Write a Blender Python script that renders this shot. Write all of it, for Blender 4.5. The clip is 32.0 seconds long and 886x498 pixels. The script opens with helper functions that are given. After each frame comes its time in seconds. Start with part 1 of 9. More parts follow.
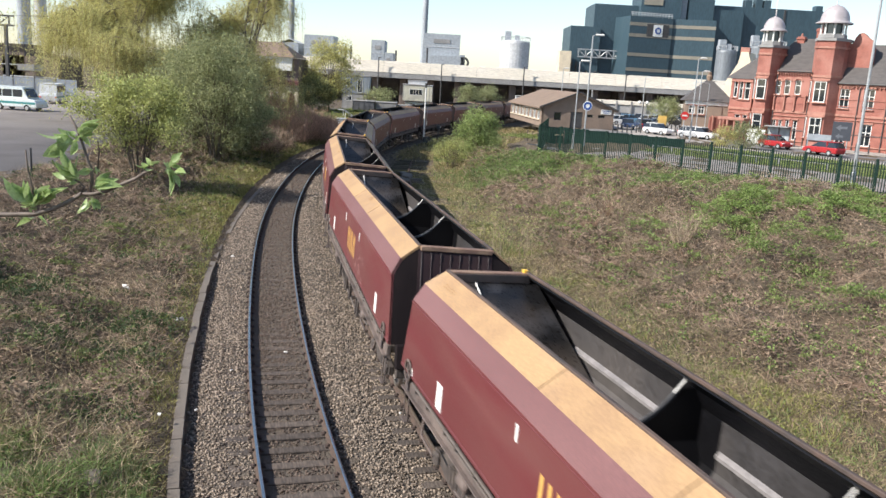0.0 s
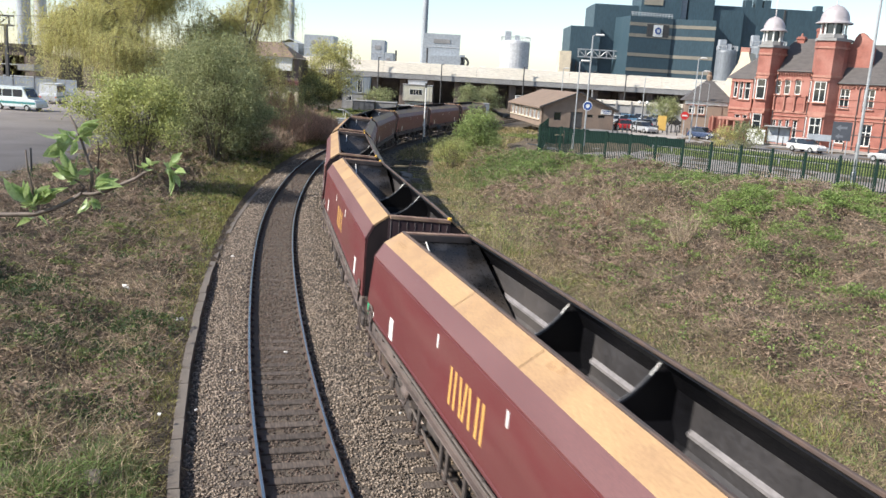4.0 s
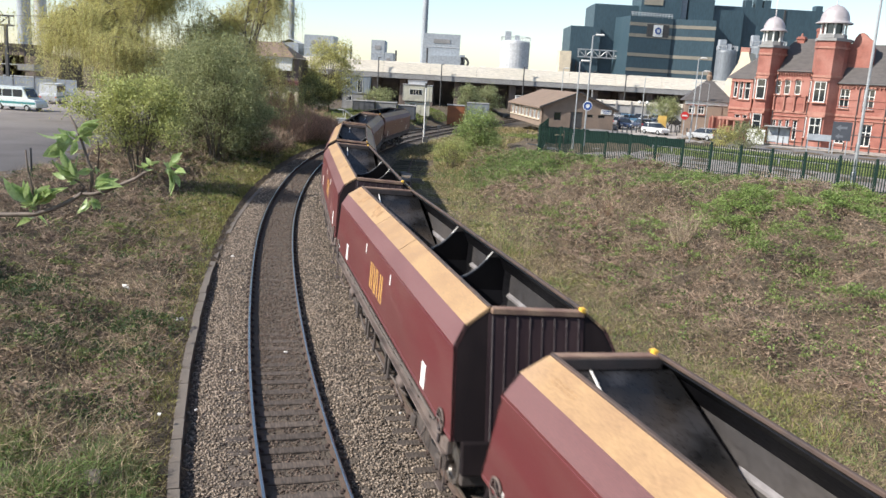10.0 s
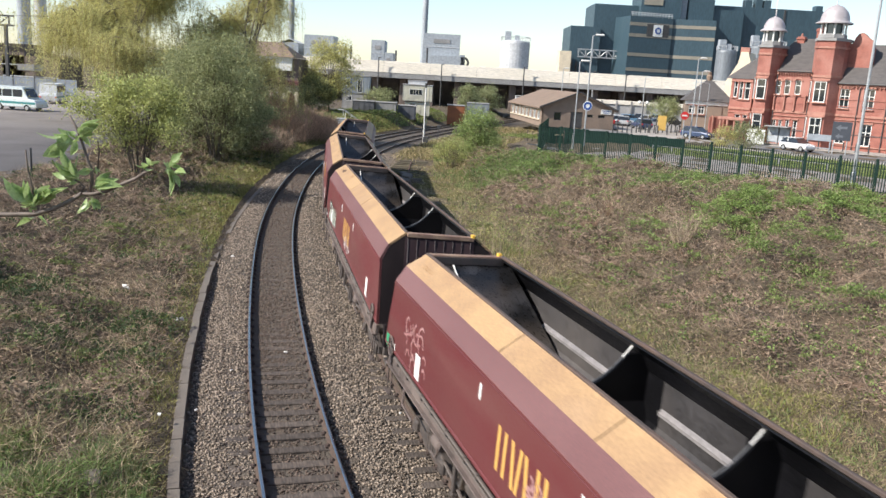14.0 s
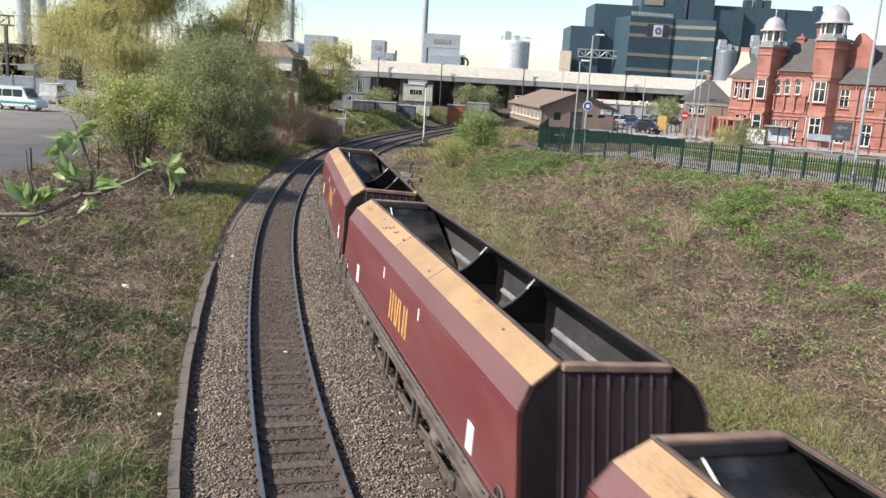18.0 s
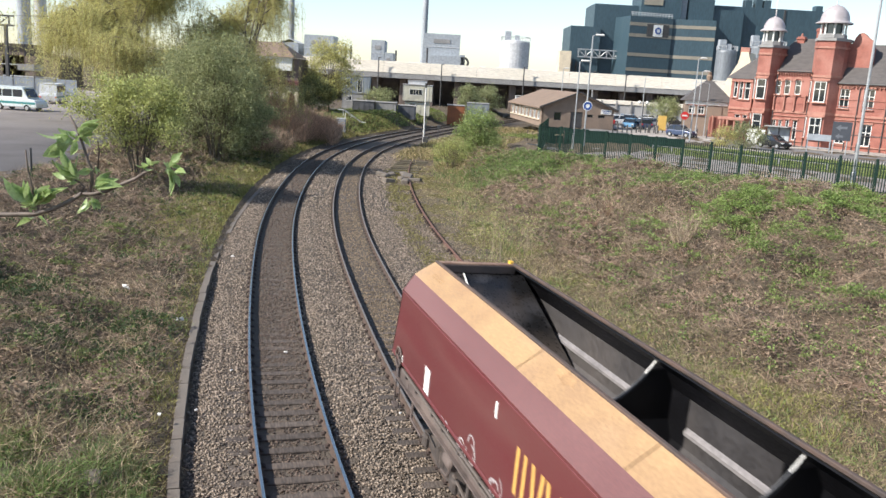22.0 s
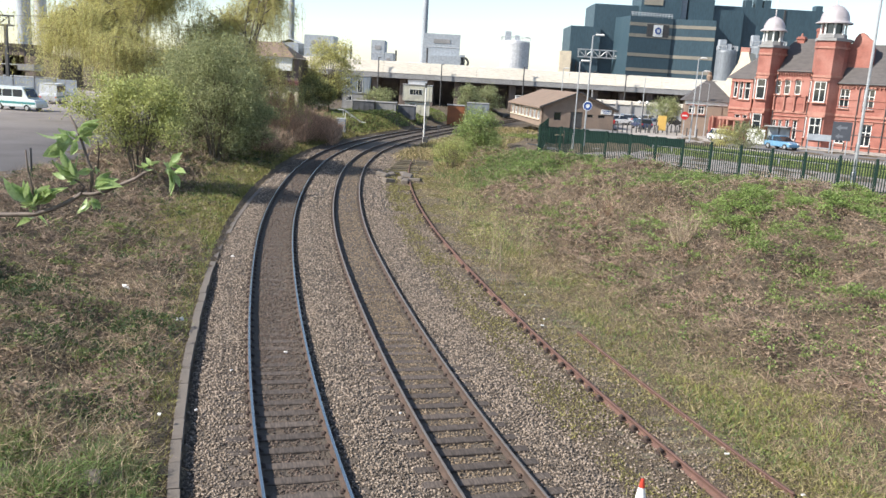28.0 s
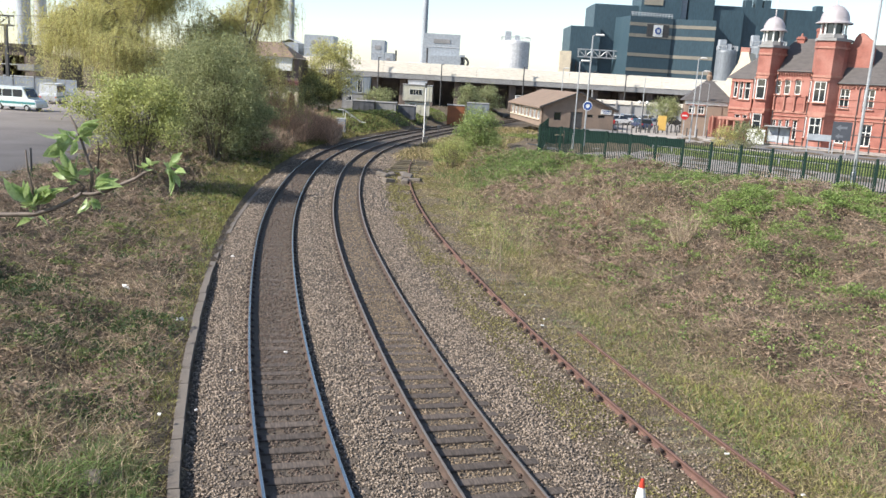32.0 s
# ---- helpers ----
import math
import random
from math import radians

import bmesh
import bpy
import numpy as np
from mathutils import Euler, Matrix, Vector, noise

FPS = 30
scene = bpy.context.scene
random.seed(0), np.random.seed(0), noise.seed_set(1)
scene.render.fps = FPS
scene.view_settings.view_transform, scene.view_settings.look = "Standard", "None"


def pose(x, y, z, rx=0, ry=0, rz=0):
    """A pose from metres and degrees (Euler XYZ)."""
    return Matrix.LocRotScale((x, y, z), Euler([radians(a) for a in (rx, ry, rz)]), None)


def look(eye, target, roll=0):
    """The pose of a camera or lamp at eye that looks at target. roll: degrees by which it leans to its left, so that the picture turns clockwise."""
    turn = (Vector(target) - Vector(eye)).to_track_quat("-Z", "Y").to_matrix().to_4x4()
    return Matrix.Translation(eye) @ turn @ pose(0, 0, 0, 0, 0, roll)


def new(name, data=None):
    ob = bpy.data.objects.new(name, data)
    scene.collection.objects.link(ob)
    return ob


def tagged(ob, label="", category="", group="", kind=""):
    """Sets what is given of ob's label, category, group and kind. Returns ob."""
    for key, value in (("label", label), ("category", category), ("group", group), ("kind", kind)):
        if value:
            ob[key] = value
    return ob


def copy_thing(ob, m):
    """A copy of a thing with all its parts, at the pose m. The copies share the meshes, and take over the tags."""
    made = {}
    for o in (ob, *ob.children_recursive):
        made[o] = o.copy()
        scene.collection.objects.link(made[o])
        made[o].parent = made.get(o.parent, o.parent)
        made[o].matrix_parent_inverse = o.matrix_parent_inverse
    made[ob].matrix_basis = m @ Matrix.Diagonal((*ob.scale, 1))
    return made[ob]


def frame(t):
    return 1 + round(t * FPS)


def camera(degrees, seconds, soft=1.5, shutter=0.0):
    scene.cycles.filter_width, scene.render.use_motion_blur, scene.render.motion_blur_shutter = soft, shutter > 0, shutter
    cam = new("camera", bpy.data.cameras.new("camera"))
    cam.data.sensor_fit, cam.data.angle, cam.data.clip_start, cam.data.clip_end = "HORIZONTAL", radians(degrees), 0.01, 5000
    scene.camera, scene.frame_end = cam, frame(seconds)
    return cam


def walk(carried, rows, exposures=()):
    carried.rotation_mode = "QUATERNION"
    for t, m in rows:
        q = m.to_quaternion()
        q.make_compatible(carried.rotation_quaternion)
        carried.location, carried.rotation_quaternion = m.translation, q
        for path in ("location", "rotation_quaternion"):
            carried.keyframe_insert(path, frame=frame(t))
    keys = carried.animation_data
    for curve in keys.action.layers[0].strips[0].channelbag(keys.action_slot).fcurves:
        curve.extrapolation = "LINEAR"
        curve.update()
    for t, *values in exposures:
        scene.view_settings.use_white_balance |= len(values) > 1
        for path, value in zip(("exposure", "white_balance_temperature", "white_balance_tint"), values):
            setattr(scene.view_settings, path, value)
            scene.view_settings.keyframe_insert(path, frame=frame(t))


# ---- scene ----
# The camera stands on an overbridge above two curved running lines, 7.3 m over the rails.
cam = camera(56.14, 32.0, soft=1.5, shutter=0.4)
EYE = pose(0, 0, 7.338, 90 - 11.73, 0, 0) @ pose(0, 0, 0, 0, 0, 3.394)
walk(cam, [(0, EYE), (32, EYE)], exposures=[(0, 0.74), (6, 0.77), (10, 0.70), (17, 0.70), (20, 0.73), (23, 0.78), (28, 0.86), (32, 0.86)])

# ---------------------------------------------------------------- light
SUN_AZ, SUN_EL = 247.0, 38.0          # degrees clockwise from +y, and above the horizon
world = bpy.data.worlds.new("sky")
scene.world = world
world.use_nodes = True
wn = world.node_tree.nodes
sky = wn.new("ShaderNodeTexSky")
sky.sky_type, sky.sun_disc = "NISHITA", False
sky.sun_elevation, sky.sun_rotation = radians(SUN_EL), radians(SUN_AZ)
sky.dust_density, sky.air_density, sky.ozone_density = 0.35, 1.0, 2.0
pale = wn.new("ShaderNodeHueSaturation")          # a thin bright haze takes most colour out of the sky
pale.inputs["Saturation"].default_value, pale.inputs["Value"].default_value = 0.88, 1.19
world.node_tree.links.new(sky.outputs[0], pale.inputs["Color"])
world.node_tree.links.new(pale.outputs[0], wn["Background"].inputs[0])
wn["Background"].inputs[1].default_value = 0.094
sun_data = bpy.data.lights.new("sun", "SUN")
sun_data.energy, sun_data.angle, sun_data.color = 4.6, radians(0.5), (1.0, 0.94, 0.86)
a, e = radians(SUN_AZ), radians(SUN_EL)
SUN_DIR = Vector((math.sin(a) * math.cos(e), math.cos(a) * math.cos(e), math.sin(e)))
new("sun", sun_data).matrix_world = look(SUN_DIR * 100, (0, 0, 0))

# ---------------------------------------------------------------- materials
def material(name, base, rough=0.7, metal=0.0, second=None, scale=3.0, amount=0.5, grain=40.0, bump=0.2,
             depth=0.01, third=None, spread=0.0, island=0.0, spec=0.5, stretch=(1, 1, 1), cut=(0.4, 0.65), through_light=0.0):
    """A surface: base colour, a second colour in stains of the given scale, fine grain and bump, and a spread of tone from piece to piece."""
    m = bpy.data.materials.new(name)
    m.use_nodes = True
    nt, n = m.node_tree, m.node_tree.nodes
    link = nt.links.new
    b = n["Principled BSDF"]
    b.inputs["Roughness"].default_value, b.inputs["Metallic"].default_value = rough, metal
    b.inputs["Specular IOR Level"].default_value = spec
    co = n.new("ShaderNodeTexCoord")
    mp = n.new("ShaderNodeMapping")
    mp.inputs["Scale"].default_value = stretch
    link(co.outputs["Object"], mp.inputs[0])

    def tex(sc, det=4.0):
        t = n.new("ShaderNodeTexNoise")
        t.inputs["Scale"].default_value, t.inputs["Detail"].default_value = sc, det
        link(mp.outputs[0], t.inputs["Vector"])
        return t.outputs["Fac"]

    def mix(fac, c1, c2, kind="MIX"):
        x = n.new("ShaderNodeMix")
        x.data_type, x.blend_type = "RGBA", kind
        for sock, v in ((x.inputs[0], fac), (x.inputs[6], c1), (x.inputs[7], c2)):
            if isinstance(v, (int, float)):
                sock.default_value = v
            elif isinstance(v, tuple):
                sock.default_value = (*v, 1)
            else:
                link(v, sock)
        return x.outputs[2]

    def ramp(fac, lo, hi, a=0.0, c=1.0):
        r = n.new("ShaderNodeMapRange")
        link(fac, r.inputs[0])
        for i, v in enumerate((lo, hi, a, c)):
            r.inputs[1 + i].default_value = v
        return r.outputs[0]

    col = base
    if second:
        col = mix(ramp(tex(scale), cut[0], cut[1], 0, amount), col, second)
    if third:
        col = mix(ramp(tex(scale * 0.27, 3.0), 0.45, 0.62, 0, 0.8), col, third)
    g = tex(grain)
    col = mix(0.55, col, ramp(g, 0.3, 0.7, 0.62, 1.3), "MULTIPLY") if not isinstance(col, tuple) else mix(ramp(g, 0.3, 0.7, 0, 0.5), col, tuple(c * 0.62 for c in col))
    if spread:
        info = n.new("ShaderNodeObjectInfo")
        col = mix(1.0, col, ramp(info.outputs["Random"], 0, 1, 1 - spread, 1 + spread), "MULTIPLY")
    if island:
        geo = n.new("ShaderNodeNewGeometry")
        col = mix(1.0, col, ramp(geo.outputs["Random Per Island"], 0, 1, 1 - island, 1 + island), "MULTIPLY")
    if isinstance(col, tuple):
        b.inputs["Base Color"].default_value = (*col, 1)
    else:
        link(col, b.inputs["Base Color"])
    link(ramp(g, 0.3, 0.7, max(rough - 0.12, 0.05), min(rough + 0.12, 1)), b.inputs["Roughness"])
    if bump:
        bp = n.new("ShaderNodeBump")
        bp.inputs["Strength"].default_value, bp.inputs["Distance"].default_value = bump, depth
        link(g, bp.inputs["Height"])
        link(bp.outputs[0], b.inputs["Normal"])
    if through_light:
        tr = n.new("ShaderNodeBsdfTranslucent")
        ms = n.new("ShaderNodeMixShader")
        ms.inputs[0].default_value = through_light
        if isinstance(col, tuple):
            tr.inputs[0].default_value = (*col, 1)
        else:
            link(col, tr.inputs[0])
        link(b.outputs[0], ms.inputs[1])
        link(tr.outputs[0], ms.inputs[2])
        link(ms.outputs[0], n["Material Output"].inputs[0])
    return m


def window_glass(name, tint=(0.02, 0.025, 0.03)):
    m = bpy.data.materials.new(name)
    m.use_nodes = True
    b = m.node_tree.nodes["Principled BSDF"]
    b.inputs["Base Color"].default_value = (*tint, 1)
    b.inputs["Roughness"].default_value, b.inputs["Specular IOR Level"].default_value = 0.06, 0.8
    return m


M = {}
M["maroon"] = material("maroon_paint", (0.128, 0.027, 0.030), 0.44, 0, (0.15, 0.062, 0.056), 0.8, 0.6, 60, 0.05, 0.004, third=(0.105, 0.03, 0.029), stretch=(0.35, 1, 2.2), spread=0.13)
M["mauve"] = material("faded_maroon_paint", (0.162, 0.075, 0.073), 0.5, 0, (0.13, 0.055, 0.055), 0.9, 0.7, 50, 0.05, 0.004, stretch=(0.3, 1, 1.5), spread=0.1)
M["tan"] = material("dusty_tan_paint", (0.40, 0.255, 0.128), 0.62, 0, (0.28, 0.17, 0.095), 1.3, 0.6, 30, 0.08, 0.004, third=(0.38, 0.255, 0.16), stretch=(0.7, 1, 1))
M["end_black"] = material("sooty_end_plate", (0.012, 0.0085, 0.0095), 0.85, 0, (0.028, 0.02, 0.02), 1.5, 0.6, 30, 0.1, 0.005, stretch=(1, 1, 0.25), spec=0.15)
M["rib"] = material("dusty_rib_edge", (0.075, 0.06, 0.062), 0.7, 0, (0.06, 0.05, 0.05), 2.5, 0.8, 30, 0.1, stretch=(1, 1, 0.5))
M["rim"] = material("worn_rim", (0.29, 0.19, 0.13), 0.7, 0, (0.16, 0.09, 0.07), 2.0, 0.9, 25, 0.2)
M["rim_dark"] = material("brown_rim", (0.10, 0.065, 0.05), 0.7, 0, (0.05, 0.04, 0.036), 2.0, 0.9, 25, 0.2)
M["sheet"] = material("dusty_slope_sheet", (0.034, 0.034, 0.038), 0.34, 0, (0.010, 0.010, 0.011), 1.3, 1.0, 18, 0.3, 0.01, third=(0.085, 0.068, 0.056), cut=(0.42, 0.55))
M["inner"] = material("coal_scoured_steel", (0.056, 0.053, 0.055), 0.55, 0.15, (0.034, 0.032, 0.033), 0.8, 0.9, 18, 0.15, 0.006, third=(0.11, 0.098, 0.092))
M["ledge"] = material("bright_scoured_steel", (0.33, 0.31, 0.31), 0.45, 0.3, (0.2, 0.19, 0.19), 1.5, 0.8, 20, 0.1)
# coal black; as lining of the overhang it also holds the shade there
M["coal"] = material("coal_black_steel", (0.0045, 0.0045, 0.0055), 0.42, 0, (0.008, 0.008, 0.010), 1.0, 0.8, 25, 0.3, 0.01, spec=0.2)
M["under"] = material("grimy_underframe", (0.052, 0.042, 0.038), 0.75, 0, (0.10, 0.08, 0.068), 3.0, 0.8, 40, 0.3)
M["pipe"] = material("dusty_pipe", (0.11, 0.09, 0.078), 0.7, 0, (0.1, 0.08, 0.07), 3.0, 0.7, 40, 0.2)
M["tyre_steel"] = material("wheel_tread_steel", (0.35, 0.33, 0.31), 0.35, 0.8, (0.12, 0.08, 0.06), 4.0, 0.6, 40, 0.1)
M["white_paint"] = material("white_paint", (0.80, 0.79, 0.76), 0.5, 0, (0.6, 0.57, 0.52), 6, 0.4, 60, 0.03)
M["yellow_paint"] = material("yellow_paint", (0.62, 0.36, 0.10), 0.5, 0, (0.5, 0.28, 0.09), 5, 0.4, 60, 0.03)
M["bracket_yellow"] = material("bright_yellow_bracket", (0.8, 0.48, 0.06), 0.5, 0, (0.65, 0.36, 0.06), 8, 0.5, 60, 0.05)
M["silver_scrawl"] = material("silver_spray_paint", (0.42, 0.39, 0.39), 0.5, 0, (0.3, 0.2, 0.2), 4, 0.8, 40, 0.03)
M["pale_scrawl"] = material("pale_spray_paint", (0.40, 0.23, 0.22), 0.5, 0, (0.3, 0.12, 0.12), 4, 0.8, 40, 0.03)
M["white_scrawl"] = material("white_spray_paint", (0.72, 0.70, 0.70), 0.5, 0, (0.4, 0.3, 0.32), 4, 0.6, 40, 0.03)
M["rust_patch"] = material("dark_rust_patch", (0.085, 0.052, 0.038), 0.85, 0, (0.09, 0.05, 0.035), 6, 0.8, 40, 0.3)
M["grime"] = material("brown_grime", (0.30, 0.18, 0.09), 0.8, 0, (0.42, 0.26, 0.13), 5, 0.9, 40, 0.1)
M["rail_head"] = material("polished_rail_head", (0.42, 0.47, 0.48), 0.30, 1.0, (0.52, 0.53, 0.53), 3, 0.4, 60, 0.02)
M["rail_side"] = material("rusty_rail_side", (0.085, 0.055, 0.04), 0.85, 0, (0.05, 0.035, 0.028), 5, 0.8, 60, 0.2)
M["rail_worn"] = material("dull_rail_head", (0.33, 0.275, 0.225), 0.4, 0.7, (0.36, 0.27, 0.21), 3, 0.7, 60, 0.05)
M["rail_old"] = material("old_rusty_rail", (0.115, 0.062, 0.049), 0.9, 0, (0.15, 0.082, 0.062), 4, 0.8, 60, 0.3)
M["sleeper"] = material("weathered_timber", (0.06, 0.048, 0.04), 0.85, 0, (0.14, 0.11, 0.09), 4, 0.7, 25, 0.5, 0.012, spread=0.22, stretch=(1, 6, 1))
M["sleeper_old"] = material("rotten_timber", (0.095, 0.078, 0.06), 0.9, 0, (0.16, 0.145, 0.08), 3, 0.8, 25, 0.6, 0.015, spread=0.3, stretch=(1, 6, 1))
M["chair_iron"] = material("rusty_cast_iron", (0.03, 0.022, 0.019), 0.9, 0, (0.075, 0.047, 0.036), 8, 0.7, 60, 0.3)
M["ballast_bed"] = material("ballast_bed", (0.10, 0.08, 0.062), 0.95, 0, (0.08, 0.064, 0.05), 14, 0.8, 28, 1.0, 0.05, third=(0.115, 0.095, 0.075))
M["stone"] = material("ballast_stone", (0.222, 0.177, 0.138), 0.95, 0, (0.262, 0.212, 0.165), 2.0, 0.7, 50, 0.3, 0.01, island=0.7)
M["stone_brown"] = material("rusty_ballast_stone", (0.125, 0.096, 0.076), 0.95, 0, (0.14, 0.10, 0.08), 2.0, 0.7, 50, 0.3, 0.01, island=0.45)
M["stone_tan"] = material("tan_ballast_stone", (0.235, 0.18, 0.122), 0.95, 0, (0.17, 0.13, 0.09), 2.0, 0.7, 50, 0.3, 0.01, island=0.55)
M["concrete"] = material("grey_concrete", (0.16, 0.135, 0.112), 0.9, 0, (0.15, 0.132, 0.11), 2.5, 0.7, 40, 0.3)
M["earth"] = material("bank_soil", (0.095, 0.07, 0.046), 0.95, 0, (0.20, 0.16, 0.095), 11.0, 0.8, 26, 1.0, 0.1, third=(0.13, 0.096, 0.062), cut=(0.46, 0.62))
M["asphalt"] = material("car_park_asphalt", (0.26, 0.228, 0.212), 0.9, 0, (0.20, 0.176, 0.164), 0.35, 0.9, 20, 0.2, third=(0.30, 0.27, 0.25))
M["road"] = material("road_asphalt", (0.19, 0.185, 0.18), 0.9, 0, (0.14, 0.137, 0.133), 0.3, 0.8, 20, 0.2)
M["paving"] = material("pale_paving", (0.38, 0.345, 0.31), 0.9, 0, (0.28, 0.255, 0.23), 0.4, 0.8, 15, 0.2)

# ---------------------------------------------------------------- building helpers
class Geo:
    """Collects vertices and faces for one mesh; each face carries a material slot."""

    def __init__(self):
        self.v, self.f, self.s = [], [], []

    def add(self, verts, faces, slot=0):
        o = len(self.v)
        self.v += [tuple(p) for p in verts]
        self.f += [tuple(o + i for i in q) for q in faces]
        self.s += [slot] * len(faces)
        return self

    def box(self, c, size, m=None, slot=0, bevel=0.0):
        x, y, z = (s / 2 for s in size)
        if bevel:
            b = min(bevel, x * 0.9, y * 0.9, z * 0.9)
            ring = lambda zz, i: [(sx * (x - (i if k == 0 else 0)), sy * (y - (i if k == 1 else 0)), zz) for sx, sy, k in
                                  ((1, -1, 1), (1, -1, 0), (-1, -1, 0), (-1, -1, 1), (-1, 1, 1), (-1, 1, 0), (1, 1, 0), (1, 1, 1))]
            shrink = lambda r: [(px * (x - b) / x, py * (y - b) / y, pz) for px, py, pz in r]
            r0, r1 = ring(-z + b, b), ring(z - b, b)
            order = [7, 6, 5, 4, 3, 2, 1, 0]
            rings = [shrink(ring(-z, b)), r0, r1, shrink(ring(z, b))]
            rings = [[r[i] for i in order] for r in rings]
            vs = [p for r in rings for p in r]
            fs = [(k * 8 + i, k * 8 + (i + 1) % 8, k * 8 + 8 + (i + 1) % 8, k * 8 + 8 + i) for k in range(3) for i in range(8)]
            fs = [tuple(reversed(q)) for q in fs] + [tuple(range(8)), tuple(reversed(range(24, 32)))]
        else:
            vs = [(sx * x, sy * y, sz * z) for sz in (-1, 1) for sx, sy in ((-1, -1), (1, -1), (1, 1), (-1, 1))]
            fs = [(3, 2, 1, 0), (4, 5, 6, 7), (0, 1, 5, 4), (1, 2, 6, 5), (2, 3, 7, 6), (3, 0, 4, 7)]
        c = Vector(c)
        mm = m or Matrix()
        return self.add([mm @ (Vector(p) + c) for p in vs], fs, slot)

    def prism(self, outline, x0, x1, axis="x", slot=0, caps=True):
        """An outline in the plane across the axis, drawn out along it."""
        put = {"x": lambda t, a, b: (t, a, b), "y": lambda t, a, b: (a, t, b), "z": lambda t, a, b: (a, b, t)}[axis]
        n = len(outline)
        vs = [put(x0, *p) for p in outline] + [put(x1, *p) for p in outline]
        fs = [(i, (i + 1) % n, n + (i + 1) % n, n + i) for i in range(n)]
        if caps:
            fs += [tuple(reversed(range(n))), tuple(range(n, 2 * n))]
        return self.add(vs, fs, slot)

    def tube(self, path, r, sides=6, slot=0, caps=True):
        path = [Vector(p) for p in path]
        rs = r if isinstance(r, (list, tuple)) else [r] * len(path)
        vs, fs = [], []
        for i, p in enumerate(path):
            d = (path[min(i + 1, len(path) - 1)] - path[max(i - 1, 0)]).normalized()
            side = d.cross(Vector((0, 0, 1)) if abs(d.z) < 0.95 else Vector((1, 0, 0))).normalized()
            up = side.cross(d)
            vs += [p + (side * math.cos(k * 2 * math.pi / sides) + up * math.sin(k * 2 * math.pi / sides)) * rs[i] for k in range(sides)]
        for i in range(len(path) - 1):
            fs += [(i * sides + k, i * sides + (k + 1) % sides, (i + 1) * sides + (k + 1) % sides, (i + 1) * sides + k) for k in range(sides)]
        if caps:
            fs += [tuple(reversed(range(sides))), tuple(range((len(path) - 1) * sides, len(path) * sides))]
        return self.add(vs, fs, slot)

    def lathe(self, profile, c=(0, 0, 0), sides=16, axis="z", slot=0, turn=0.0):
        vs, fs, n = [], [], len(profile)
        for k in range(sides):
            a = k * 2 * math.pi / sides + turn
            for r, h in profile:
                p = {"z": (r * math.cos(a), r * math.sin(a), h), "y": (r * math.cos(a), h, r * math.sin(a)), "x": (h, r * math.cos(a), r * math.sin(a))}[axis]
                vs.append((p[0] + c[0], p[1] + c[1], p[2] + c[2]))
        for k in range(sides):
            j = (k + 1) % sides
            fs += [(k * n + i, j * n + i, j * n + i + 1, k * n + i + 1) for i in range(n - 1)]
        return self.add(vs, fs, slot)

    def quad(self, a, b, c, d, slot=0):
        return self.add([a, b, c, d], [(0, 1, 2, 3)], slot)

    def mesh(self, name, mats, smooth=False):
        me = bpy.data.meshes.new(name)
        me.from_pydata(self.v, [], self.f)
        for m in (mats if isinstance(mats, (list, tuple)) else [mats]):
            me.materials.append(m)
        if max(self.s, default=0):
            me.polygons.foreach_set("material_index", self.s)
        if smooth:
            me.shade_smooth()
        bm = bmesh.new()
        bm.from_mesh(me)
        bmesh.ops.recalc_face_normals(bm, faces=bm.faces)
        bm.to_mesh(me)
        bm.free()
        me.update()
        return me


def part(name, geo, mats, parent=None, label="", m=None, smooth=False):
    """Links one mesh object, under a thing or a part where a parent is given."""
    data = geo.mesh(name, mats, smooth) if isinstance(geo, Geo) else geo
    ob = new(name, data)
    if parent is not None:
        ob.parent = parent
    if m is not None:
        ob.matrix_basis = m
    return tagged(ob, label)


def thing(name, label, category, m=None, group="", kind=""):
    ob = new(name)
    ob.empty_display_size = 0.2
    if m is not None:
        ob.matrix_basis = m
    return tagged(ob, label, category, group, kind)


def cloud(name, verts, faces, mats, label="", category="", slots=None, kind="stuff", parent=None, smooth=False):
    """One mesh out of arrays: verts (n, 3), faces (m, 3 or 4)."""
    me = bpy.data.meshes.new(name)
    verts, faces = np.asarray(verts, np.float32), np.asarray(faces, np.int32)
    k = faces.shape[1]
    me.vertices.add(len(verts))
    me.vertices.foreach_set("co", verts.ravel())
    me.loops.add(faces.size)
    me.loops.foreach_set("vertex_index", faces.ravel())
    me.polygons.add(len(faces))
    me.polygons.foreach_set("loop_start", np.arange(0, faces.size, k, dtype=np.int32))
    me.polygons.foreach_set("loop_total", np.full(len(faces), k, np.int32))
    for m in (mats if isinstance(mats, (list, tuple)) else [mats]):
        me.materials.append(m)
    if slots is not None:
        me.polygons.foreach_set("material_index", np.asarray(slots, np.int32))
    if smooth:
        me.polygons.foreach_set("use_smooth", np.ones(len(faces), bool))
    me.update(calc_edges=True)
    ob = new(name, me)
    if parent is not None:
        ob.parent = parent
    return tagged(ob, label, category, "", kind)


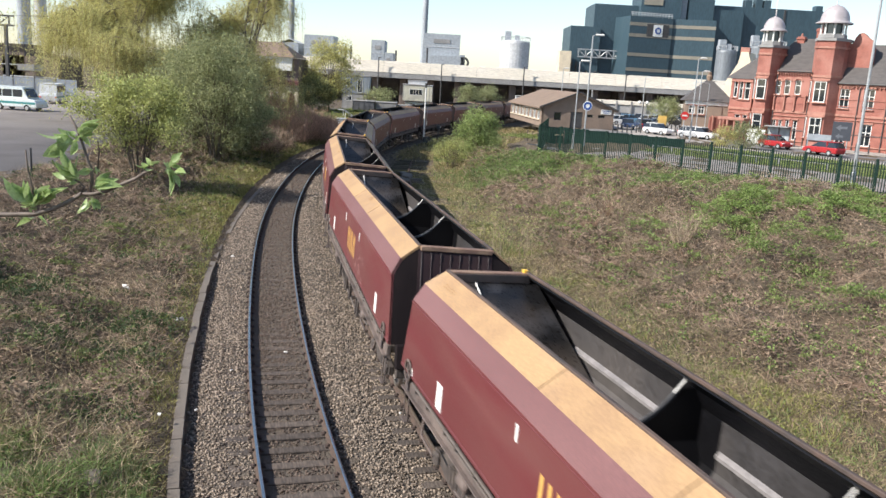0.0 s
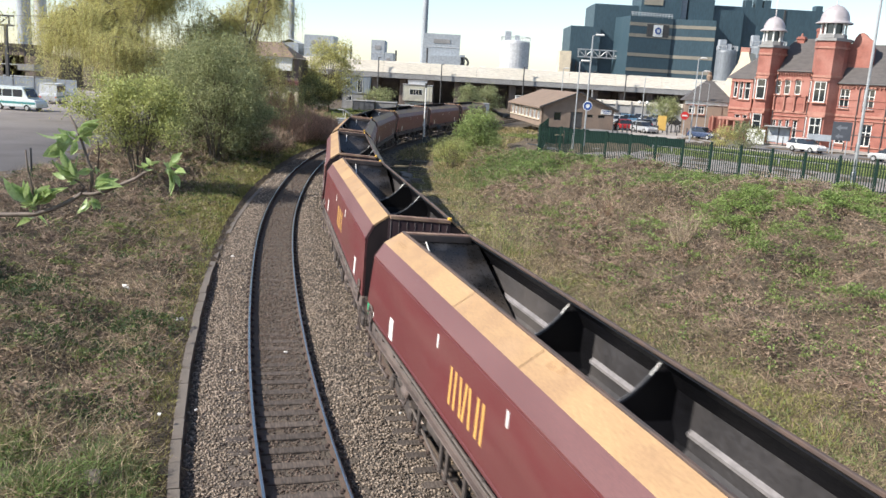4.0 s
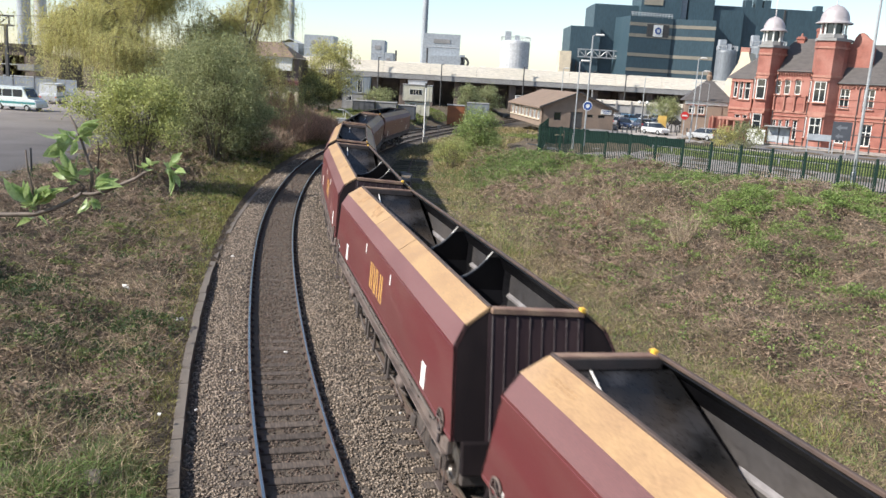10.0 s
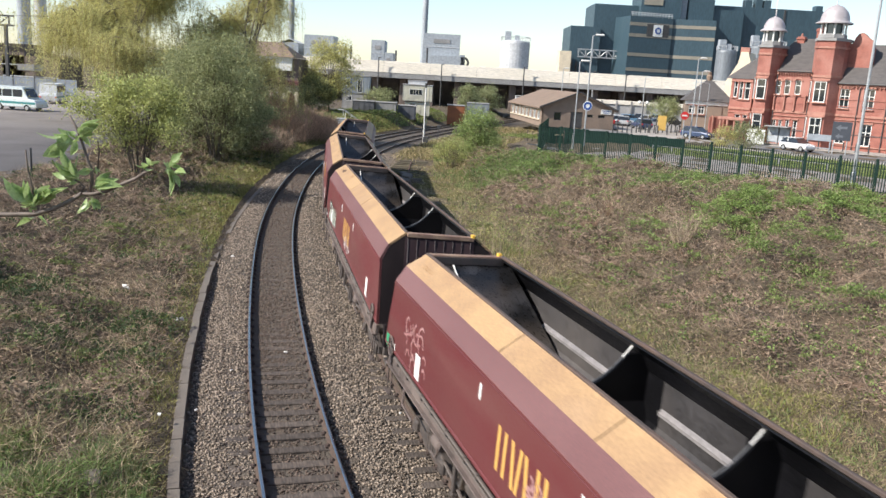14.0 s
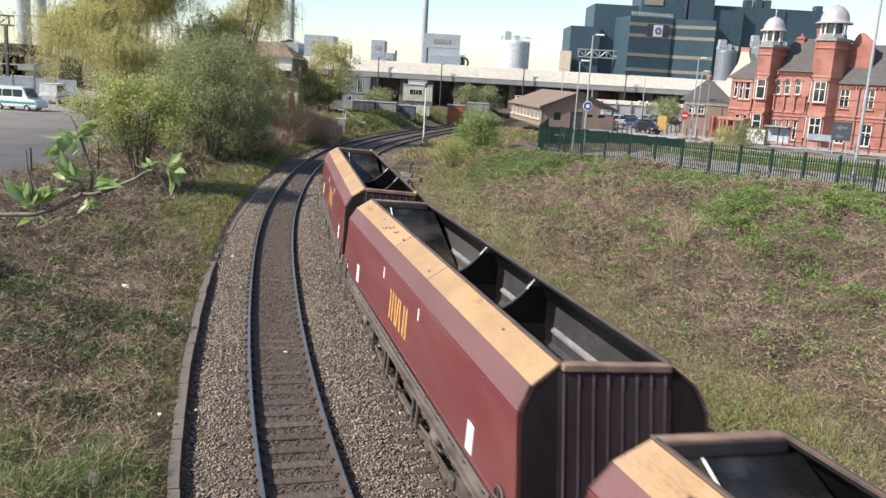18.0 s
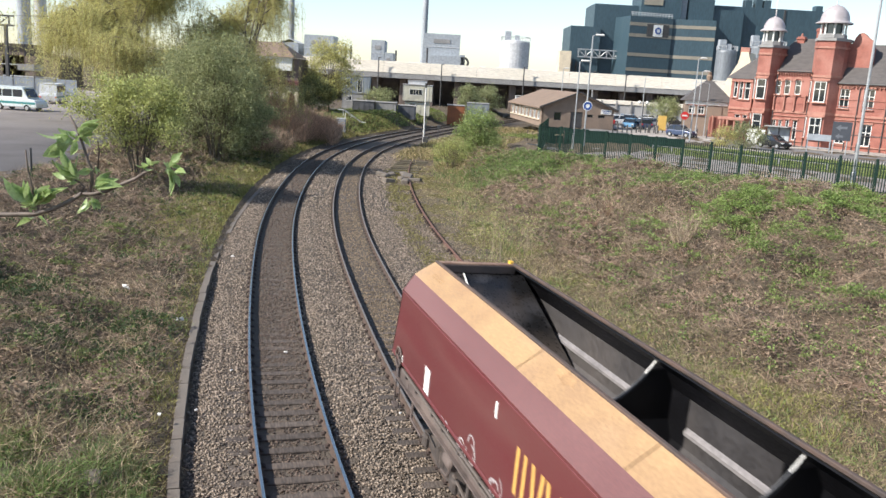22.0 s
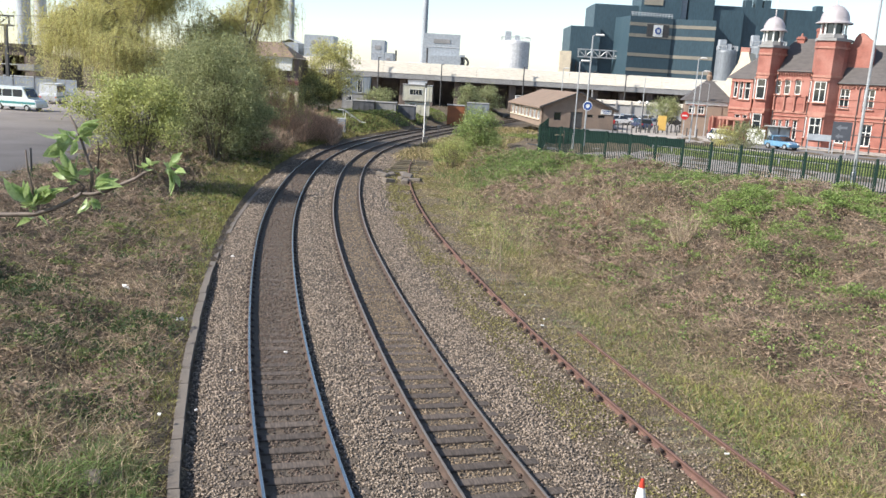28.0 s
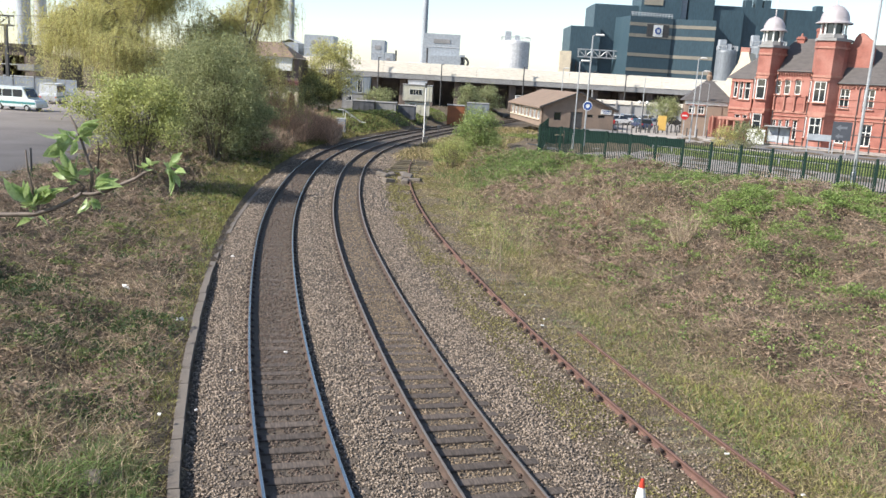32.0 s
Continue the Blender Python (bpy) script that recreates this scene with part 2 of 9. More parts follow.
# ---------------------------------------------------------------- the alignment of the lines
# s runs along the left running line, away from the camera; headings turn clockwise from +y
KNOTS = [-200, -30, -16, -6, -2, 0, 8, 16, 24, 32, 42, 54, 68, 85, 110, 140, 300]
BENDS = [0, 0.005, 0.005, -0.0035, 0.0086, 0.0086, 0.0036, 0.0035, 0.0058, 0.0040, 0.0042, 0.0067, 0.0097, 0.0038, 0.0008, 0.0007, 0.0]
S0, DS = -200.0, 0.5
SS = np.arange(S0, 300.01, DS)
KAP = np.interp(SS, KNOTS, BENDS)
HEAD = np.concatenate([[0], np.cumsum((KAP[1:] + KAP[:-1]) / 2 * DS)])
HEAD = HEAD - np.interp(0, SS, HEAD) - 0.2808
LX = np.concatenate([[0], np.cumsum((np.sin(HEAD)[1:] + np.sin(HEAD)[:-1]) / 2 * DS)])
LY = np.concatenate([[0], np.cumsum((np.cos(HEAD)[1:] + np.cos(HEAD)[:-1]) / 2 * DS)])
LX = LX - np.interp(0, SS, LX) - 2.7428
LY = LY - np.interp(0, SS, LY) + 15.5014
TRACK2, TRACK3 = 3.46, 8.44


def line(s, off=0.0, z=0.0):
    """The point at s, off metres to the right of the left running line."""
    h = np.interp(s, SS, HEAD)
    return Vector((float(np.interp(s, SS, LX) + math.cos(h) * off), float(np.interp(s, SS, LY) - math.sin(h) * off), z))


def heading(s):
    return float(np.interp(s, SS, HEAD))


def on_line(s, off=0.0, z=0.0):
    """The pose at s with x along the line, y to its left."""
    return Matrix.Translation(line(s, off, z)) @ Matrix.Rotation(math.pi / 2 - heading(s), 4, "Z")


def offsets(px, py):
    """Arrays of (s, off) for arrays of ground points."""
    k = (SS > -60) & (SS < 200)
    sx, sy, sh, ss = LX[k][::2], LY[k][::2], HEAD[k][::2], SS[k][::2]
    px, py = np.asarray(px, float).ravel(), np.asarray(py, float).ravel()
    s_out, o_out = np.empty(len(px)), np.empty(len(px))
    for i in range(0, len(px), 4000):
        dx, dy = px[i:i + 4000, None] - sx, py[i:i + 4000, None] - sy
        j = (dx * dx + dy * dy).argmin(1)
        r = np.arange(len(j))
        s_out[i:i + 4000] = ss[j] + dx[r, j] * np.sin(sh[j]) + dy[r, j] * np.cos(sh[j])
        o_out[i:i + 4000] = dx[r, j] * np.cos(sh[j]) - dy[r, j] * np.sin(sh[j])
    return s_out, o_out


FENCE_A, FENCE_D = np.array([7.3, 68.3]), np.array([0.717, -0.697])   # the green fence: its far corner and the way it runs
PLATEAU = 1.5


def smooth(t):
    t = np.clip(t, 0, 1)
    return t * t * (3 - 2 * t)


def ripple(x, y):
    return (np.sin(x * 0.9 + 1.3 * np.sin(y * 0.37)) * np.cos(y * 0.8 + np.sin(x * 0.5)) * 0.6
            + np.sin(x * 2.3 + y * 1.1) * np.cos(y * 1.9 - x * 0.7) * 0.4)


def lattice(x, y, cell, seed):
    """Smooth value noise between 0 and 1 on a lattice of the given cell, in metres."""
    gx, gy = x / cell + seed * 13.7, y / cell - seed * 7.9
    i, j = np.floor(gx), np.floor(gy)
    fx, fy = gx - i, gy - j
    fx, fy = fx * fx * (3 - 2 * fx), fy * fy * (3 - 2 * fy)
    rand = lambda a, b: np.modf(np.abs(np.sin(a * 127.1 + b * 311.7 + seed * 74.7) * 43758.5453))[0]
    return (rand(i, j) * (1 - fx) + rand(i + 1, j) * fx) * (1 - fy) + (rand(i, j + 1) * (1 - fx) + rand(i + 1, j + 1) * fx) * fy


def spots(x, y, places):
    """A field of round soft patches (x, y, radius)."""
    v = np.zeros(len(x))
    for px, py, r in places:
        v = np.maximum(v, np.exp(-((x - px) ** 2 + (y - py) ** 2) / (r * r)))
    return v


MOUNDS = [(13.3, 57.2, 2.4), (18.4, 49.6, 2.8), (21.0, 48.8, 2.6), (23.4, 45.5, 2.6), (10.6, 53.5, 2.2), (15.2, 42.0, 2.0), (17.6, 39.5, 2.4), (12.0, 46.0, 1.8), (14.0, 34.0, 1.8)]
BUMPS = [(15.0, 41.0, 1.6), (18.0, 38.5, 1.8), (13.6, 33.0, 1.4), (11.2, 45.5, 1.4), (16.6, 32.5, 1.5), (11.0, 29.6, 1.1), (14.0, 26.8, 1.2), (9.6, 51.0, 1.5), (19.5, 34.0, 1.6)]


def ground_z(x, y):
    """The height of the ground: the railway formation, a low bank to either side, and the level land beyond."""
    x, y = np.asarray(x, float), np.asarray(y, float)
    shape = x.shape
    x, y = x.ravel(), y.ravel()
    s, o = offsets(x, y)
    z = np.full(len(x), -0.27)
    far = smooth((s - 60) / 30)
    # right bank, up to the fence
    px, py = x - FENCE_A[0], y - FENCE_A[1]
    along = px * FENCE_D[0] + py * FENCE_D[1]
    df = -(px * FENCE_D[1] * -1 + py * FENCE_D[0]) * 1.0
    df = np.where(along < 0, np.maximum(df, np.hypot(px, py) * 0.7), df)
    foot = 10.6 - 2.0 * far
    t = (o - foot) / np.maximum((o - foot) + np.maximum(df, 0), 0.1)
    up = smooth(t * 1.55) * PLATEAU + 0.12 * np.exp(-((t - 0.72) / 0.2) ** 2) * (o > foot)
    z = np.where(o > foot, z + (up + 0.27 * smooth(t * 3)) * smooth((o - foot) / 3.0), z)
    # left side
    l = -o
    lb = smooth((l - 4.5 + 1.8 * far) / (7.0 - 4.0 * far)) * (PLATEAU - 0.1)
    z = np.where(l > 2.3, -0.05 + lb + 0.2 * smooth((l - 2.4) / 1.5), z)
    wild = smooth((o - foot) / 2) + smooth((l - 2.6) / 1.0) * (1 - smooth((l - 11) / 3))
    lumps = 0.62 * (lattice(x, y, 2.3, 1.0) - 0.5) + 0.42 * (lattice(x, y, 1.05, 2.0) - 0.5) + 0.20 * (lattice(x, y, 0.5, 3.0) - 0.5)
    clear = np.where(o > 0, smooth((df - 0.5) / 1.5) * smooth((o - foot - 0.4) / 2.2), smooth((l - 3.0) / 1.2) * (1.0 - 0.6 * smooth((s - 18) / 8) * smooth((6.0 - l) / 2)))
    rise = (0.45 * spots(x, y, MOUNDS) + 0.35 * spots(x, y, BUMPS)) * (o > foot)
    z = z + ripple(x, y) * 0.10 * wild + (lumps + rise) * np.clip(wild, 0, 1) * clear
    # the level land beyond
    z = np.where(s > 190, PLATEAU, z)
    z = np.where((o > 60), PLATEAU, z)
    return z.reshape(shape)

# ---------------------------------------------------------------- ground, formation and tracks
def sheet(name, xs, ys, zf, mat, label, category, kind="structure"):
    gx, gy = np.meshgrid(xs, ys)
    v = np.stack([gx.ravel(), gy.ravel(), zf(gx, gy).ravel()], 1)
    nx, ny = len(xs), len(ys)
    i = (np.arange(ny - 1)[:, None] * nx + np.arange(nx - 1)).ravel()
    f = np.stack([i, i + 1, i + nx + 1, i + nx], 1)
    return cloud(name, v, f, mat, label, category, kind=kind, smooth=True)


gx = np.concatenate([[-3500, -1200, -500, -250, -140, -95], np.arange(-70, -18, 0.9), np.arange(-18, 32, 0.3), np.arange(32, 62, 0.9), [75, 100, 140, 250, 500, 1200, 3500]])
gy = np.concatenate([[-3500, -900, -300, -150, -90, -50, -25], np.arange(-12, 8, 0.9), np.arange(8, 72, 0.3), np.arange(72, 112, 0.9), [118, 125, 135, 150, 175, 200, 260, 400, 800, 4500]])
sheet("ground", gx, gy, ground_z, M["earth"], "rough brown and green railway land and level ground", "ground")


def strip(name, s0, s1, step, outline, mats, slots=None, parent=None, label="", smooth_it=False):
    """An outline of (off, z) drawn out along the alignment; open, unless its last point is its first."""
    st = np.arange(s0, s1 + step * 0.5, step)
    h, cx, cy = np.interp(st, SS, HEAD), np.interp(st, SS, LX), np.interp(st, SS, LY)
    o, z = np.array([p[0] for p in outline]), np.array([p[1] for p in outline])
    v = np.stack([cx[:, None] + np.cos(h)[:, None] * o, cy[:, None] - np.sin(h)[:, None] * o, np.broadcast_to(z, (len(st), len(o)))], 2).reshape(-1, 3)
    n = len(o)
    i = (np.arange(len(st) - 1)[:, None] * n + np.arange(n - 1)).ravel()
    f = np.stack([i, i + n, i + n + 1, i + 1], 1)
    sl = np.tile(slots, len(st) - 1) if slots is not None else None
    return cloud(name, v, f, mats, label, "", sl, kind="", parent=parent, smooth=smooth_it)


# ballast bed under the two running lines
bed = strip("ballast_bed", -120, 190, 1.0,
            [(-2.32, -0.31), (-2.05, -0.26), (-1.5, -0.20), (-0.85, -0.20), (0, -0.235), (0.85, -0.20), (1.55, -0.13), (2.1, -0.205), (2.6, -0.215), (3.46, -0.235), (4.3, -0.215), (4.9, -0.21), (5.7, -0.25), (6.7, -0.32)],
            M["ballast_bed"])
tagged(bed, "grey-brown stone ballast bed under the running lines", "ballast", "", "structure")


def rail_outline(off):
    p = [(-0.07, -0.16), (-0.07, -0.148), (-0.012, -0.125), (-0.012, -0.045), (-0.034, -0.032), (-0.035, -0.006), (-0.028, 0.0),
         (0.028, 0.0), (0.035, -0.006), (0.034, -0.032), (0.012, -0.045), (0.012, -0.125), (0.07, -0.148), (0.07, -0.16), (-0.07, -0.16)]
    return [(off + a, b) for a, b in p], [0, 0, 0, 0, 0, 0, 1, 0, 0, 0, 0, 0, 0, 0]


SLEEPER_PITCH = 0.635
sleeper_geo = Geo().box((0, 0, 0), (0.25, 2.6, 0.13), bevel=0.012)
sleeper_mesh = sleeper_geo.mesh("sleeper", M["sleeper"])
sleeper_old_mesh = Geo().box((0, 0, 0), (0.26, 2.55, 0.13), bevel=0.03).mesh("sleeper_old", M["sleeper_old"])
chair = Geo().box((0, 0, 0.012), (0.14, 0.28, 0.03), bevel=0.008).box((0, 0.08, 0.035), (0.09, 0.05, 0.05), bevel=0.012).box((0, -0.08, 0.035), (0.09, 0.05, 0.05), bevel=0.012)
chair_mesh = chair.mesh("rail_chair", M["chair_iron"])
chair_old = Geo().box((0, 0, 0.015), (0.22, 0.40, 0.04), bevel=0.01).box((0, 0.11, 0.07), (0.13, 0.10, 0.12), bevel=0.025).box((0, -0.10, 0.06), (0.13, 0.09, 0.10), bevel=0.025)
chair_old_mesh = chair_old.mesh("rail_chair", M["chair_iron"])


def track(name, label, centre, s0, s1, z, heads, sides, sleepers, chairs, old=False, rails=None):
    t = thing(name, label, "railway track", kind="structure")
    for side, (r0, r1) in zip((-1, 1), rails or [(s0, s1)] * 2):
        out, slots = rail_outline(centre + side * 0.7525)
        strip("rail", r0, r1, 1.0, [(a, b + z - (0.055 if old and side > 0 else 0)) for a, b in out], [sides, heads], slots, t)
    rnd = random.Random(7 + int(centre * 10))
    k0 = int(sleepers[0] / SLEEPER_PITCH)
    for k in range(k0, int(sleepers[1] / SLEEPER_PITCH)):
        s = k * SLEEPER_PITCH + rnd.uniform(-0.03, 0.03)
        if old and rnd.random() < (0.12 if s < 9 else 0.45):
            continue
        m = on_line(s, centre, z - (0.224 if old else 0.236) - (0 if old else 0.05 * min(max((s - 1) / 8, 0), 1)) + rnd.uniform(-0.012, 0.006)) @ pose(0, rnd.uniform(-0.05, 0.05), 0, 0, rnd.uniform(-1, 1), rnd.uniform(-1.2, 1.2) * (3 if old else 1))
        part("sleeper", sleeper_old_mesh if old else sleeper_mesh, None, t, m=m)
        if chairs[0] < s < chairs[1]:
            for side in ((-1,) if old else (-1, 1)):
                part("rail_chair", chair_old_mesh if old else chair_mesh, None, t, m=on_line(s, centre + side * 0.7525, z - (0.15 if old else 0.163)))
    return t


track("track_left", "curved running line with polished rails on timber sleepers", 0.0, -120, 200, 0.0, M["rail_head"], M["rail_side"], (-8, 70), (-5, 40))
track("track_right", "curved running line with duller rails on timber sleepers", TRACK2, -120, 200, 0.0, M["rail_worn"], M["rail_side"], (-8, 70), (-5, 40))
track("siding", "disused overgrown siding with rusty rails", TRACK3, -30, 62, -0.10, M["rail_old"], M["rail_old"], (-7, 44), (-7, 44), True,
      rails=[(-30, 58), (-3.6, 7)])

# concrete edging beside the left line, in cast lengths
edging = thing("concrete_edging", "weathered concrete edging beside the ballast", "kerb", kind="structure")
edge_mesh = Geo().box((0, 0, 0), (0.997, 0.21, 0.46), bevel=0.006).mesh("concrete_block", M["concrete"])
rnd = random.Random(3)
for k in range(-8, 52):
    s = k * 1.0
    if s < 33 or rnd.random() < 0.7:
        part("concrete_block", edge_mesh, None, edging, m=on_line(s, -2.27 + (0.15 if s > 22 else 0) + max(0, s - 26) * 0.018, -0.26 + rnd.uniform(-0.015, 0.015) - 0.17 * min(max((s - 14) / 3, 0), 1)) @ pose(0, rnd.uniform(-0.01, 0.01), 0, rnd.uniform(-1, 1), 0, rnd.uniform(-0.3, 0.3)))


# ballast stones, real ones where the camera is near
def stones(name, n, s0, s1, o0, o1, size, mat, label, zf, seed, keep=None):
    rng = np.random.default_rng(seed)
    s, o = rng.uniform(s0, s1, n), rng.uniform(o0, o1, n)
    if keep is not None:
        k = keep(s, o, rng)
        s, o = s[k], o[k]
    n = len(s)
    h = np.interp(s, SS, HEAD)
    x = np.interp(s, SS, LX) + np.cos(h) * o
    y = np.interp(s, SS, LY) - np.sin(h) * o
    z = zf(o) + rng.uniform(-0.005, 0.028, n)
    base = np.array([(1, 0, 0), (-1, 0, 0), (0, 1, 0), (0, -1, 0), (0, 0, 1), (0, 0, -1)], float)
    r = size * rng.uniform(0.55, 1.25, (n, 1, 1))
    v = base[None] * r * rng.uniform(0.6, 1.2, (n, 6, 1)) + rng.normal(0, 0.22, (n, 6, 3)) * r
    a, b = rng.uniform(0, 6.28, n), rng.uniform(-1.2, 1.2, n)
    ca, sa, cb, sb = np.cos(a)[:, None], np.sin(a)[:, None], np.cos(b)[:, None], np.sin(b)[:, None]
    vx, vy, vz = v[..., 0], v[..., 1], v[..., 2]
    vx, vz = vx * cb + vz * sb, -vx * sb + vz * cb
    vx, vy = vx * ca - vy * sa, vx * sa + vy * ca
    v = np.stack([vx + x[:, None], vy + y[:, None], vz * 0.8 + z[:, None]], 2).reshape(-1, 3)
    f = np.array([(0, 2, 4), (2, 1, 4), (1, 3, 4), (3, 0, 4), (2, 0, 5), (1, 2, 5), (3, 1, 5), (0, 3, 5)])
    f = (np.arange(n)[:, None, None] * 6 + f[None]).reshape(-1, 3)
    return cloud(name, v, f, mat, label, "ballast")


BED_O = np.array([-2.32, -2.05, -1.5, -0.85, 0, 0.85, 1.55, 2.1, 2.6, 3.46, 4.3, 4.9, 5.7, 6.7])
BED_Z = np.array([-0.31, -0.26, -0.20, -0.20, -0.235, -0.20, -0.13, -0.205, -0.215, -0.235, -0.215, -0.21, -0.25, -0.30])
bed_z = lambda o: np.interp(o, BED_O, BED_Z)


def clear_of_rails(s, o, rng):
    d = np.minimum(np.abs(np.abs(o) - 0.7525), np.abs(np.abs(o - TRACK2) - 0.7525))
    return d > 0.075


def outside(s, o, rng):
    four = (np.abs(o) < 0.72) | (np.abs(o - TRACK2) < 0.72)
    on = (np.abs(((s / SLEEPER_PITCH) + 0.5) % 1 - 0.5) * SLEEPER_PITCH < 0.125) & ((np.abs(o) < 1.3) | (np.abs(o - TRACK2) < 1.3))
    thin = np.where(on, rng.random(len(s)) < np.where((o > 4.3) | ((o > 1.9) & (o < 2.7)), 0.12, 0.6) + 0.6 * smooth((s - 3) / 8), True)
    edge = rng.random(len(s)) > smooth((o - 5.4) / 1.4)
    return clear_of_rails(s, o, rng) & ~four & thin & edge


def inside(s, o, rng):
    four = (np.abs(o - 0.06) < 0.54) | (np.abs(o - TRACK2 - 0.06) < 0.54)
    on = np.abs(((s / SLEEPER_PITCH) + 0.5) % 1 - 0.5) * SLEEPER_PITCH < 0.125
    return four & np.where(on, rng.random(len(s)) < 0.3 + 0.7 * smooth((s + 1) / 7), True)


for i, (n, s0, s1, size) in enumerate(((64000, -3, 12, 0.033), (36000, 12, 30, 0.038), (20000, 30, 66, 0.055))):
    stones("ballast_stones", n, s0, s1, -2.13, 6.9, size, M["stone"], "loose grey-brown crushed ballast stones", bed_z, 11 + i, outside)
    stones("track_bed_stones", int(n * 0.14), s0, s1, -0.8, 0.8, size * 0.85, M["stone_brown"], "rust-stained ballast stones between the rails", bed_z, 21 + i, inside)
    stones("track_bed_stones", int(n * 0.14), s0, s1, 2.6, 4.2, size * 0.85, M["stone_tan"], "tan ballast stones between the duller rails", bed_z, 26 + i, inside)
stones("siding_stones", 46000, -6, 34, 6.2, 10.2, 0.034, M["stone"], "old ballast stones beside the overgrown siding", lambda o: 0 * o - 0.266, 31,
       lambda s, o, rng: rng.random(len(s)) < (0.85 - 0.75 * smooth((o - 7.0) / 2.2)) * (0.35 + 0.65 * smooth((lattice(s, o * 1.6, 1.6, 4.0) - 0.35) / 0.2)) * (1 - 0.7 * np.exp(-((o - 6.45) / 0.3) ** 2)))

# ---------------------------------------------------------------- the coal train
# each hopper wagon: x along the wagon, towards the tail of the train; y to its left; z above the rail
HALF, RAKE = 6.99, 0.30          # half the length at the rim; the ends rake outwards below it
LEAN_NEAR, LEAN_FAR = 0.039, 0.066
RIM_Z, RIM_Y = 3.695, 0.83
MID_Z, MID_Y = 3.40, 1.235
TOP_Z, TOP_Y = 3.065, 1.413
LOW_Z = 1.62
ALL = 99.0


def reach(z):
    """Half the body's length at height z."""
    return HALF + RAKE * (RIM_Z - z)


def plate(g, a, b, x0, x1, t, slot=0):
    """A sheet between two points of the section, t thick, drawn along the wagon and cut by its raked ends."""
    d = Vector((b[0] - a[0], b[1] - a[1])).normalized()
    n = Vector((-d.y, d.x)) * t
    sec = [a, b, (b[0] + n.x, b[1] + n.y), (a[0] + n.x, a[1] + n.y)]
    vs = [(max(min(x, reach(z)), -reach(z)), y, z) for x in (x0, x1) for y, z in sec]
    return g.add(vs, [(0, 1, 2, 3), (7, 6, 5, 4), (0, 4, 5, 1), (1, 5, 6, 2), (2, 6, 7, 3), (3, 7, 4, 0)])


def raked(g, out):
    """Shears a mesh built on an upright end so that it follows the rake of that end."""
    g.v = [(x + out * RAKE * (RIM_Z - z), y, z) for x, y, z in g.v]
    return g


def wheelset(parent, x):
    ws = part("wheelset", Geo().lathe([(0, -1.05), (0.06, -1.05), (0.06, -0.8), (0.075, -0.7), (0.075, 0.7), (0.06, 0.8), (0.06, 1.05), (0, 1.05)], sides=10, axis="y"),
              M["under"], parent, m=pose(x, 0, 0.42))
    for s in (-1, 1):
        w = Geo().lathe([(0.07, s * 0.70), (0.33, s * 0.72), (0.36, s * 0.69), (0.45, s * 0.69), (0.45, s * 0.715), (0.42, s * 0.73), (0.415, s * 0.82), (0.36, s * 0.82), (0.34, s * 0.78), (0.07, s * 0.80)], sides=24, axis="y")
        part("wheel", w, M["tyre_steel"], ws)
    return ws


def bogie(parent, x):
    b = Geo()
    for s in (-1, 1):
        b.prism([(-1.15, 0.34), (-1.15, 0.54), (-0.75, 0.60), (-0.45, 0.72), (0.45, 0.72), (0.75, 0.60), (1.15, 0.54), (1.15, 0.34), (0.75, 0.36), (0.42, 0.26), (-0.42, 0.26), (-0.75, 0.36)],
                s * 1.0 - 0.05, s * 1.0 + 0.05, "y")
        for wx in (-0.92, 0.92):
            b.box((wx, s * 1.08, 0.42), (0.26, 0.12, 0.26), bevel=0.04)
        for sx in (-0.16, 0, 0.16):
            b.tube([(sx, s * 1.03, 0.30), (sx, s * 1.03, 0.62)], 0.06, 8)
    b.box((0, 0, 0.66), (0.34, 2.1, 0.22), bevel=0.03)
    bo = part("bogie", b, M["under"], parent, "grimy cast bogie", m=pose(x, 0, 0))
    for wx in (-0.92, 0.92):
        wheelset(bo, wx)
    return bo


def letters(parent):
    """The owner's big initials stand as plain yellow upright bars."""
    y = TOP_Y + 0.004
    for x0, lean in ((0.80, 0.0), (0.55, 0.0), (0.26, 0.04), (0.04, -0.04), (-0.20, 0.04), (-0.56, 0.0), (-0.80, 0.0)):
        out = [(x0 - 0.05 - lean, 1.95), (x0 + 0.05 - lean, 1.95), (x0 + 0.05 + lean, 2.60), (x0 - 0.05 + lean, 2.60)]
        part("yellow_marking", Geo().prism(out, y - 0.02, y, "y"), M["yellow_paint"], parent)


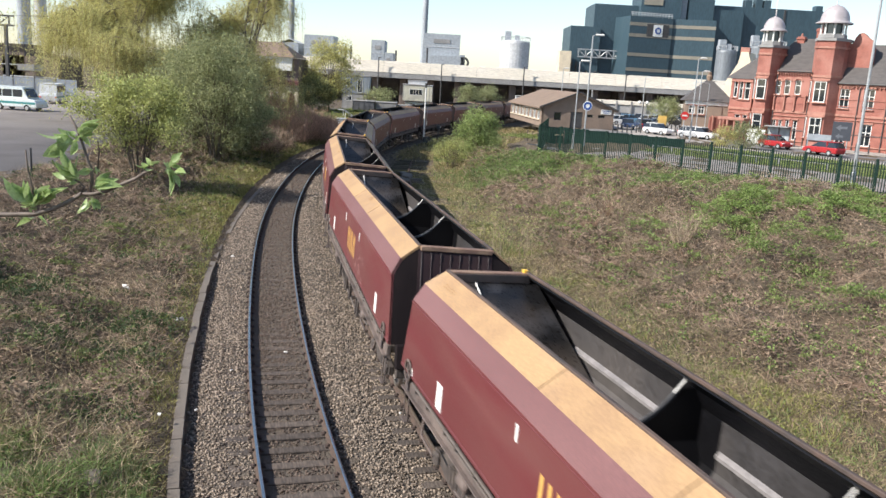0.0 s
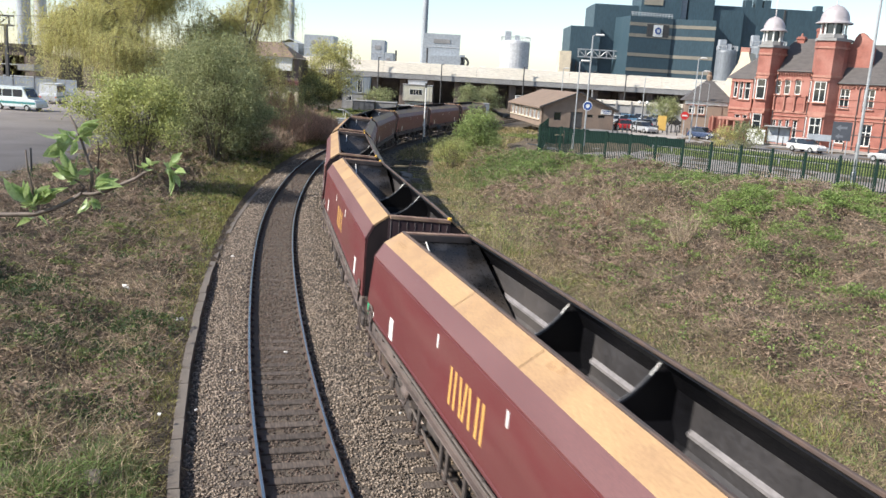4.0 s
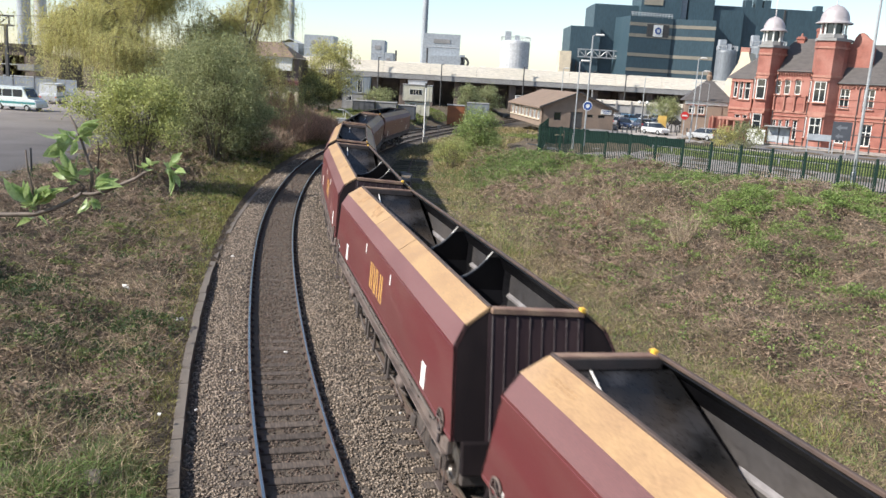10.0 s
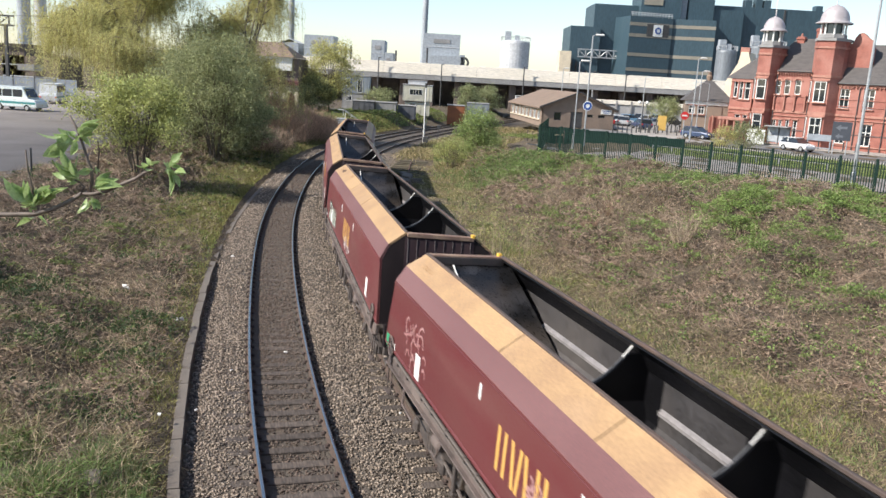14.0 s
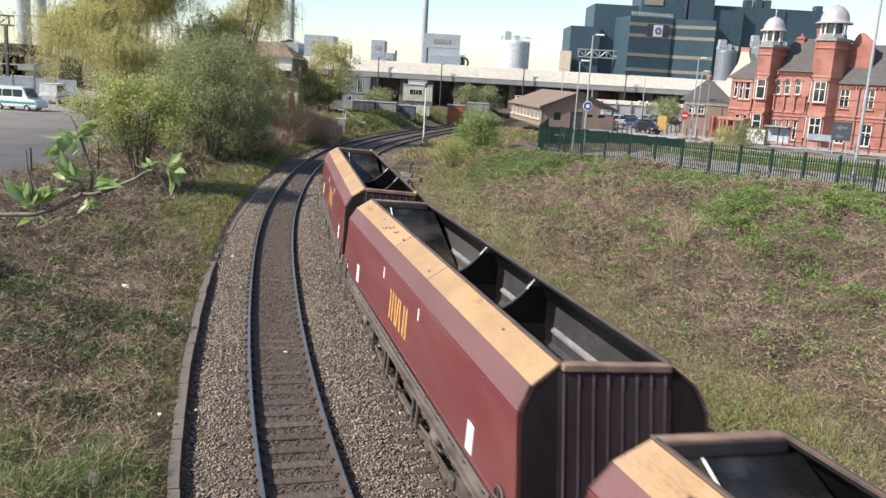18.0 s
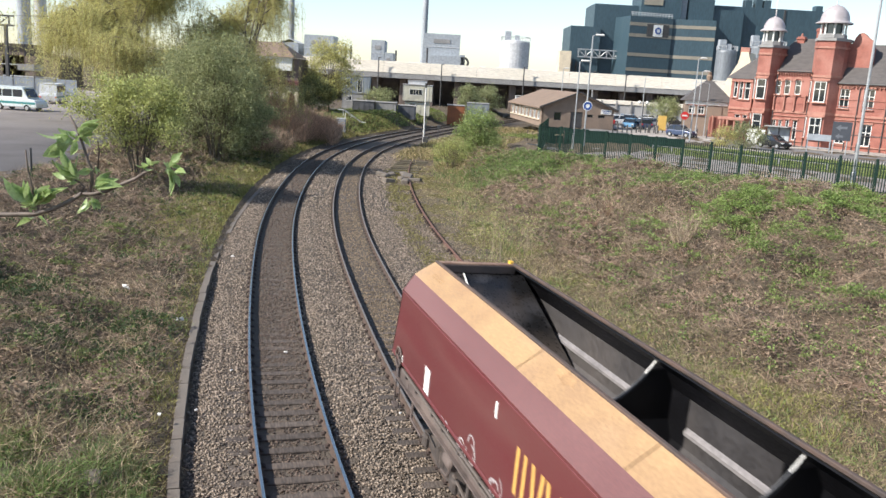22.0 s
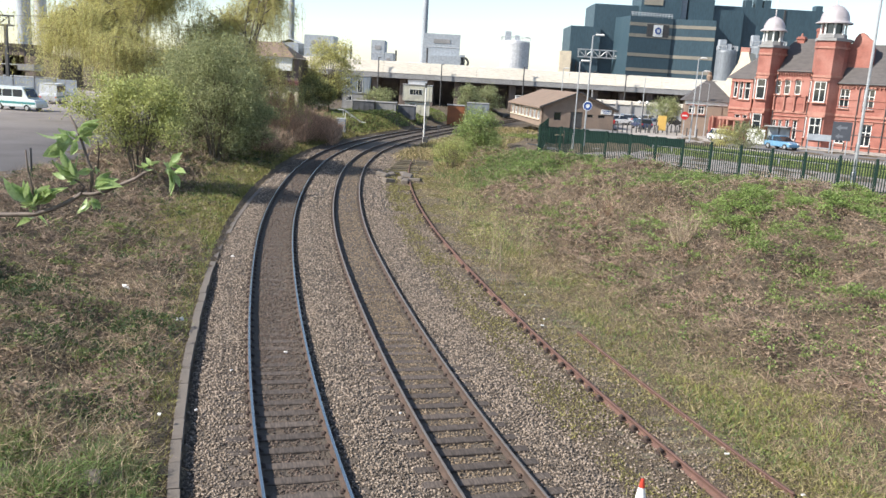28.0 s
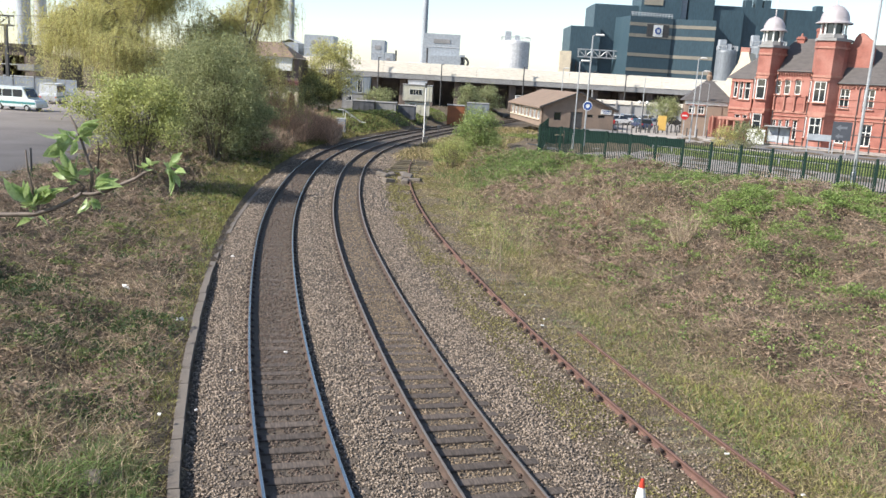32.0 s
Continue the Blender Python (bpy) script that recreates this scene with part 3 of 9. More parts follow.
def end_wall(body_parent, x, out, yellow):
    """The end wall with its ribs; out: -1 for the end towards the head of the train."""
    prof = [(LOW_Z, TOP_Y), (TOP_Z, TOP_Y), (MID_Z, MID_Y), (RIM_Z - 0.02, RIM_Y)]
    outline = [(y, z) for z, y in prof] + [(-y, z) for z, y in reversed(prof)]
    e = Geo().prism(outline, x, x - out * 0.05, "x")
    e.box((x + out * 0.01, 0, 1.38), (0.14, 2.5, 0.5), bevel=0.02)
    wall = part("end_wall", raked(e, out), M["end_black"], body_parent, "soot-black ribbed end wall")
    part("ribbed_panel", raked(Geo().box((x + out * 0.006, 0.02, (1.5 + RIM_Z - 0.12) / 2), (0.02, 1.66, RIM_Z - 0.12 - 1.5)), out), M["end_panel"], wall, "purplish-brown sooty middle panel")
    for k in range(8):
        yy = 0.78 - k * 0.215
        r = Geo().box((x + out * 0.022, yy, (1.5 + RIM_Z - 0.14) / 2), (0.02, 0.026 if k == 0 else 0.014, RIM_Z - 0.14 - 1.5), bevel=0.005)
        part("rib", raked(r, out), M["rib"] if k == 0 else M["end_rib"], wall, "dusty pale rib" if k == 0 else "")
        if k:
            part("rib_tip", raked(Geo().box((x + out * 0.036, yy, RIM_Z - 0.22), (0.012, 0.016, 0.14), bevel=0.004), out), M["rib"], wall)
    b = Geo().box((x + out * 0.0, 0, RIM_Z - 0.06), (0.17, 2 * RIM_Y - 0.04, 0.10), bevel=0.012)
    part("top_beam", b, M["rim"], wall, "worn tan top beam")
    if yellow:
        c = Geo().box((x + out * 0.03, -RIM_Y + 0.05, RIM_Z + 0.0), (0.11, 0.09, 0.10), bevel=0.012)
        part("corner_bracket", c, M["bracket_yellow"], wall, "bright yellow corner bracket")
    return wall


def build_wagon(near_yellow, far_yellow):
    w = thing("hopper_wagon", "empty maroon bogie coal hopper wagon with tan dusty upper panels", "wagon", group="wagons of the coal train")
    # body shell, side by side
    for s, nm in ((1, "left"), (-1, "right")):
        side = Geo()
        plate(side, (s * TOP_Y, LOW_Z), (s * TOP_Y, TOP_Z), -ALL, ALL, s * 0.05)
        sd = part("side_panel", side, M["maroon"], w, "maroon painted side sheet")
        seam = Geo().box((0, s * (TOP_Y + 0.006), TOP_Z - 0.05), (2 * reach(TOP_Z), 0.022, 0.03), bevel=0.006)
        part("seam_strip", seam, M["maroon"], sd)
        lower = Geo().box((0, s * (TOP_Y - 0.01), LOW_Z + 0.02), (2 * reach(LOW_Z) - 0.1, 0.05, 0.07), bevel=0.012)
        part("bottom_rail", lower, M["maroon"], sd)
        mid = Geo()
        plate(mid, (s * TOP_Y, TOP_Z), (s * MID_Y, MID_Z), -ALL, ALL, s * 0.05)
        part("upper_panel", mid, M["mauve"], w, "faded mauve sloping panel")
        gaps = [-ALL, -1.45, 1.6, ALL]
        for a, b in zip(gaps[:-1], gaps[1:]):
            top = Geo()
            plate(top, (s * MID_Y, MID_Z), (s * RIM_Y, RIM_Z), a + 0.012, b - 0.012, s * 0.05)
            part("roof_panel", top, M["tan"], w, "dusty tan sloping roof panel")
        # shade under the roof panels is put into the black of these sheets
        back = Geo()
        plate(back, (s * (MID_Y - 0.06), MID_Z - 0.02), (s * (RIM_Y + 0.02), RIM_Z - 0.075), -ALL, ALL, s * 0.03)
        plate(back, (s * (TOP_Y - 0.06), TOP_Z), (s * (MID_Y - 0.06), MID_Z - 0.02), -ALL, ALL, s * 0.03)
        part("inner_lining", back, M["coal"], w, "coal-black inner lining with the shade of the overhang in its colour")
        rim = Geo().box((0, s * (RIM_Y - 0.005), RIM_Z - 0.015), (2 * HALF, 0.07, 0.06), bevel=0.012)
        part("rim", rim, M["rim_dark"], w, "brown worn hopper rim")
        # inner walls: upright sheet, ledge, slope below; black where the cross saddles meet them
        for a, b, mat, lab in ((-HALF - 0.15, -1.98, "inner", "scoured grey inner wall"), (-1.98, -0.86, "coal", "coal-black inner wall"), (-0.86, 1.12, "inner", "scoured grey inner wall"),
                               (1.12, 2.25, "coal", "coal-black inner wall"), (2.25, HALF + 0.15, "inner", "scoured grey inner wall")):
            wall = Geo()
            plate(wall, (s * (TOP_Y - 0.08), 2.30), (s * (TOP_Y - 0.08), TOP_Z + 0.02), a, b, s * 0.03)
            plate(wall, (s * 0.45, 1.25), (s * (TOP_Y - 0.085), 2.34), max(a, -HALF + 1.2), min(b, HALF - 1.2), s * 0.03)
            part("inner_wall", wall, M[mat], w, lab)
        for x0, x1 in ((-5.3, -2.02), (-0.82, 1.08), (2.3, 5.5)):
            led = Geo().prism([(s * (TOP_Y - 0.08), 2.70), (s * (TOP_Y - 0.17), 2.62), (s * (TOP_Y - 0.17), 2.57), (s * (TOP_Y - 0.08), 2.58)], x0, x1, "x")
            part("ledge", led, M["ledge"], w, "bright scoured ledge")
        # outside fittings
        for px in (-5.45, 5.0):
            part("white_plate", Geo().box((px, s * (TOP_Y + 0.006), 1.93), (0.30, 0.012, 0.46), bevel=0.003), M["white_paint"], sd, "white data panel")
        for px in (-1.72, 1.68):
            part("white_mark", Geo().box((px, s * (TOP_Y + 0.006), 2.76), (0.075, 0.012, 0.24), bevel=0.003), M["white_paint"], sd, "small white mark")
        # solebar: a dusty channel under the overhang of the body, with a dark slot and a pipe along its top
        part("solebar", Geo().box((0, s * 1.325, 1.38), (14.6, 0.10, 0.26), bevel=0.015).box((0, s * 1.40, 1.262), (14.6, 0.11, 0.03), bevel=0.006), M["sole"], w, "dusty steel solebar")
        p = Geo().tube([(-6.6, s * 1.43, 1.56), (-1.0, s * 1.425, 1.53), (6.6, s * 1.43, 1.56)], 0.03, 6)
        p.tube([(-4.4, s * 1.40, 1.44), (-0.5, s * 1.41, 1.41), (4.4, s * 1.40, 1.44)], 0.022, 6)
        part("air_pipe", p, M["pipe"], w, "dusty air pipe")
        for k in range(16):
            bx = -6.3 + k * 0.84 + 0.14 * math.sin(k * 2.3)
            part("pipe_clip", Geo().box((bx, s * 1.42, 1.53), (0.06, 0.07, 0.12), bevel=0.01), M["under"], w)
        for bx in (-2.1, -1.75, -0.2, 0.75, 1.1, 2.6):
            g = Geo().box((bx, s * 1.335, 0.92), (0.10, 0.06, 0.68), bevel=0.012).box((bx, s * 1.25, 0.62), (0.14, 0.26, 0.06), bevel=0.012)
            part("hanger", g, M["under"], w)
        part("brake_rod", Geo().tube([(-3.6, s * 1.24, 0.80), (-1.4, s * 1.30, 0.62), (1.6, s * 1.30, 0.62), (3.6, s * 1.24, 0.80)], 0.03, 6), M["pipe"], w, "dusty brake rod")
        for bx, lab in ((-1.0, 0.5), (1.9, 0.42)):
            part("air_reservoir", Geo().lathe([(0, -lab), (0.15, -lab + 0.03), (0.19, -lab + 0.1), (0.19, lab - 0.1), (0.15, lab - 0.03), (0, lab)], (bx, s * 1.10, 0.95), 14, "x"), M["under"], w, "grimy air reservoir", smooth=True)
        # brake cylinders, levers and steps round the bogies
        for sx in (-1, 1):
            part("brake_cylinder", Geo().lathe([(0, -0.2), (0.11, -0.2), (0.12, -0.16), (0.12, 0.16), (0.09, 0.2), (0, 0.22)], (sx * 3.55, s * 1.33, 1.08), 12, "x"), M["sole"], w, "dusty brake cylinder", smooth=True)
            for xa, xb, xc in ((3.3, 3.42, 3.9), (5.9, 5.75, 5.2)):
                part("brake_lever", Geo().tube([(sx * xa, s * 1.36, 1.22), (sx * xb, s * 1.42, 0.88), (sx * xc, s * 1.36, 0.76)], 0.026, 6), M["sole"], w, "dusty brake lever")
            st = Geo().box((sx * 7.12, s * 1.36, 0.62), (0.34, 0.14, 0.03), bevel=0.008)
            for ex in (-0.15, 0.15):
                st.tube([(sx * 7.12 + ex, s * 1.36, 0.63), (sx * 7.12 + ex, s * 1.36, 1.3)], 0.016, 5)
            part("step", st, M["sole"], w, "dusty shunter's step")
            part("side_buffer_plate", Geo().box((sx * 6.7, s * 1.36, 1.34), (0.9, 0.06, 0.34), bevel=0.02), M["sole"], w)
    letters(w)
    # hopper ends: sloping sheets inside
    for sx in (-1, 1):
        sl = Geo().add([(sx * (HALF - 0.05), -1.02, 3.50), (sx * (HALF - 0.05), 1.02, 3.50), (sx * 3.0, 1.33, 1.55), (sx * 3.0, -1.33, 1.55),
                        (sx * (HALF - 0.02), -1.02, 3.42), (sx * (HALF - 0.02), 1.02, 3.42), (sx * 3.0, 1.33, 1.47), (sx * 3.0, -1.33, 1.47)],
                       [(0, 1, 2, 3), (7, 6, 5, 4), (0, 4, 5, 1), (3, 2, 6, 7), (0, 3, 7, 4), (1, 5, 6, 2)])
        part("slope_sheet", sl, M["sheet"], w, "sloping grey end sheet inside the hopper")
        band = Geo().box((sx * (HALF - 0.08), 0, 3.57), (0.05, 2 * RIM_Y + 0.04, 0.16), bevel=0.008)
        part("end_band", band, M["coal_brown"], w)
        lad = Geo().tube([(sx * (HALF - 0.85), 0.28, 3.14), (sx * (HALF - 0.14), 0.28, 3.49)], 0.018, 5)
        part("grab_rod", lad, M["white_paint"], w, "thin pale rod on the end sheet")
        end_wall(w, sx * HALF, sx, near_yellow if sx < 0 else far_yellow)
    # cross partitions with sagging tops, and the bright bowed stays over them
    for cx in (-1.5, 1.62):
        ys = [-0.9 + 1.8 * i / 16 for i in range(17)]
        top = [(yy, 2.785 + 0.68 * (abs(yy) / 0.98) ** 2.0) for yy in ys]
        g = Geo().prism([(-1.31, 1.5)] + [(-1.31, 3.05), (-1.15, 3.38)] + top + [(1.15, 3.38), (1.31, 3.05), (1.31, 1.5)], cx - 0.03, cx + 0.03, "x")
        ridge = Geo().prism([(cx - 0.6, 1.45), (cx + 0.75, 1.45), (cx + 0.62, 2.3), (cx + 0.45, 2.62), (cx + 0.25, 2.74), (cx + 0.03, 2.76), (cx - 0.03, 2.6), (cx - 0.45, 1.9)], -1.31, 1.31, "y")
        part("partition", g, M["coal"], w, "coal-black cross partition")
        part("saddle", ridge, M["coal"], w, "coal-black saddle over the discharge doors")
        ys = [-0.98 + 1.96 * i / 20 for i in range(21)]
        bow = [(cx, yy, 2.82 + 0.68 * (abs(yy) / 0.98) ** 2.0) for yy in ys]
        part("bowed_stay", Geo().tube(bow, 0.012, 6), M["stay"], w, "pale bowed stay across the hopper")
        # white tips painted on where the sun catches the stays
        for s in (-1, 1):
            tip = [(cx - 0.005, s * yy, 2.83 + 0.68 * (yy / 0.98) ** 2.0) for yy in (0.82, 0.86, 0.90, 0.94, 0.98)]
            part("stay_end", Geo().tube(tip, 0.015, 6), M["white_paint"], w, "stay end with its sunlit glint in white")
    for k, hx in enumerate((-3.6, 0.2, 3.9)):
        part("coal_remains", Geo().lathe([(0.95, 1.5), (0.8, 1.62), (0.45, 1.78), (0.15, 1.84), (0, 1.85)], (hx, 0.1 * (k - 1), 0.08), 10), M["coal"], w, "leftover black coal dust")
    # floor of the hopper, doors and underframe
    fl = Geo().box((0, 0, 1.34), (11.6, 1.7, 0.06))
    for k in (-2, 0, 2):
        fl.prism([(-0.6, 1.2), (0.6, 1.2), (0.35, 0.42), (-0.35, 0.42)], k * 1.55 - 0.6, k * 1.55 + 0.6, "x")
    part("discharge_chute", fl, M["under"], w, "grimy discharge chutes under the hopper")
    fr = Geo().box((0, 0, 1.02), (15.2, 0.5, 0.28), bevel=0.02)
    for sx in (-1, 1):
        fr.box((sx * 7.62, 0, 1.04), (0.16, 2.4, 0.30), bevel=0.02)
        fr.box((sx * 7.5, 0, 1.21), (0.4, 2.3, 0.04))
        fr.box((sx * 7.85, 0, 0.92), (0.6, 0.26, 0.28), bevel=0.05)
    part("underframe", fr, M["under"], w, "grimy steel underframe with headstocks")
    for sx in (-1, 1):
        for s in (-1, 1):
            ring = [(sx * 6.95 + 0.2 * math.cos(a * math.pi / 8), s * 1.445, 1.70 + 0.2 * math.sin(a * math.pi / 8)) for a in range(17)]
            bw = part("brake_wheel", Geo().tube(ring, 0.02, 6), M["sole"], w, "dusty handbrake wheel")
            part("dish", Geo().lathe([(0, s * 1.418), (0.19, s * 1.418), (0.19, s * 1.424), (0, s * 1.424)], (sx * 6.95, 0, 1.70), 16, "y"), M["end_black"], bw)
            for a in range(5):
                part("spoke", Geo().tube([(sx * 6.95, s * 1.44, 1.70), (sx * 6.95 + 0.2 * math.cos(a * 1.257), s * 1.445, 1.70 + 0.2 * math.sin(a * 1.257))], 0.012, 5), M["sole"], bw)
            part("brake_column", Geo().tube([(sx * 6.95, s * 1.43, 1.70), (sx * 6.9, s * 1.42, 1.30)], 0.028, 6), M["rib"], w, "dusty handbrake column")
            part("white_tag", Geo().box((sx * 6.74, s * (TOP_Y + 0.006), 1.72), (0.05, 0.012, 0.16), bevel=0.003), M["white_paint"], w, "small white tag")
    bogie(w, -4.85)
    bogie(w, 4.85)
    return w


M["sole"] = material("dusty_solebar", (0.125, 0.094, 0.083), 0.8, 0, (0.055, 0.043, 0.039), 2.5, 0.9, 30, 0.25, third=(0.165, 0.128, 0.11))
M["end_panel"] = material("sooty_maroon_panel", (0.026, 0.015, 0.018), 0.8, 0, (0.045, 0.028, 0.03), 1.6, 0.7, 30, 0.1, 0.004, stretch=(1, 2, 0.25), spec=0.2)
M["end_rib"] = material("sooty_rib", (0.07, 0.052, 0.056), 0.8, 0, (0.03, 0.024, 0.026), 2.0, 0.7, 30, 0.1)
M["coal_brown"] = material("brown_inner_band", (0.075, 0.055, 0.05), 0.65, 0, (0.04, 0.035, 0.033), 1.5, 0.8, 25, 0.15)
M["stay"] = material("grey_stay", (0.17, 0.17, 0.175), 0.4, 0.3, (0.1, 0.1, 0.1), 3, 0.6, 40, 0.05)
M["green_label"] = material("green_label_paint", (0.03, 0.30, 0.14), 0.5, 0, (0.03, 0.22, 0.11), 4, 0.5, 40, 0.02)
PITCH = 16.45
WAGONS = range(-1, 10)          # the head of the train has gone; number 8 is the last wagon
NEAR_YELLOW, FAR_YELLOW = {2, 3, 4, 5, 6, 8}, {-1, 2, 3, 5, 8}
train = {}
makers = {}
for n in (-1, 0, 1, 2, 3, 4, 5, 6, 7, 8):
    key = (n in NEAR_YELLOW, n in FAR_YELLOW)
    if key not in makers:
        makers[key] = train[n] = build_wagon(*key)
    else:
        train[n] = copy_thing(makers[key], Matrix())


def near_end(n, t):
    """Where along the line the leading end wall of wagon n is at t seconds; the train slows a little."""
    return 1.56 + PITCH * n - 7.3797 * t + 0.03117 * t * t


def wagon_pose(n, t):
    c = near_end(n, t) + HALF
    a, b = line(c - 4.85, TRACK2 - 0.04), line(c + 4.85, TRACK2 - 0.04)
    mid, d = (a + b) / 2, b - a
    return Matrix.Translation(mid) @ Matrix.Rotation(math.atan2(d.y, d.x), 4, "Z") @ Matrix.Rotation(LEAN_NEAR + (LEAN_FAR - LEAN_NEAR) * min(max((c + 10) / 30, 0), 1), 4, "X")


# what sets single wagons apart: stains, rust and sprayed scrawls
def roof_patch(n, x, f0, f1, half, mat, name, label, seed):
    """A flat irregular patch on the left roof panel of wagon n."""
    rnd = random.Random(seed)
    nrm = Vector((0, RIM_Z - MID_Z, MID_Y - RIM_Y)).normalized() * 0.006
    at_f = lambda xx, f: Vector((xx, MID_Y + (RIM_Y - MID_Y) * f, MID_Z + (RIM_Z - MID_Z) * f)) + nrm
    pts = []
    for k in range(14):
        a = k * math.pi / 7
        r = rnd.uniform(0.45, 1.0)
        pts.append(at_f(x + half * r * math.cos(a), (f0 + f1) / 2 + (f1 - f0) / 2 * r * math.sin(a)))
    part(name, Geo().add(pts, [tuple(range(14))]), mat, train[n], label)


def scrawl(n, x0, x1, z0, z1, mat, label, seed, strokes=14, thick=0.022):
    """Loops of sprayed paint on the left side of wagon n; no letters."""
    rnd = random.Random(seed)
    y = TOP_Y + 0.004
    for k in range(strokes):
        g = Geo()
        cx, cz = rnd.uniform(x0, x1), rnd.uniform(z0, z1)
        r, sq, a0 = rnd.uniform(0.08, 0.2), rnd.uniform(0.6, 1.5), rnd.uniform(0, 6.28)
        pts = [Vector((cx + r * math.cos(a0 + 0.5 * i), cz + r * sq * math.sin(a0 + 0.5 * i * rnd.uniform(0.9, 1.1)))) for i in range(8)]
        vs = []
        for i, p in enumerate(pts):
            d = pts[min(i + 1, 7)] - pts[max(i - 1, 0)]
            nn = Vector((-d.y, d.x)).normalized() * thick
            vs += [(p.x + nn.x, y, p.y + nn.y), (p.x - nn.x, y, p.y - nn.y)]
        g.add(vs, [(2 * i, 2 * i + 2, 2 * i + 3, 2 * i + 1) for i in range(7)])
        part("spray_stroke", g, mat, train[n], label)


def mural(n, x0, x1, z0, z1, seed):
    """A row of sprayed pale shapes with dark outlines on the left side of wagon n; no letters."""
    rnd = random.Random(seed)
    y = TOP_Y + 0.004
    wide = (x1 - x0) / 7
    for k in range(7):
        cx = x0 + wide * (k + 0.5)
        lean, foot_z, head_z = rnd.uniform(-0.12, 0.12), z0 + rnd.uniform(0, 0.1), z1 - rnd.uniform(0, 0.16)
        ring = [(cx - wide * 0.52, foot_z), (cx + wide * rnd.uniform(0.0, 0.2), foot_z + 0.1), (cx + wide * 0.52, foot_z - 0.02), (cx + wide * 0.42 + lean, (foot_z + head_z) / 2),
                (cx + wide * 0.58 + lean, head_z), (cx + lean, head_z - rnd.uniform(0.1, 0.24)), (cx - wide * 0.5 + lean, head_z + 0.04), (cx - wide * 0.3, (foot_z + head_z) / 2)]
        mid_x, mid_z = cx + lean / 2, (foot_z + head_z) / 2
        for scale, dy, mat, name in ((1.12, 0.0, "mural_dark", "mural_outline"), (0.94, 0.003, "mural_pale", "mural_fill")):
            v = [(mid_x, y + dy, mid_z)] + [(mid_x + (a - mid_x) * scale, y + dy, mid_z + (b - mid_z) * scale) for a, b in ring]
            part(name, Geo().add(v, [(0, 1 + i, 1 + (i + 1) % 8) for i in range(8)]), M[mat], train[n], "dark sprayed outline" if dy == 0 else "pale grey-green sprayed fill")
        for j in range(3):
            a, b = cx + rnd.uniform(-0.3, 0.3) * wide, rnd.uniform(foot_z + 0.15, head_z - 0.25)
            part("mural_stroke", Geo().add([(a, y + 0.006, b), (a + 0.035, y + 0.006, b), (a + 0.05 + lean, y + 0.006, b + 0.2), (a + 0.02 + lean, y + 0.006, b + 0.2)], [(0, 1, 2, 3)]), M["mural_dark"], train[n], "dark sprayed stroke")


M["mural_dark"] = material("dark_spray_paint", (0.03, 0.03, 0.028), 0.6, 0, (0.06, 0.05, 0.05), 4, 0.8, 40, 0.03)
M["mural_pale"] = material("grey_green_spray_paint", (0.40, 0.42, 0.36), 0.6, 0, (0.33, 0.36, 0.32), 3, 0.8, 30, 0.03)
for n in train:
    g = Geo()
    nrm = Vector((0, RIM_Z - MID_Z, MID_Y - RIM_Y)).normalized() * 0.005
    for k in range(6):
        for j in range(2):
            f0, f1 = 0.38 + 0.11 * j, 0.46 + 0.11 * j
            x = 6.35 - 0.11 * k
            q = [Vector((x + dx, MID_Y + (RIM_Y - MID_Y) * f, MID_Z + (RIM_Z - MID_Z) * f)) + nrm for dx, f in ((0, f0), (0.05, f0), (0.05, f1), (0, f1))]
            g.quad(*q)
    part("number_marking", g, M["grime"], train[n], "faded dark number bars")
    roof_patch(n, random.Random(n + 50).uniform(-4, 4), 0.5, 0.95, 0.35, M["grime"], "grime_patch", "brown grime patch", n + 60)
for x, hw in ((5.0, 0.42), (2.7, 0.5)):
    roof_patch(4, x, 0.02, 0.98, hw, M["grime"], "grime_patch", "brown grime band", int(x * 10))
roof_patch(6, 5.7, 0.28, 0.78, 0.34, M["rust_patch"], "rust_patch", "dark oval rust patch", 77)
for k, (x, f, hw) in enumerate(((1.7, 0.5, 0.34), (2.5, 0.6, 0.16), (2.62, 0.48, 0.2), (3.05, 0.62, 0.26), (3.2, 0.48, 0.32), (3.35, 0.34, 0.26), (3.5, 0.22, 0.14), (4.2, 0.6, 0.14), (-1.1, 0.3, 0.16), (-5.2, 0.6, 0.1))):
    roof_patch(7, x, f - 0.07, f + 0.07, hw * 0.6, M["rust_patch"], "rust_patch", "dark rust spot", 90 + k)
mural(6, 3.4, 6.1, 1.62, 2.42, 5)
scrawl(6, -1.2, 0.2, 1.6, 2.1, M["white_scrawl"], "pinkish white sprayed scrawl", 6, 9)
scrawl(5, 4.6, 6.0, 1.8, 2.6, M["pale_scrawl"], "faint pale sprayed scrawl", 7, 16)
scrawl(5, -4.6, -3.2, 1.7, 2.5, M["pale_scrawl"], "faint pale sprayed scrawl", 8, 18)
scrawl(5, -1.2, 0.1, 1.9, 2.5, M["pale_scrawl"], "faint pale sprayed scrawl", 9, 10)
scrawl(8, 1.2, 4.2, 1.55, 1.8, M["silver_scrawl"], "faded silver sprayed scrawl", 10, 12, 0.015)
scrawl(8, -3.6, -1.2, 1.7, 2.3, M["pale_scrawl"], "faint pale sprayed scrawl", 11, 9, 0.015)
scrawl(0, -3.2, -0.9, 1.7, 2.4, M["pale_scrawl"], "faint pale sprayed scrawl", 12, 8, 0.015)
part("green_plate", Geo().box((reach(1.8) - 0.22, TOP_Y + 0.006, 1.72), (0.2, 0.012, 0.26), bevel=0.003), M["green_label"], train[5], "small green label plate")
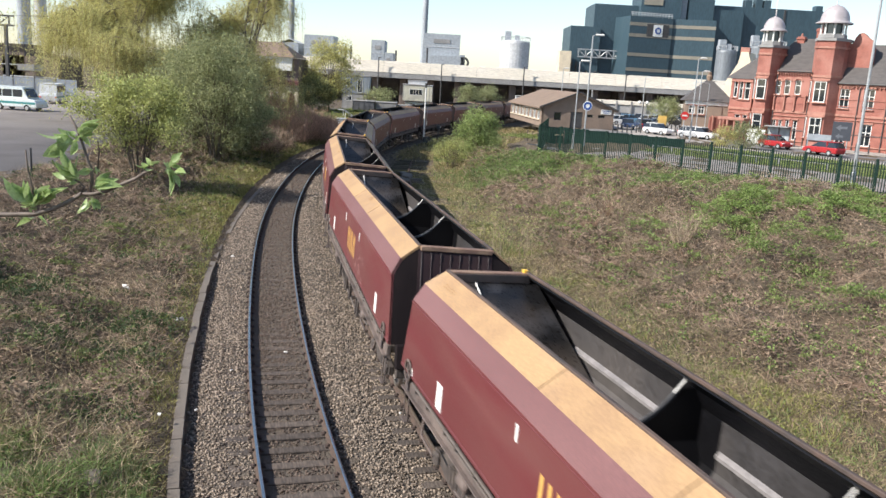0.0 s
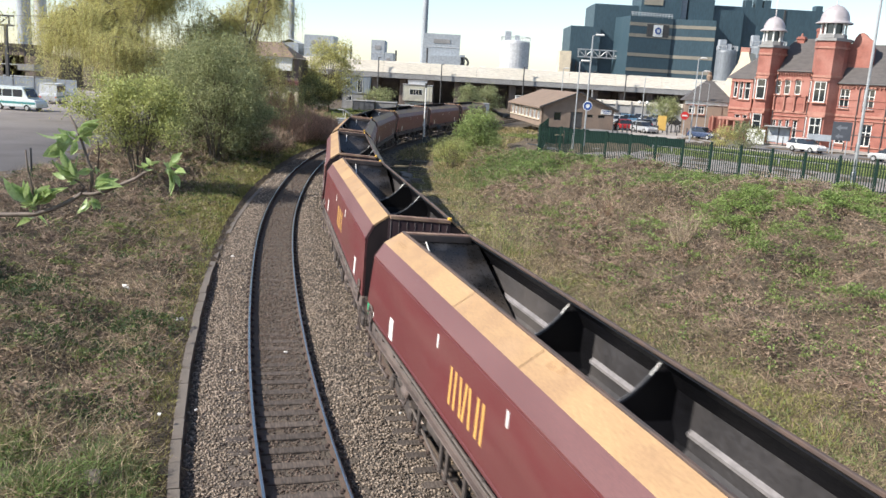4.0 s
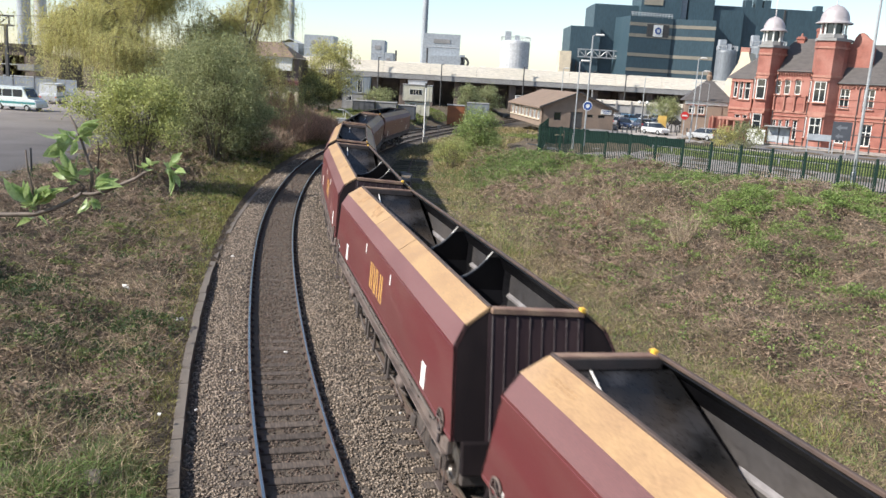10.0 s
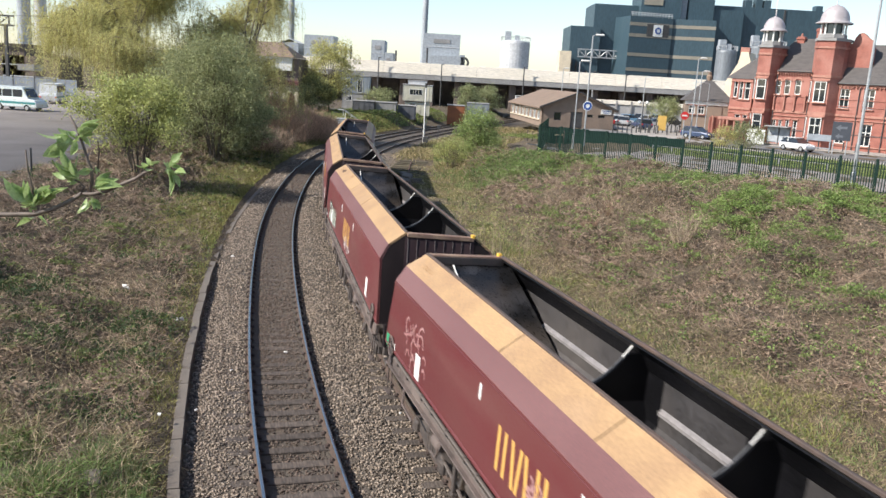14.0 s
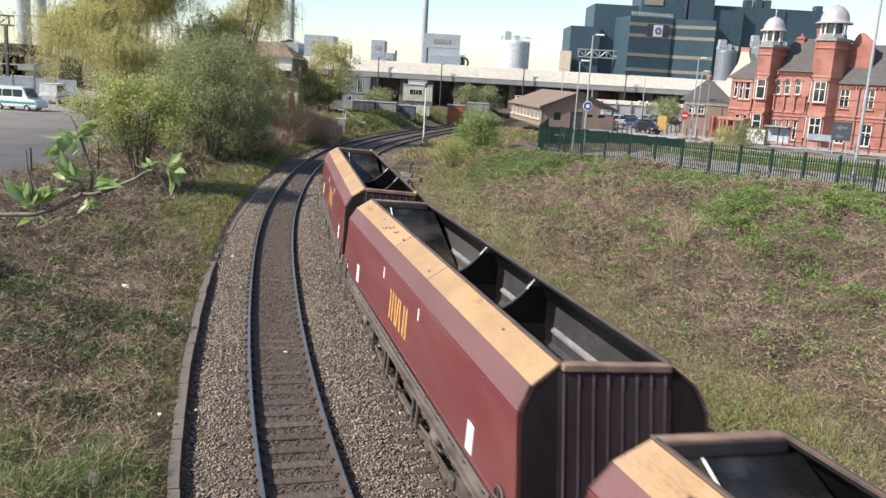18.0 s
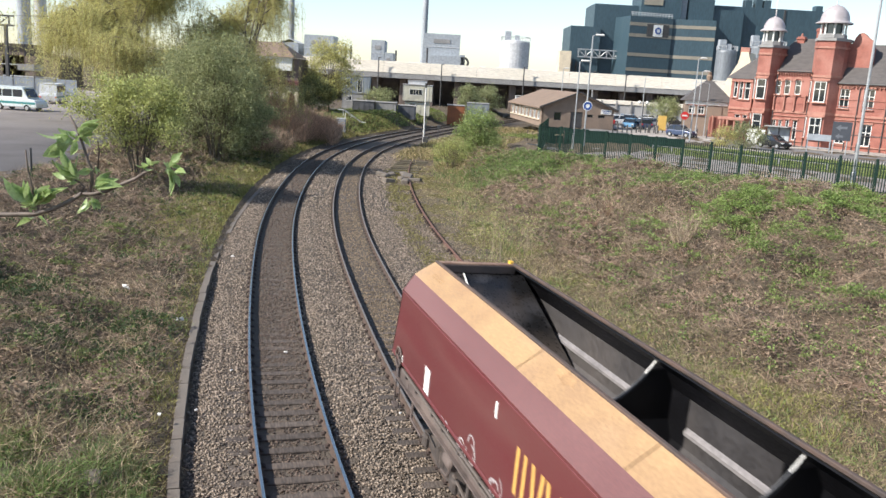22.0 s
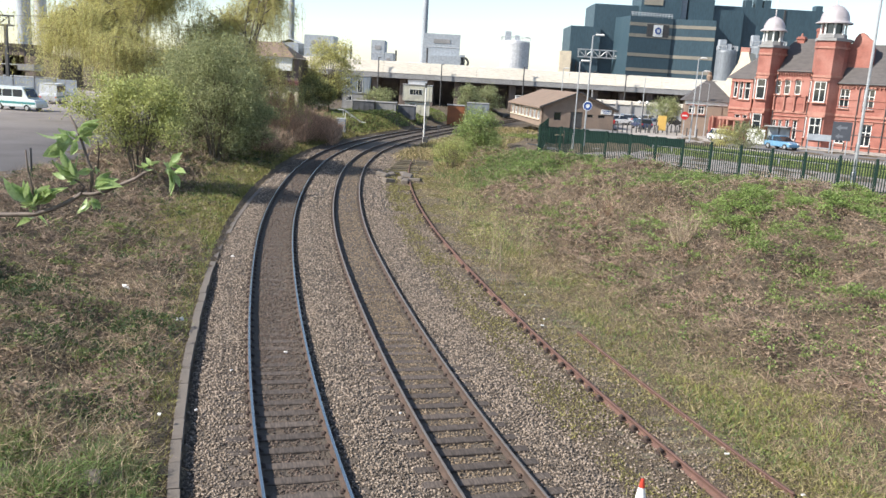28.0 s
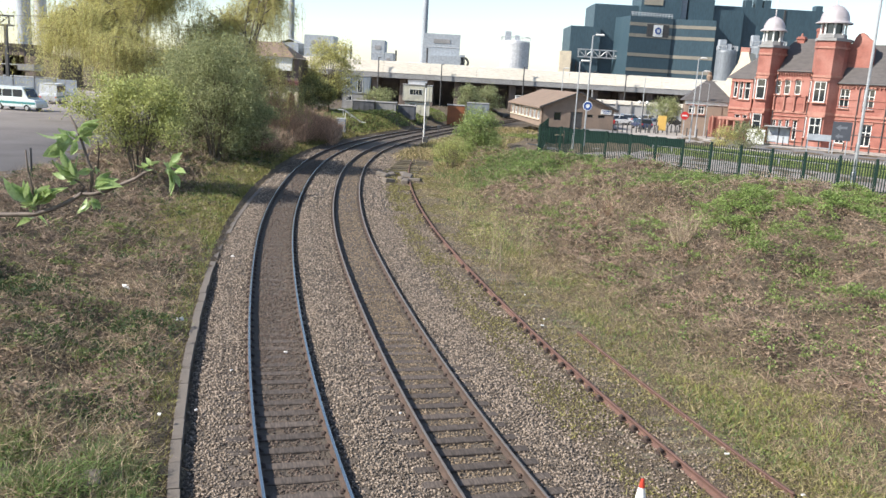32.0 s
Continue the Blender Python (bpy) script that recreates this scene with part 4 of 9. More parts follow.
part("green_plate", Geo().box((reach(1.8) - 0.22, TOP_Y + 0.006, 1.72), (0.2, 0.012, 0.26), bevel=0.003), M["green_label"], train[1], "small green label plate")

# ---------------------------------------------------------------- the town beyond the fence
M["brick_red"] = material("red_brick", (0.325, 0.125, 0.095), 0.85, 0, (0.245, 0.092, 0.07), 1.2, 0.8, 9, 0.4, 0.02, third=(0.40, 0.19, 0.15))
M["terracotta"] = material("terracotta_trim", (0.40, 0.20, 0.15), 0.8, 0, (0.27, 0.11, 0.085), 2.0, 0.7, 14, 0.2)
M["slate"] = material("grey_slate", (0.10, 0.09, 0.086), 0.75, 0, (0.07, 0.064, 0.063), 1.5, 0.7, 8, 0.5, 0.03, stretch=(1, 1, 3))
M["brown_tile"] = material("brown_roof_tile", (0.23, 0.165, 0.12), 0.85, 0, (0.17, 0.12, 0.09), 1.0, 0.7, 8, 0.4, 0.03)
M["buff_brick"] = material("buff_brown_brick", (0.26, 0.195, 0.15), 0.88, 0, (0.2, 0.15, 0.12), 1.0, 0.6, 12, 0.2)
M["white_frame"] = material("white_joinery", (0.78, 0.78, 0.75), 0.5, 0, (0.62, 0.62, 0.58), 3, 0.4, 40, 0.03)
M["lead_dome"] = material("pale_lead_dome", (0.43, 0.395, 0.40), 0.5, 0.1, (0.36, 0.32, 0.33), 1.6, 0.7, 15, 0.1)
M["cream"] = material("cream_render", (0.72, 0.62, 0.46), 0.85, 0, (0.6, 0.5, 0.37), 1.0, 0.6, 12, 0.1)
M["glass"] = window_glass("dark_window_glass")
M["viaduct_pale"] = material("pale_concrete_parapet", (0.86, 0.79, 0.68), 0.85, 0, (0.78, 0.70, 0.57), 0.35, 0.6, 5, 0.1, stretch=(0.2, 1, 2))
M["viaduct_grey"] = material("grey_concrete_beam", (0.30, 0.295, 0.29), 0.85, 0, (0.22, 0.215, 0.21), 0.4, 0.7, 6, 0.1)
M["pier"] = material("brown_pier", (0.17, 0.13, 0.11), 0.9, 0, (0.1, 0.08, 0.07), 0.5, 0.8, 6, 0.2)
M["factory"] = material("dark_green_cladding", (0.040, 0.074, 0.096), 0.5, 0, (0.05, 0.088, 0.11), 0.15, 0.6, 2.5, 0.05, stretch=(1, 1, 0.3))
M["factory_band"] = material("tan_cladding_band", (0.27, 0.25, 0.20), 0.6, 0, (0.22, 0.2, 0.165), 0.3, 0.6, 4, 0.05)
M["haze_grey"] = material("pale_grey_cladding", (0.37, 0.40, 0.43), 0.6, 0, (0.30, 0.33, 0.36), 0.2, 0.7, 2, 0.05)
M["haze_white"] = material("whitish_cladding", (0.55, 0.56, 0.57), 0.6, 0, (0.45, 0.46, 0.48), 0.2, 0.7, 2, 0.05)
M["steel_silver"] = material("galvanised_steel", (0.48, 0.49, 0.50), 0.4, 0.5, (0.36, 0.37, 0.38), 2, 0.6, 20, 0.05)
M["dark_steel"] = material("dark_steelwork", (0.06, 0.06, 0.062), 0.6, 0.2, (0.1, 0.095, 0.09), 2, 0.6, 20, 0.1)
M["fence_green"] = material("dark_green_paint", (0.004, 0.021, 0.0145), 0.6, 0, (0.006, 0.028, 0.019), 3, 0.6, 40, 0.05, spec=0.25)
M["cabin_cream"] = material("cream_cabin_panel", (0.56, 0.54, 0.44), 0.7, 0, (0.42, 0.4, 0.33), 1, 0.7, 10, 0.1)
M["cabin_blue"] = material("blue_grey_cabin_panel", (0.25, 0.28, 0.31), 0.7, 0, (0.18, 0.2, 0.23), 1, 0.7, 10, 0.1)
M["orange_box"] = material("orange_paint", (0.32, 0.115, 0.045), 0.6, 0, (0.24, 0.09, 0.04), 1, 0.7, 10, 0.1)
M["maroon_joinery"] = material("maroon_joinery", (0.17, 0.045, 0.055), 0.6, 0, (0.12, 0.04, 0.045), 1, 0.7, 10, 0.1)
M["sign_blue"] = material("blue_sign_face", (0.035, 0.09, 0.30), 0.4, 0, (0.03, 0.07, 0.24), 3, 0.4, 30, 0.02)
M["sign_red"] = material("red_sign_face", (0.60, 0.03, 0.03), 0.4, 0, (0.5, 0.03, 0.03), 3, 0.4, 30, 0.02)
M["sign_yellow"] = material("yellow_board", (0.70, 0.45, 0.12), 0.6, 0, (0.6, 0.38, 0.1), 2, 0.5, 20, 0.05)
M["rubber"] = material("black_rubber", (0.02, 0.02, 0.02), 0.8, 0, (0.03, 0.03, 0.03), 6, 0.5, 60, 0.1)

UX, UY = Vector((0.755, -0.656, 0)), Vector((0.656, 0.755, 0))      # along the street front, and away from the railway
FRONT = Matrix(((UX.x, UY.x, 0, 35.7), (UX.y, UY.y, 0, 107.0), (0, 0, 1, 0), (0, 0, 0, 1)))


def street(u, q, z=PLATEAU):
    """A point u along the red-brick front and q in front of it."""
    return FRONT @ Vector((u, -q, z))


def patch(name, mat, label, category, corners, z, kind="structure"):
    g = Geo().add([(*c[:2], z) for c in corners] + [(*c[:2], z - 0.5) for c in corners],
                  [tuple(range(len(corners)))] + [(i, i + len(corners), (i + 1) % len(corners) + len(corners), (i + 1) % len(corners)) for i in range(len(corners))])
    return tagged(part(name, g, mat), label, category, "", kind)


def slab(name, mat, label, category, u0, u1, q0, q1, z):
    return patch(name, mat, label, category, [street(u0, q1), street(u1, q1), street(u1, q0), street(u0, q0)], z)


slab("road", M["road"], "grey asphalt town road", "road", -17, 70, 4.5, 15.5, PLATEAU + 0.03)
slab("pavement", M["paving"], "pale paved footway along the front", "pavement", -4, 70, -12, 4.4, PLATEAU + 0.13)
patch("junction", M["paving"], "pale paved junction and car park", "pavement", [(23.2, 100), (29, 97), (33.5, 104), (44, 120), (46, 152), (22.6, 152)], PLATEAU + 0.06)
slab("compound", M["asphalt"], "grey tarmac compound behind the fence", "yard", 5.0, 60, 33.5, 46.6, PLATEAU + 0.035)
slab("kerbside_footway", M["paving"], "pale footway beside the grass", "pavement", -6, 60, 15.7, 18.0, PLATEAU + 0.12)


def wall(g, w, h, openings, thick=0.3, x0=0.0, z0=0.0, slot=0):
    """An upright wall in the xz plane, its face at y = 0 and its back at y = thick, with openings (x0, x1, z0, z1) cut through."""
    xs = sorted({x0, x0 + w, *[v for o in openings for v in o[:2]]})
    zs = sorted({z0, z0 + h, *[v for o in openings for v in o[2:]]})
    for a, b in zip(xs[:-1], xs[1:]):
        for c, d in zip(zs[:-1], zs[1:]):
            if any(o[0] <= a and b <= o[1] and o[2] <= c and d <= o[3] for o in openings):
                continue
            g.quad((a, 0, c), (b, 0, c), (b, 0, d), (a, 0, d), slot)
            g.quad((a, thick, c), (a, thick, d), (b, thick, d), (b, thick, c), slot)
    for a, b, c, d in list(openings) + [(x0, x0 + w, z0, z0 + h)]:
        for p, q in (((a, c), (b, c)), ((b, c), (b, d)), ((b, d), (a, d)), ((a, d), (a, c))):
            g.quad((p[0], 0, p[1]), (p[0], thick, p[1]), (q[0], thick, q[1]), (q[0], 0, q[1]), slot)
    return g


def window(parent, x0, x1, z0, z1, m=None, bars=(1, 1), arch=False, sill=M["terracotta"], frame_mat=None, y=0.12, fw=0.09):
    """A window: frame with glazing bars, pane, sill and lintel."""
    g = Geo()
    fm = frame_mat or M["white_frame"]
    for a, b, c, d in ((x0, x0 + fw, z0, z1), (x1 - fw, x1, z0, z1), (x0 + fw, x1 - fw, z0, z0 + fw), (x0 + fw, x1 - fw, z1 - fw, z1)):
        g.box(((a + b) / 2, y, (c + d) / 2), (b - a, 0.08, d - c))
    for k in range(1, bars[0] + 1):
        g.box((x0 + (x1 - x0) * k / (bars[0] + 1), y, (z0 + z1) / 2), (fw * 0.8, 0.06, z1 - z0 - 2 * fw))
    for k in range(1, bars[1] + 1):
        zz = z0 + (z1 - z0) * (0.62 if bars[1] == 1 else k / (bars[1] + 1))
        g.box(((x0 + x1) / 2, y, zz), (x1 - x0 - 2 * fw, 0.065, fw * 0.8))
    w = part("window", g, fm, parent, m=m)
    part("pane", Geo().box(((x0 + x1) / 2, y + 0.05, (z0 + z1) / 2), (x1 - x0, 0.02, z1 - z0)), M["glass"], w)
    if sill:
        part("sill", Geo().box(((x0 + x1) / 2, -0.06, z0 - 0.07), (x1 - x0 + 0.24, 0.3, 0.14), bevel=0.02), sill, w)
        if arch:
            n = 8
            xm, r = (x0 + x1) / 2, (x1 - x0) / 2
            o = [(xm + (r + 0.22) * math.cos(math.pi * k / n), z1 - r * 0.4 + (r + 0.16) * math.sin(math.pi * k / n)) for k in range(n + 1)]
            i = [(xm + r * math.cos(math.pi * k / n), z1 - r * 0.4 + r * 0.9 * math.sin(math.pi * k / n)) for k in range(n, -1, -1)]
            part("arch", Geo().prism(o + i, -0.1, 0.0, "y"), sill, w)
        else:
            part("lintel", Geo().box(((x0 + x1) / 2, -0.04, z1 + 0.1), (x1 - x0 + 0.3, 0.12, 0.2), bevel=0.02), sill, w)
    return w


def gable_roof(g, x0, x1, y0, y1, z, rise, over=0.35, t=0.14, along="x"):
    """A pitched roof, its ridge along x or y, of two thick slopes."""
    if along == "x":
        ym = (y0 + y1) / 2
        o = [(y0 - over, z - over * rise / (ym - y0)), (ym, z + rise), (y1 + over, z - over * rise / (ym - y0))]
        o += [(o[2][0], o[2][1] - t), (ym, z + rise - t), (o[0][0], o[0][1] - t)]
        return g.prism(o, x0 - over, x1 + over, "x")
    xm = (x0 + x1) / 2
    o = [(x0 - over, z - over * rise / (xm - x0)), (xm, z + rise), (x1 + over, z - over * rise / (xm - x0))]
    o += [(o[2][0], o[2][1] - t), (xm, z + rise - t), (o[0][0], o[0][1] - t)]
    return g.prism(o, y0 - over, y1 + over, "y")


def hip_roof(g, x0, x1, y0, y1, z, rise, over=0.4, ridge=0.4):
    x0, x1, y0, y1 = x0 - over, x1 + over, y0 - over, y1 + over
    xm, ym = (x0 + x1) / 2, (y0 + y1) / 2
    k = ridge / 2
    if x1 - x0 > y1 - y0:
        r = [(xm - (x1 - x0) * k, ym, z + rise), (xm + (x1 - x0) * k, ym, z + rise)]
        f = [(0, 1, 5, 4), (1, 2, 5), (2, 3, 4, 5), (3, 0, 4), (3, 2, 1, 0)]
    else:
        r = [(xm, ym - (y1 - y0) * k, z + rise), (xm, ym + (y1 - y0) * k, z + rise)]
        f = [(0, 1, 4), (1, 2, 5, 4), (2, 3, 5), (3, 0, 4, 5), (3, 2, 1, 0)]
    return g.add([(x0, y0, z), (x1, y0, z), (x1, y1, z), (x0, y1, z)] + r, f)


def red_hall():
    t = thing("red_brick_hall", "ornate red-brick Victorian hall with two domed corner towers", "building", FRONT)
    z0 = PLATEAU - 0.1
    # main walls, one for each stretch of the front
    stretches = [
        ("left_wing", -0.7, 2.1, 9.2, 0.0, [(-0.35, 0.15, 6.9, 8.9), (1.05, 1.75, 6.7, 8.9), (0.35, 0.85, 6.7, 8.9), (0.2, 0.9, 2.6, 4.8), (1.2, 1.8, 2.6, 4.8)]),
        ("middle", 4.9, 9.0, 10.45, 0.0, [(4.95, 5.5, 7.55, 9.2), (5.9, 6.6, 7.6, 9.3), (7.15, 7.85, 7.65, 9.35), (5.05, 5.45, 2.5, 4.5), (5.75, 6.15, 2.5, 4.5), (6.6, 7.05, 2.2, 4.6), (7.5, 8.0, 2.2, 4.6)]),
        ("right_wing", 11.6, 30.0, 9.25, 0.6, [(12.2, 13.3, 6.4, 8.6), (14.8, 16.0, 6.4, 8.7), (12.3, 13.4, 2.3, 4.6), (15.0, 16.2, 2.2, 4.7), (18.5, 19.7, 6.2, 8.7), (18.9, 20.1, 2.2, 4.7), (22.5, 23.7, 6.2, 8.7), (22.5, 23.7, 2.2, 4.7)]),
    ]
    for nm, u0, u1, top, back, ops in stretches:
        g = wall(Geo(), u1 - u0, top - z0, ops, 0.35, u0, z0)
        w = part("wall", g, M["brick_red"], t, m=pose(0, back, 0))
        for i, o in enumerate(ops):
            tall = o[1] - o[0] > 0.9
            window(w, *o, bars=(1 if tall else 0, 1), arch=(nm == "middle" and i < 3), y=0.14)
        for zz, hh in ((5.55, 0.28), (top - 0.25, 0.3), (5.05, 0.12), (2.1, 0.16)):
            part("string_course", Geo().box(((u0 + u1) / 2, -0.06, zz), (u1 - u0, 0.14, hh), bevel=0.02), M["terracotta"], w)
        part("side_wall", Geo().box(((u0 + u1) / 2, 4.7, (z0 + top) / 2), (u1 - u0 - 0.1, 8.4, top - z0 - 0.05)), M["brick_red"], w)
    # panels and brackets of the middle front
    for k in range(4):
        uu = 4.95 + k * 1.22
        part("pilaster", Geo().box((uu, -0.12, 6.6), (0.16, 0.26, 1.5), bevel=0.03).box((uu, -0.16, 7.5), (0.26, 0.34, 0.2), bevel=0.03).box((uu, -0.14, 5.75), (0.24, 0.3, 0.25), bevel=0.05), M["terracotta"], t)
    # the bays that carry the towers
    for name, uc, half, top, dome_r in (("left", 3.4, 1.35, 13.3, 1.55), ("right", 10.35, 1.7, 14.2, 2.0)):
        k = half * 0.45
        foot = [(-half, 0.6), (-half + k, -0.7), (half - k, -0.7), (half, 0.6), (half, 2.6), (-half, 2.6)]
        tw = part("tower", Geo().prism([(uc + x, y) for x, y in foot], z0, top, "z"), M["brick_red"], t, "red-brick corner tower")
        for zz, hh, ex in ((top - 0.1, 0.30, 0.20), (top - 1.0, 0.25, 0.12), (9.9, 0.3, 0.12), (5.6, 0.35, 0.1)):
            band = [(uc + x * (1 + ex / half), y + (-ex if y < 0 else ex)) for x, y in foot]
            part("string_course", Geo().prism(band, zz - hh / 2, zz + hh / 2, "z"), M["terracotta"] if zz < top - 0.5 else M["viaduct_grey"], tw)
        for wz0, wz1 in ((2.7, 5.1), (6.9, 9.3)):
            window(tw, -0.40 * half, 0.40 * half, wz0, wz1, m=pose(uc, -0.86, 0), bars=(0 if half < 1.7 else 1, 1), y=0.02)
            part("surround", Geo().box((uc, -0.76, wz1 + 0.22), (1.15 * half, 0.16, 0.3), bevel=0.03), M["terracotta"], tw)
            window(tw, -0.38, 0.38, wz0, wz1, m=Matrix.Translation((uc - half + k * 0.5 - 0.05, -0.12, 0)) @ Matrix.Rotation(-math.atan2(1.3, k), 4, "Z"), bars=(0, 1), y=-0.02)
        # lantern with columns, glass and a lead dome
        sides = 8
        lant = part("lantern", Geo().lathe([(half * 0.92, top + 0.1), (half * 0.92, top + 0.5), (half * 0.8, top + 0.5), (half * 0.8, top + 0.6)], (uc, 0.9, 0), sides, turn=0.39), M["viaduct_grey"], tw)
        part("lantern_glass", Geo().lathe([(half * 0.66, top + 0.45), (half * 0.66, top + 1.75)], (uc, 0.9, 0), sides, turn=0.39), M["glass"], lant)
        for i in range(sides):
            aa = i * math.pi / 4 + 0.39
            part("column", Geo().lathe([(0.13, top + 0.5), (0.11, top + 1.0), (0.11, top + 1.6), (0.15, top + 1.75)], (uc + half * 0.78 * math.cos(aa), 0.9 + half * 0.78 * math.sin(aa), 0), 8), M["white_frame"], lant)
        dr = dome_r * 0.93
        prof = [(dome_r, top + 1.72), (dome_r * 1.02, top + 1.85), (dr * 0.9, top + 2.0)] + [(dr * 0.86 * math.cos(a * math.pi / 16), top + 2.05 + dr * 0.98 * math.sin(a * math.pi / 16)) for a in range(0, 8)] + [(0.06, top + 2.1 + dr), (0.05, top + 2.6 + dr), (0, top + 2.65 + dr)]
        part("dome", Geo().lathe(prof, (uc, 0.9, 0), 24), M["lead_dome"], tw, "pale lead dome", smooth=True)
    # roofs
    g = Geo()
    hip_roof(g, 3.0, 11.5, 0.8, 9.0, 10.4, 4.1, 0.3, 0.5)
    part("roof", g, M["slate"], t, "steep grey slate roof")
    g = Geo()
    hip_roof(g, -1.2, 4.0, 0.2, 8.6, 9.2, 2.9, 0.3, 0.4)
    part("roof", g, M["slate"], t, "grey slate roof")
    g = Geo()
    hip_roof(g, 11.5, 30.5, 0.6, 9.4, 9.2, 4.7, 0.35, 0.75)
    part("roof", g, M["slate"], t, "grey slate roof")
    # shaped gable behind the right tower, and chimneys
    o = [(12.4, 9.3), (12.4, 11.6), (12.9, 12.0), (13.0, 12.4), (13.3, 12.9), (13.7, 13.1), (14.1, 12.9), (14.5, 12.5), (15.0, 12.2), (15.3, 11.4), (15.3, 9.3)]
    part("gable", Geo().prism([(a - 0.5, b + (2.0 if b > 10 else 0)) for a, b in o], 2.2, 2.7, "y"), M["brick_red"], t, "curved red-brick gable")
    for uu, yy, top in ((8.3, 3.2, 15.6), (5.6, 4.6, 14.7), (16.9, 4.6, 14.1)):
        c = part("chimney", Geo().box((uu, yy, top - 1.2), (0.9, 0.7, 2.4), bevel=0.03).box((uu, yy, top - 0.25), (1.08, 0.88, 0.22), bevel=0.03), M["brick_red"], t)
        part("chimney_pot", Geo().lathe([(0.14, top), (0.12, top + 0.4)], (uu, yy, 0), 8), M["terracotta"], c)
    part("flagpole", Geo().tube([(3.4, 0.9, 16.9), (3.4, 0.9, 20.2)], 0.045, 6), M["white_paint"], t)
    for uu, yy, top in ((4.95, -0.1, 10.2), (8.95, -0.1, 10.2), (14.35, 0.5, 9.0), (17.4, 0.5, 9.0)):
        part("downpipe", Geo().tube([(uu, yy, z0), (uu, yy, top)], 0.06, 6), M["dark_steel"], t)
    for k in range(14):
        part("bracket", Geo().box((5.05 + k * 0.3, -0.16, 10.02), (0.12, 0.24, 0.26), bevel=0.03), M["terracotta"], t)
    for k in range(22):
        part("bracket", Geo().box((11.9 + k * 0.42, 0.44, 8.85), (0.12, 0.24, 0.24), bevel=0.03), M["terracotta"], t)
    for u0, u1, yy in ((4.9, 9.0, -0.02), (11.6, 20.0, 0.58)):
        for zz in (3.4, 6.6, 7.4):
            part("brick_band", Geo().box(((u0 + u1) / 2, yy - 0.012, zz), (u1 - u0, 0.06, 0.09)), M["slate"] if zz < 4 else M["brick_red"], t)
        part("gutter", Geo().tube([(u0, yy - 0.3, 10.35 if u0 < 6 else 9.2), (u1, yy - 0.3, 10.35 if u0 < 6 else 9.2)], 0.09, 6), M["dark_steel"], t)
    # the porch on the left
    p = Geo()
    for uu in (-0.6, 0.3, 1.2, 2.1):
        p.tube([(uu, -2.2, z0), (uu, -2.2, 4.1)], 0.14, 8)
    p.box((0.75, -1.1, 4.25), (3.4, 2.6, 0.35), bevel=0.05)
    part("porch", p, M["terracotta"], t, "small terracotta porch")
    return t


red_hall()


def lodge():
    t = thing("lodge", "small lodge with shade in its brown brick and a pyramid slate roof", "building", pose(30.9, 112, PLATEAU, 0, 0, -12))
    # browner brick on these walls carries the shade they stand in
    w = part("wall", wall(Geo(), 5.8, 4.6, [(0.5, 1.3, 2.9, 4.0), (1.7, 2.5, 2.9, 4.0), (3.6, 4.6, 1.0, 2.6)], 0.3), M["buff_brick"], t)
    part("side_wall", Geo().box((2.9, 2.9, 2.28), (5.7, 5.0, 4.5)), M["buff_brick"], w)
    for o in ((0.5, 1.3, 2.9, 4.0), (1.7, 2.5, 2.9, 4.0), (3.6, 4.6, 1.0, 2.6)):
        window(w, *o, bars=(1, 1))
    part("frieze", Geo().box((2.9, -0.05, 4.35), (5.9, 0.2, 0.45), bevel=0.03), M["white_frame"], t)
    part("roof", hip_roof(Geo(), 0, 5.8, 0, 5.6, 4.6, 3.0, 0.45, 0.05), M["slate"], t, "pyramid slate roof")
    part("finial", Geo().lathe([(0.35, 7.3), (0.4, 7.9), (0.25, 8.1), (0.3, 8.4), (0, 8.5)], (2.9, 2.8, 0), 8), M["brown_tile"], t)
    a = thing("boundary_wall", "long red-brick boundary wall with piers", "wall", pose(36.4, 110.2, PLATEAU, 0, 0, 4))
    part("brickwork", Geo().box((-0.9, 0, 1.35), (3.6, 0.35, 2.7)), M["brick_red"], a)
    for k in range(3):
        part("pier", Geo().box((-2.3 + k * 1.45, -0.2, 1.4), (0.2, 0.25, 2.8), bevel=0.02), M["terracotta"], a)


lodge()


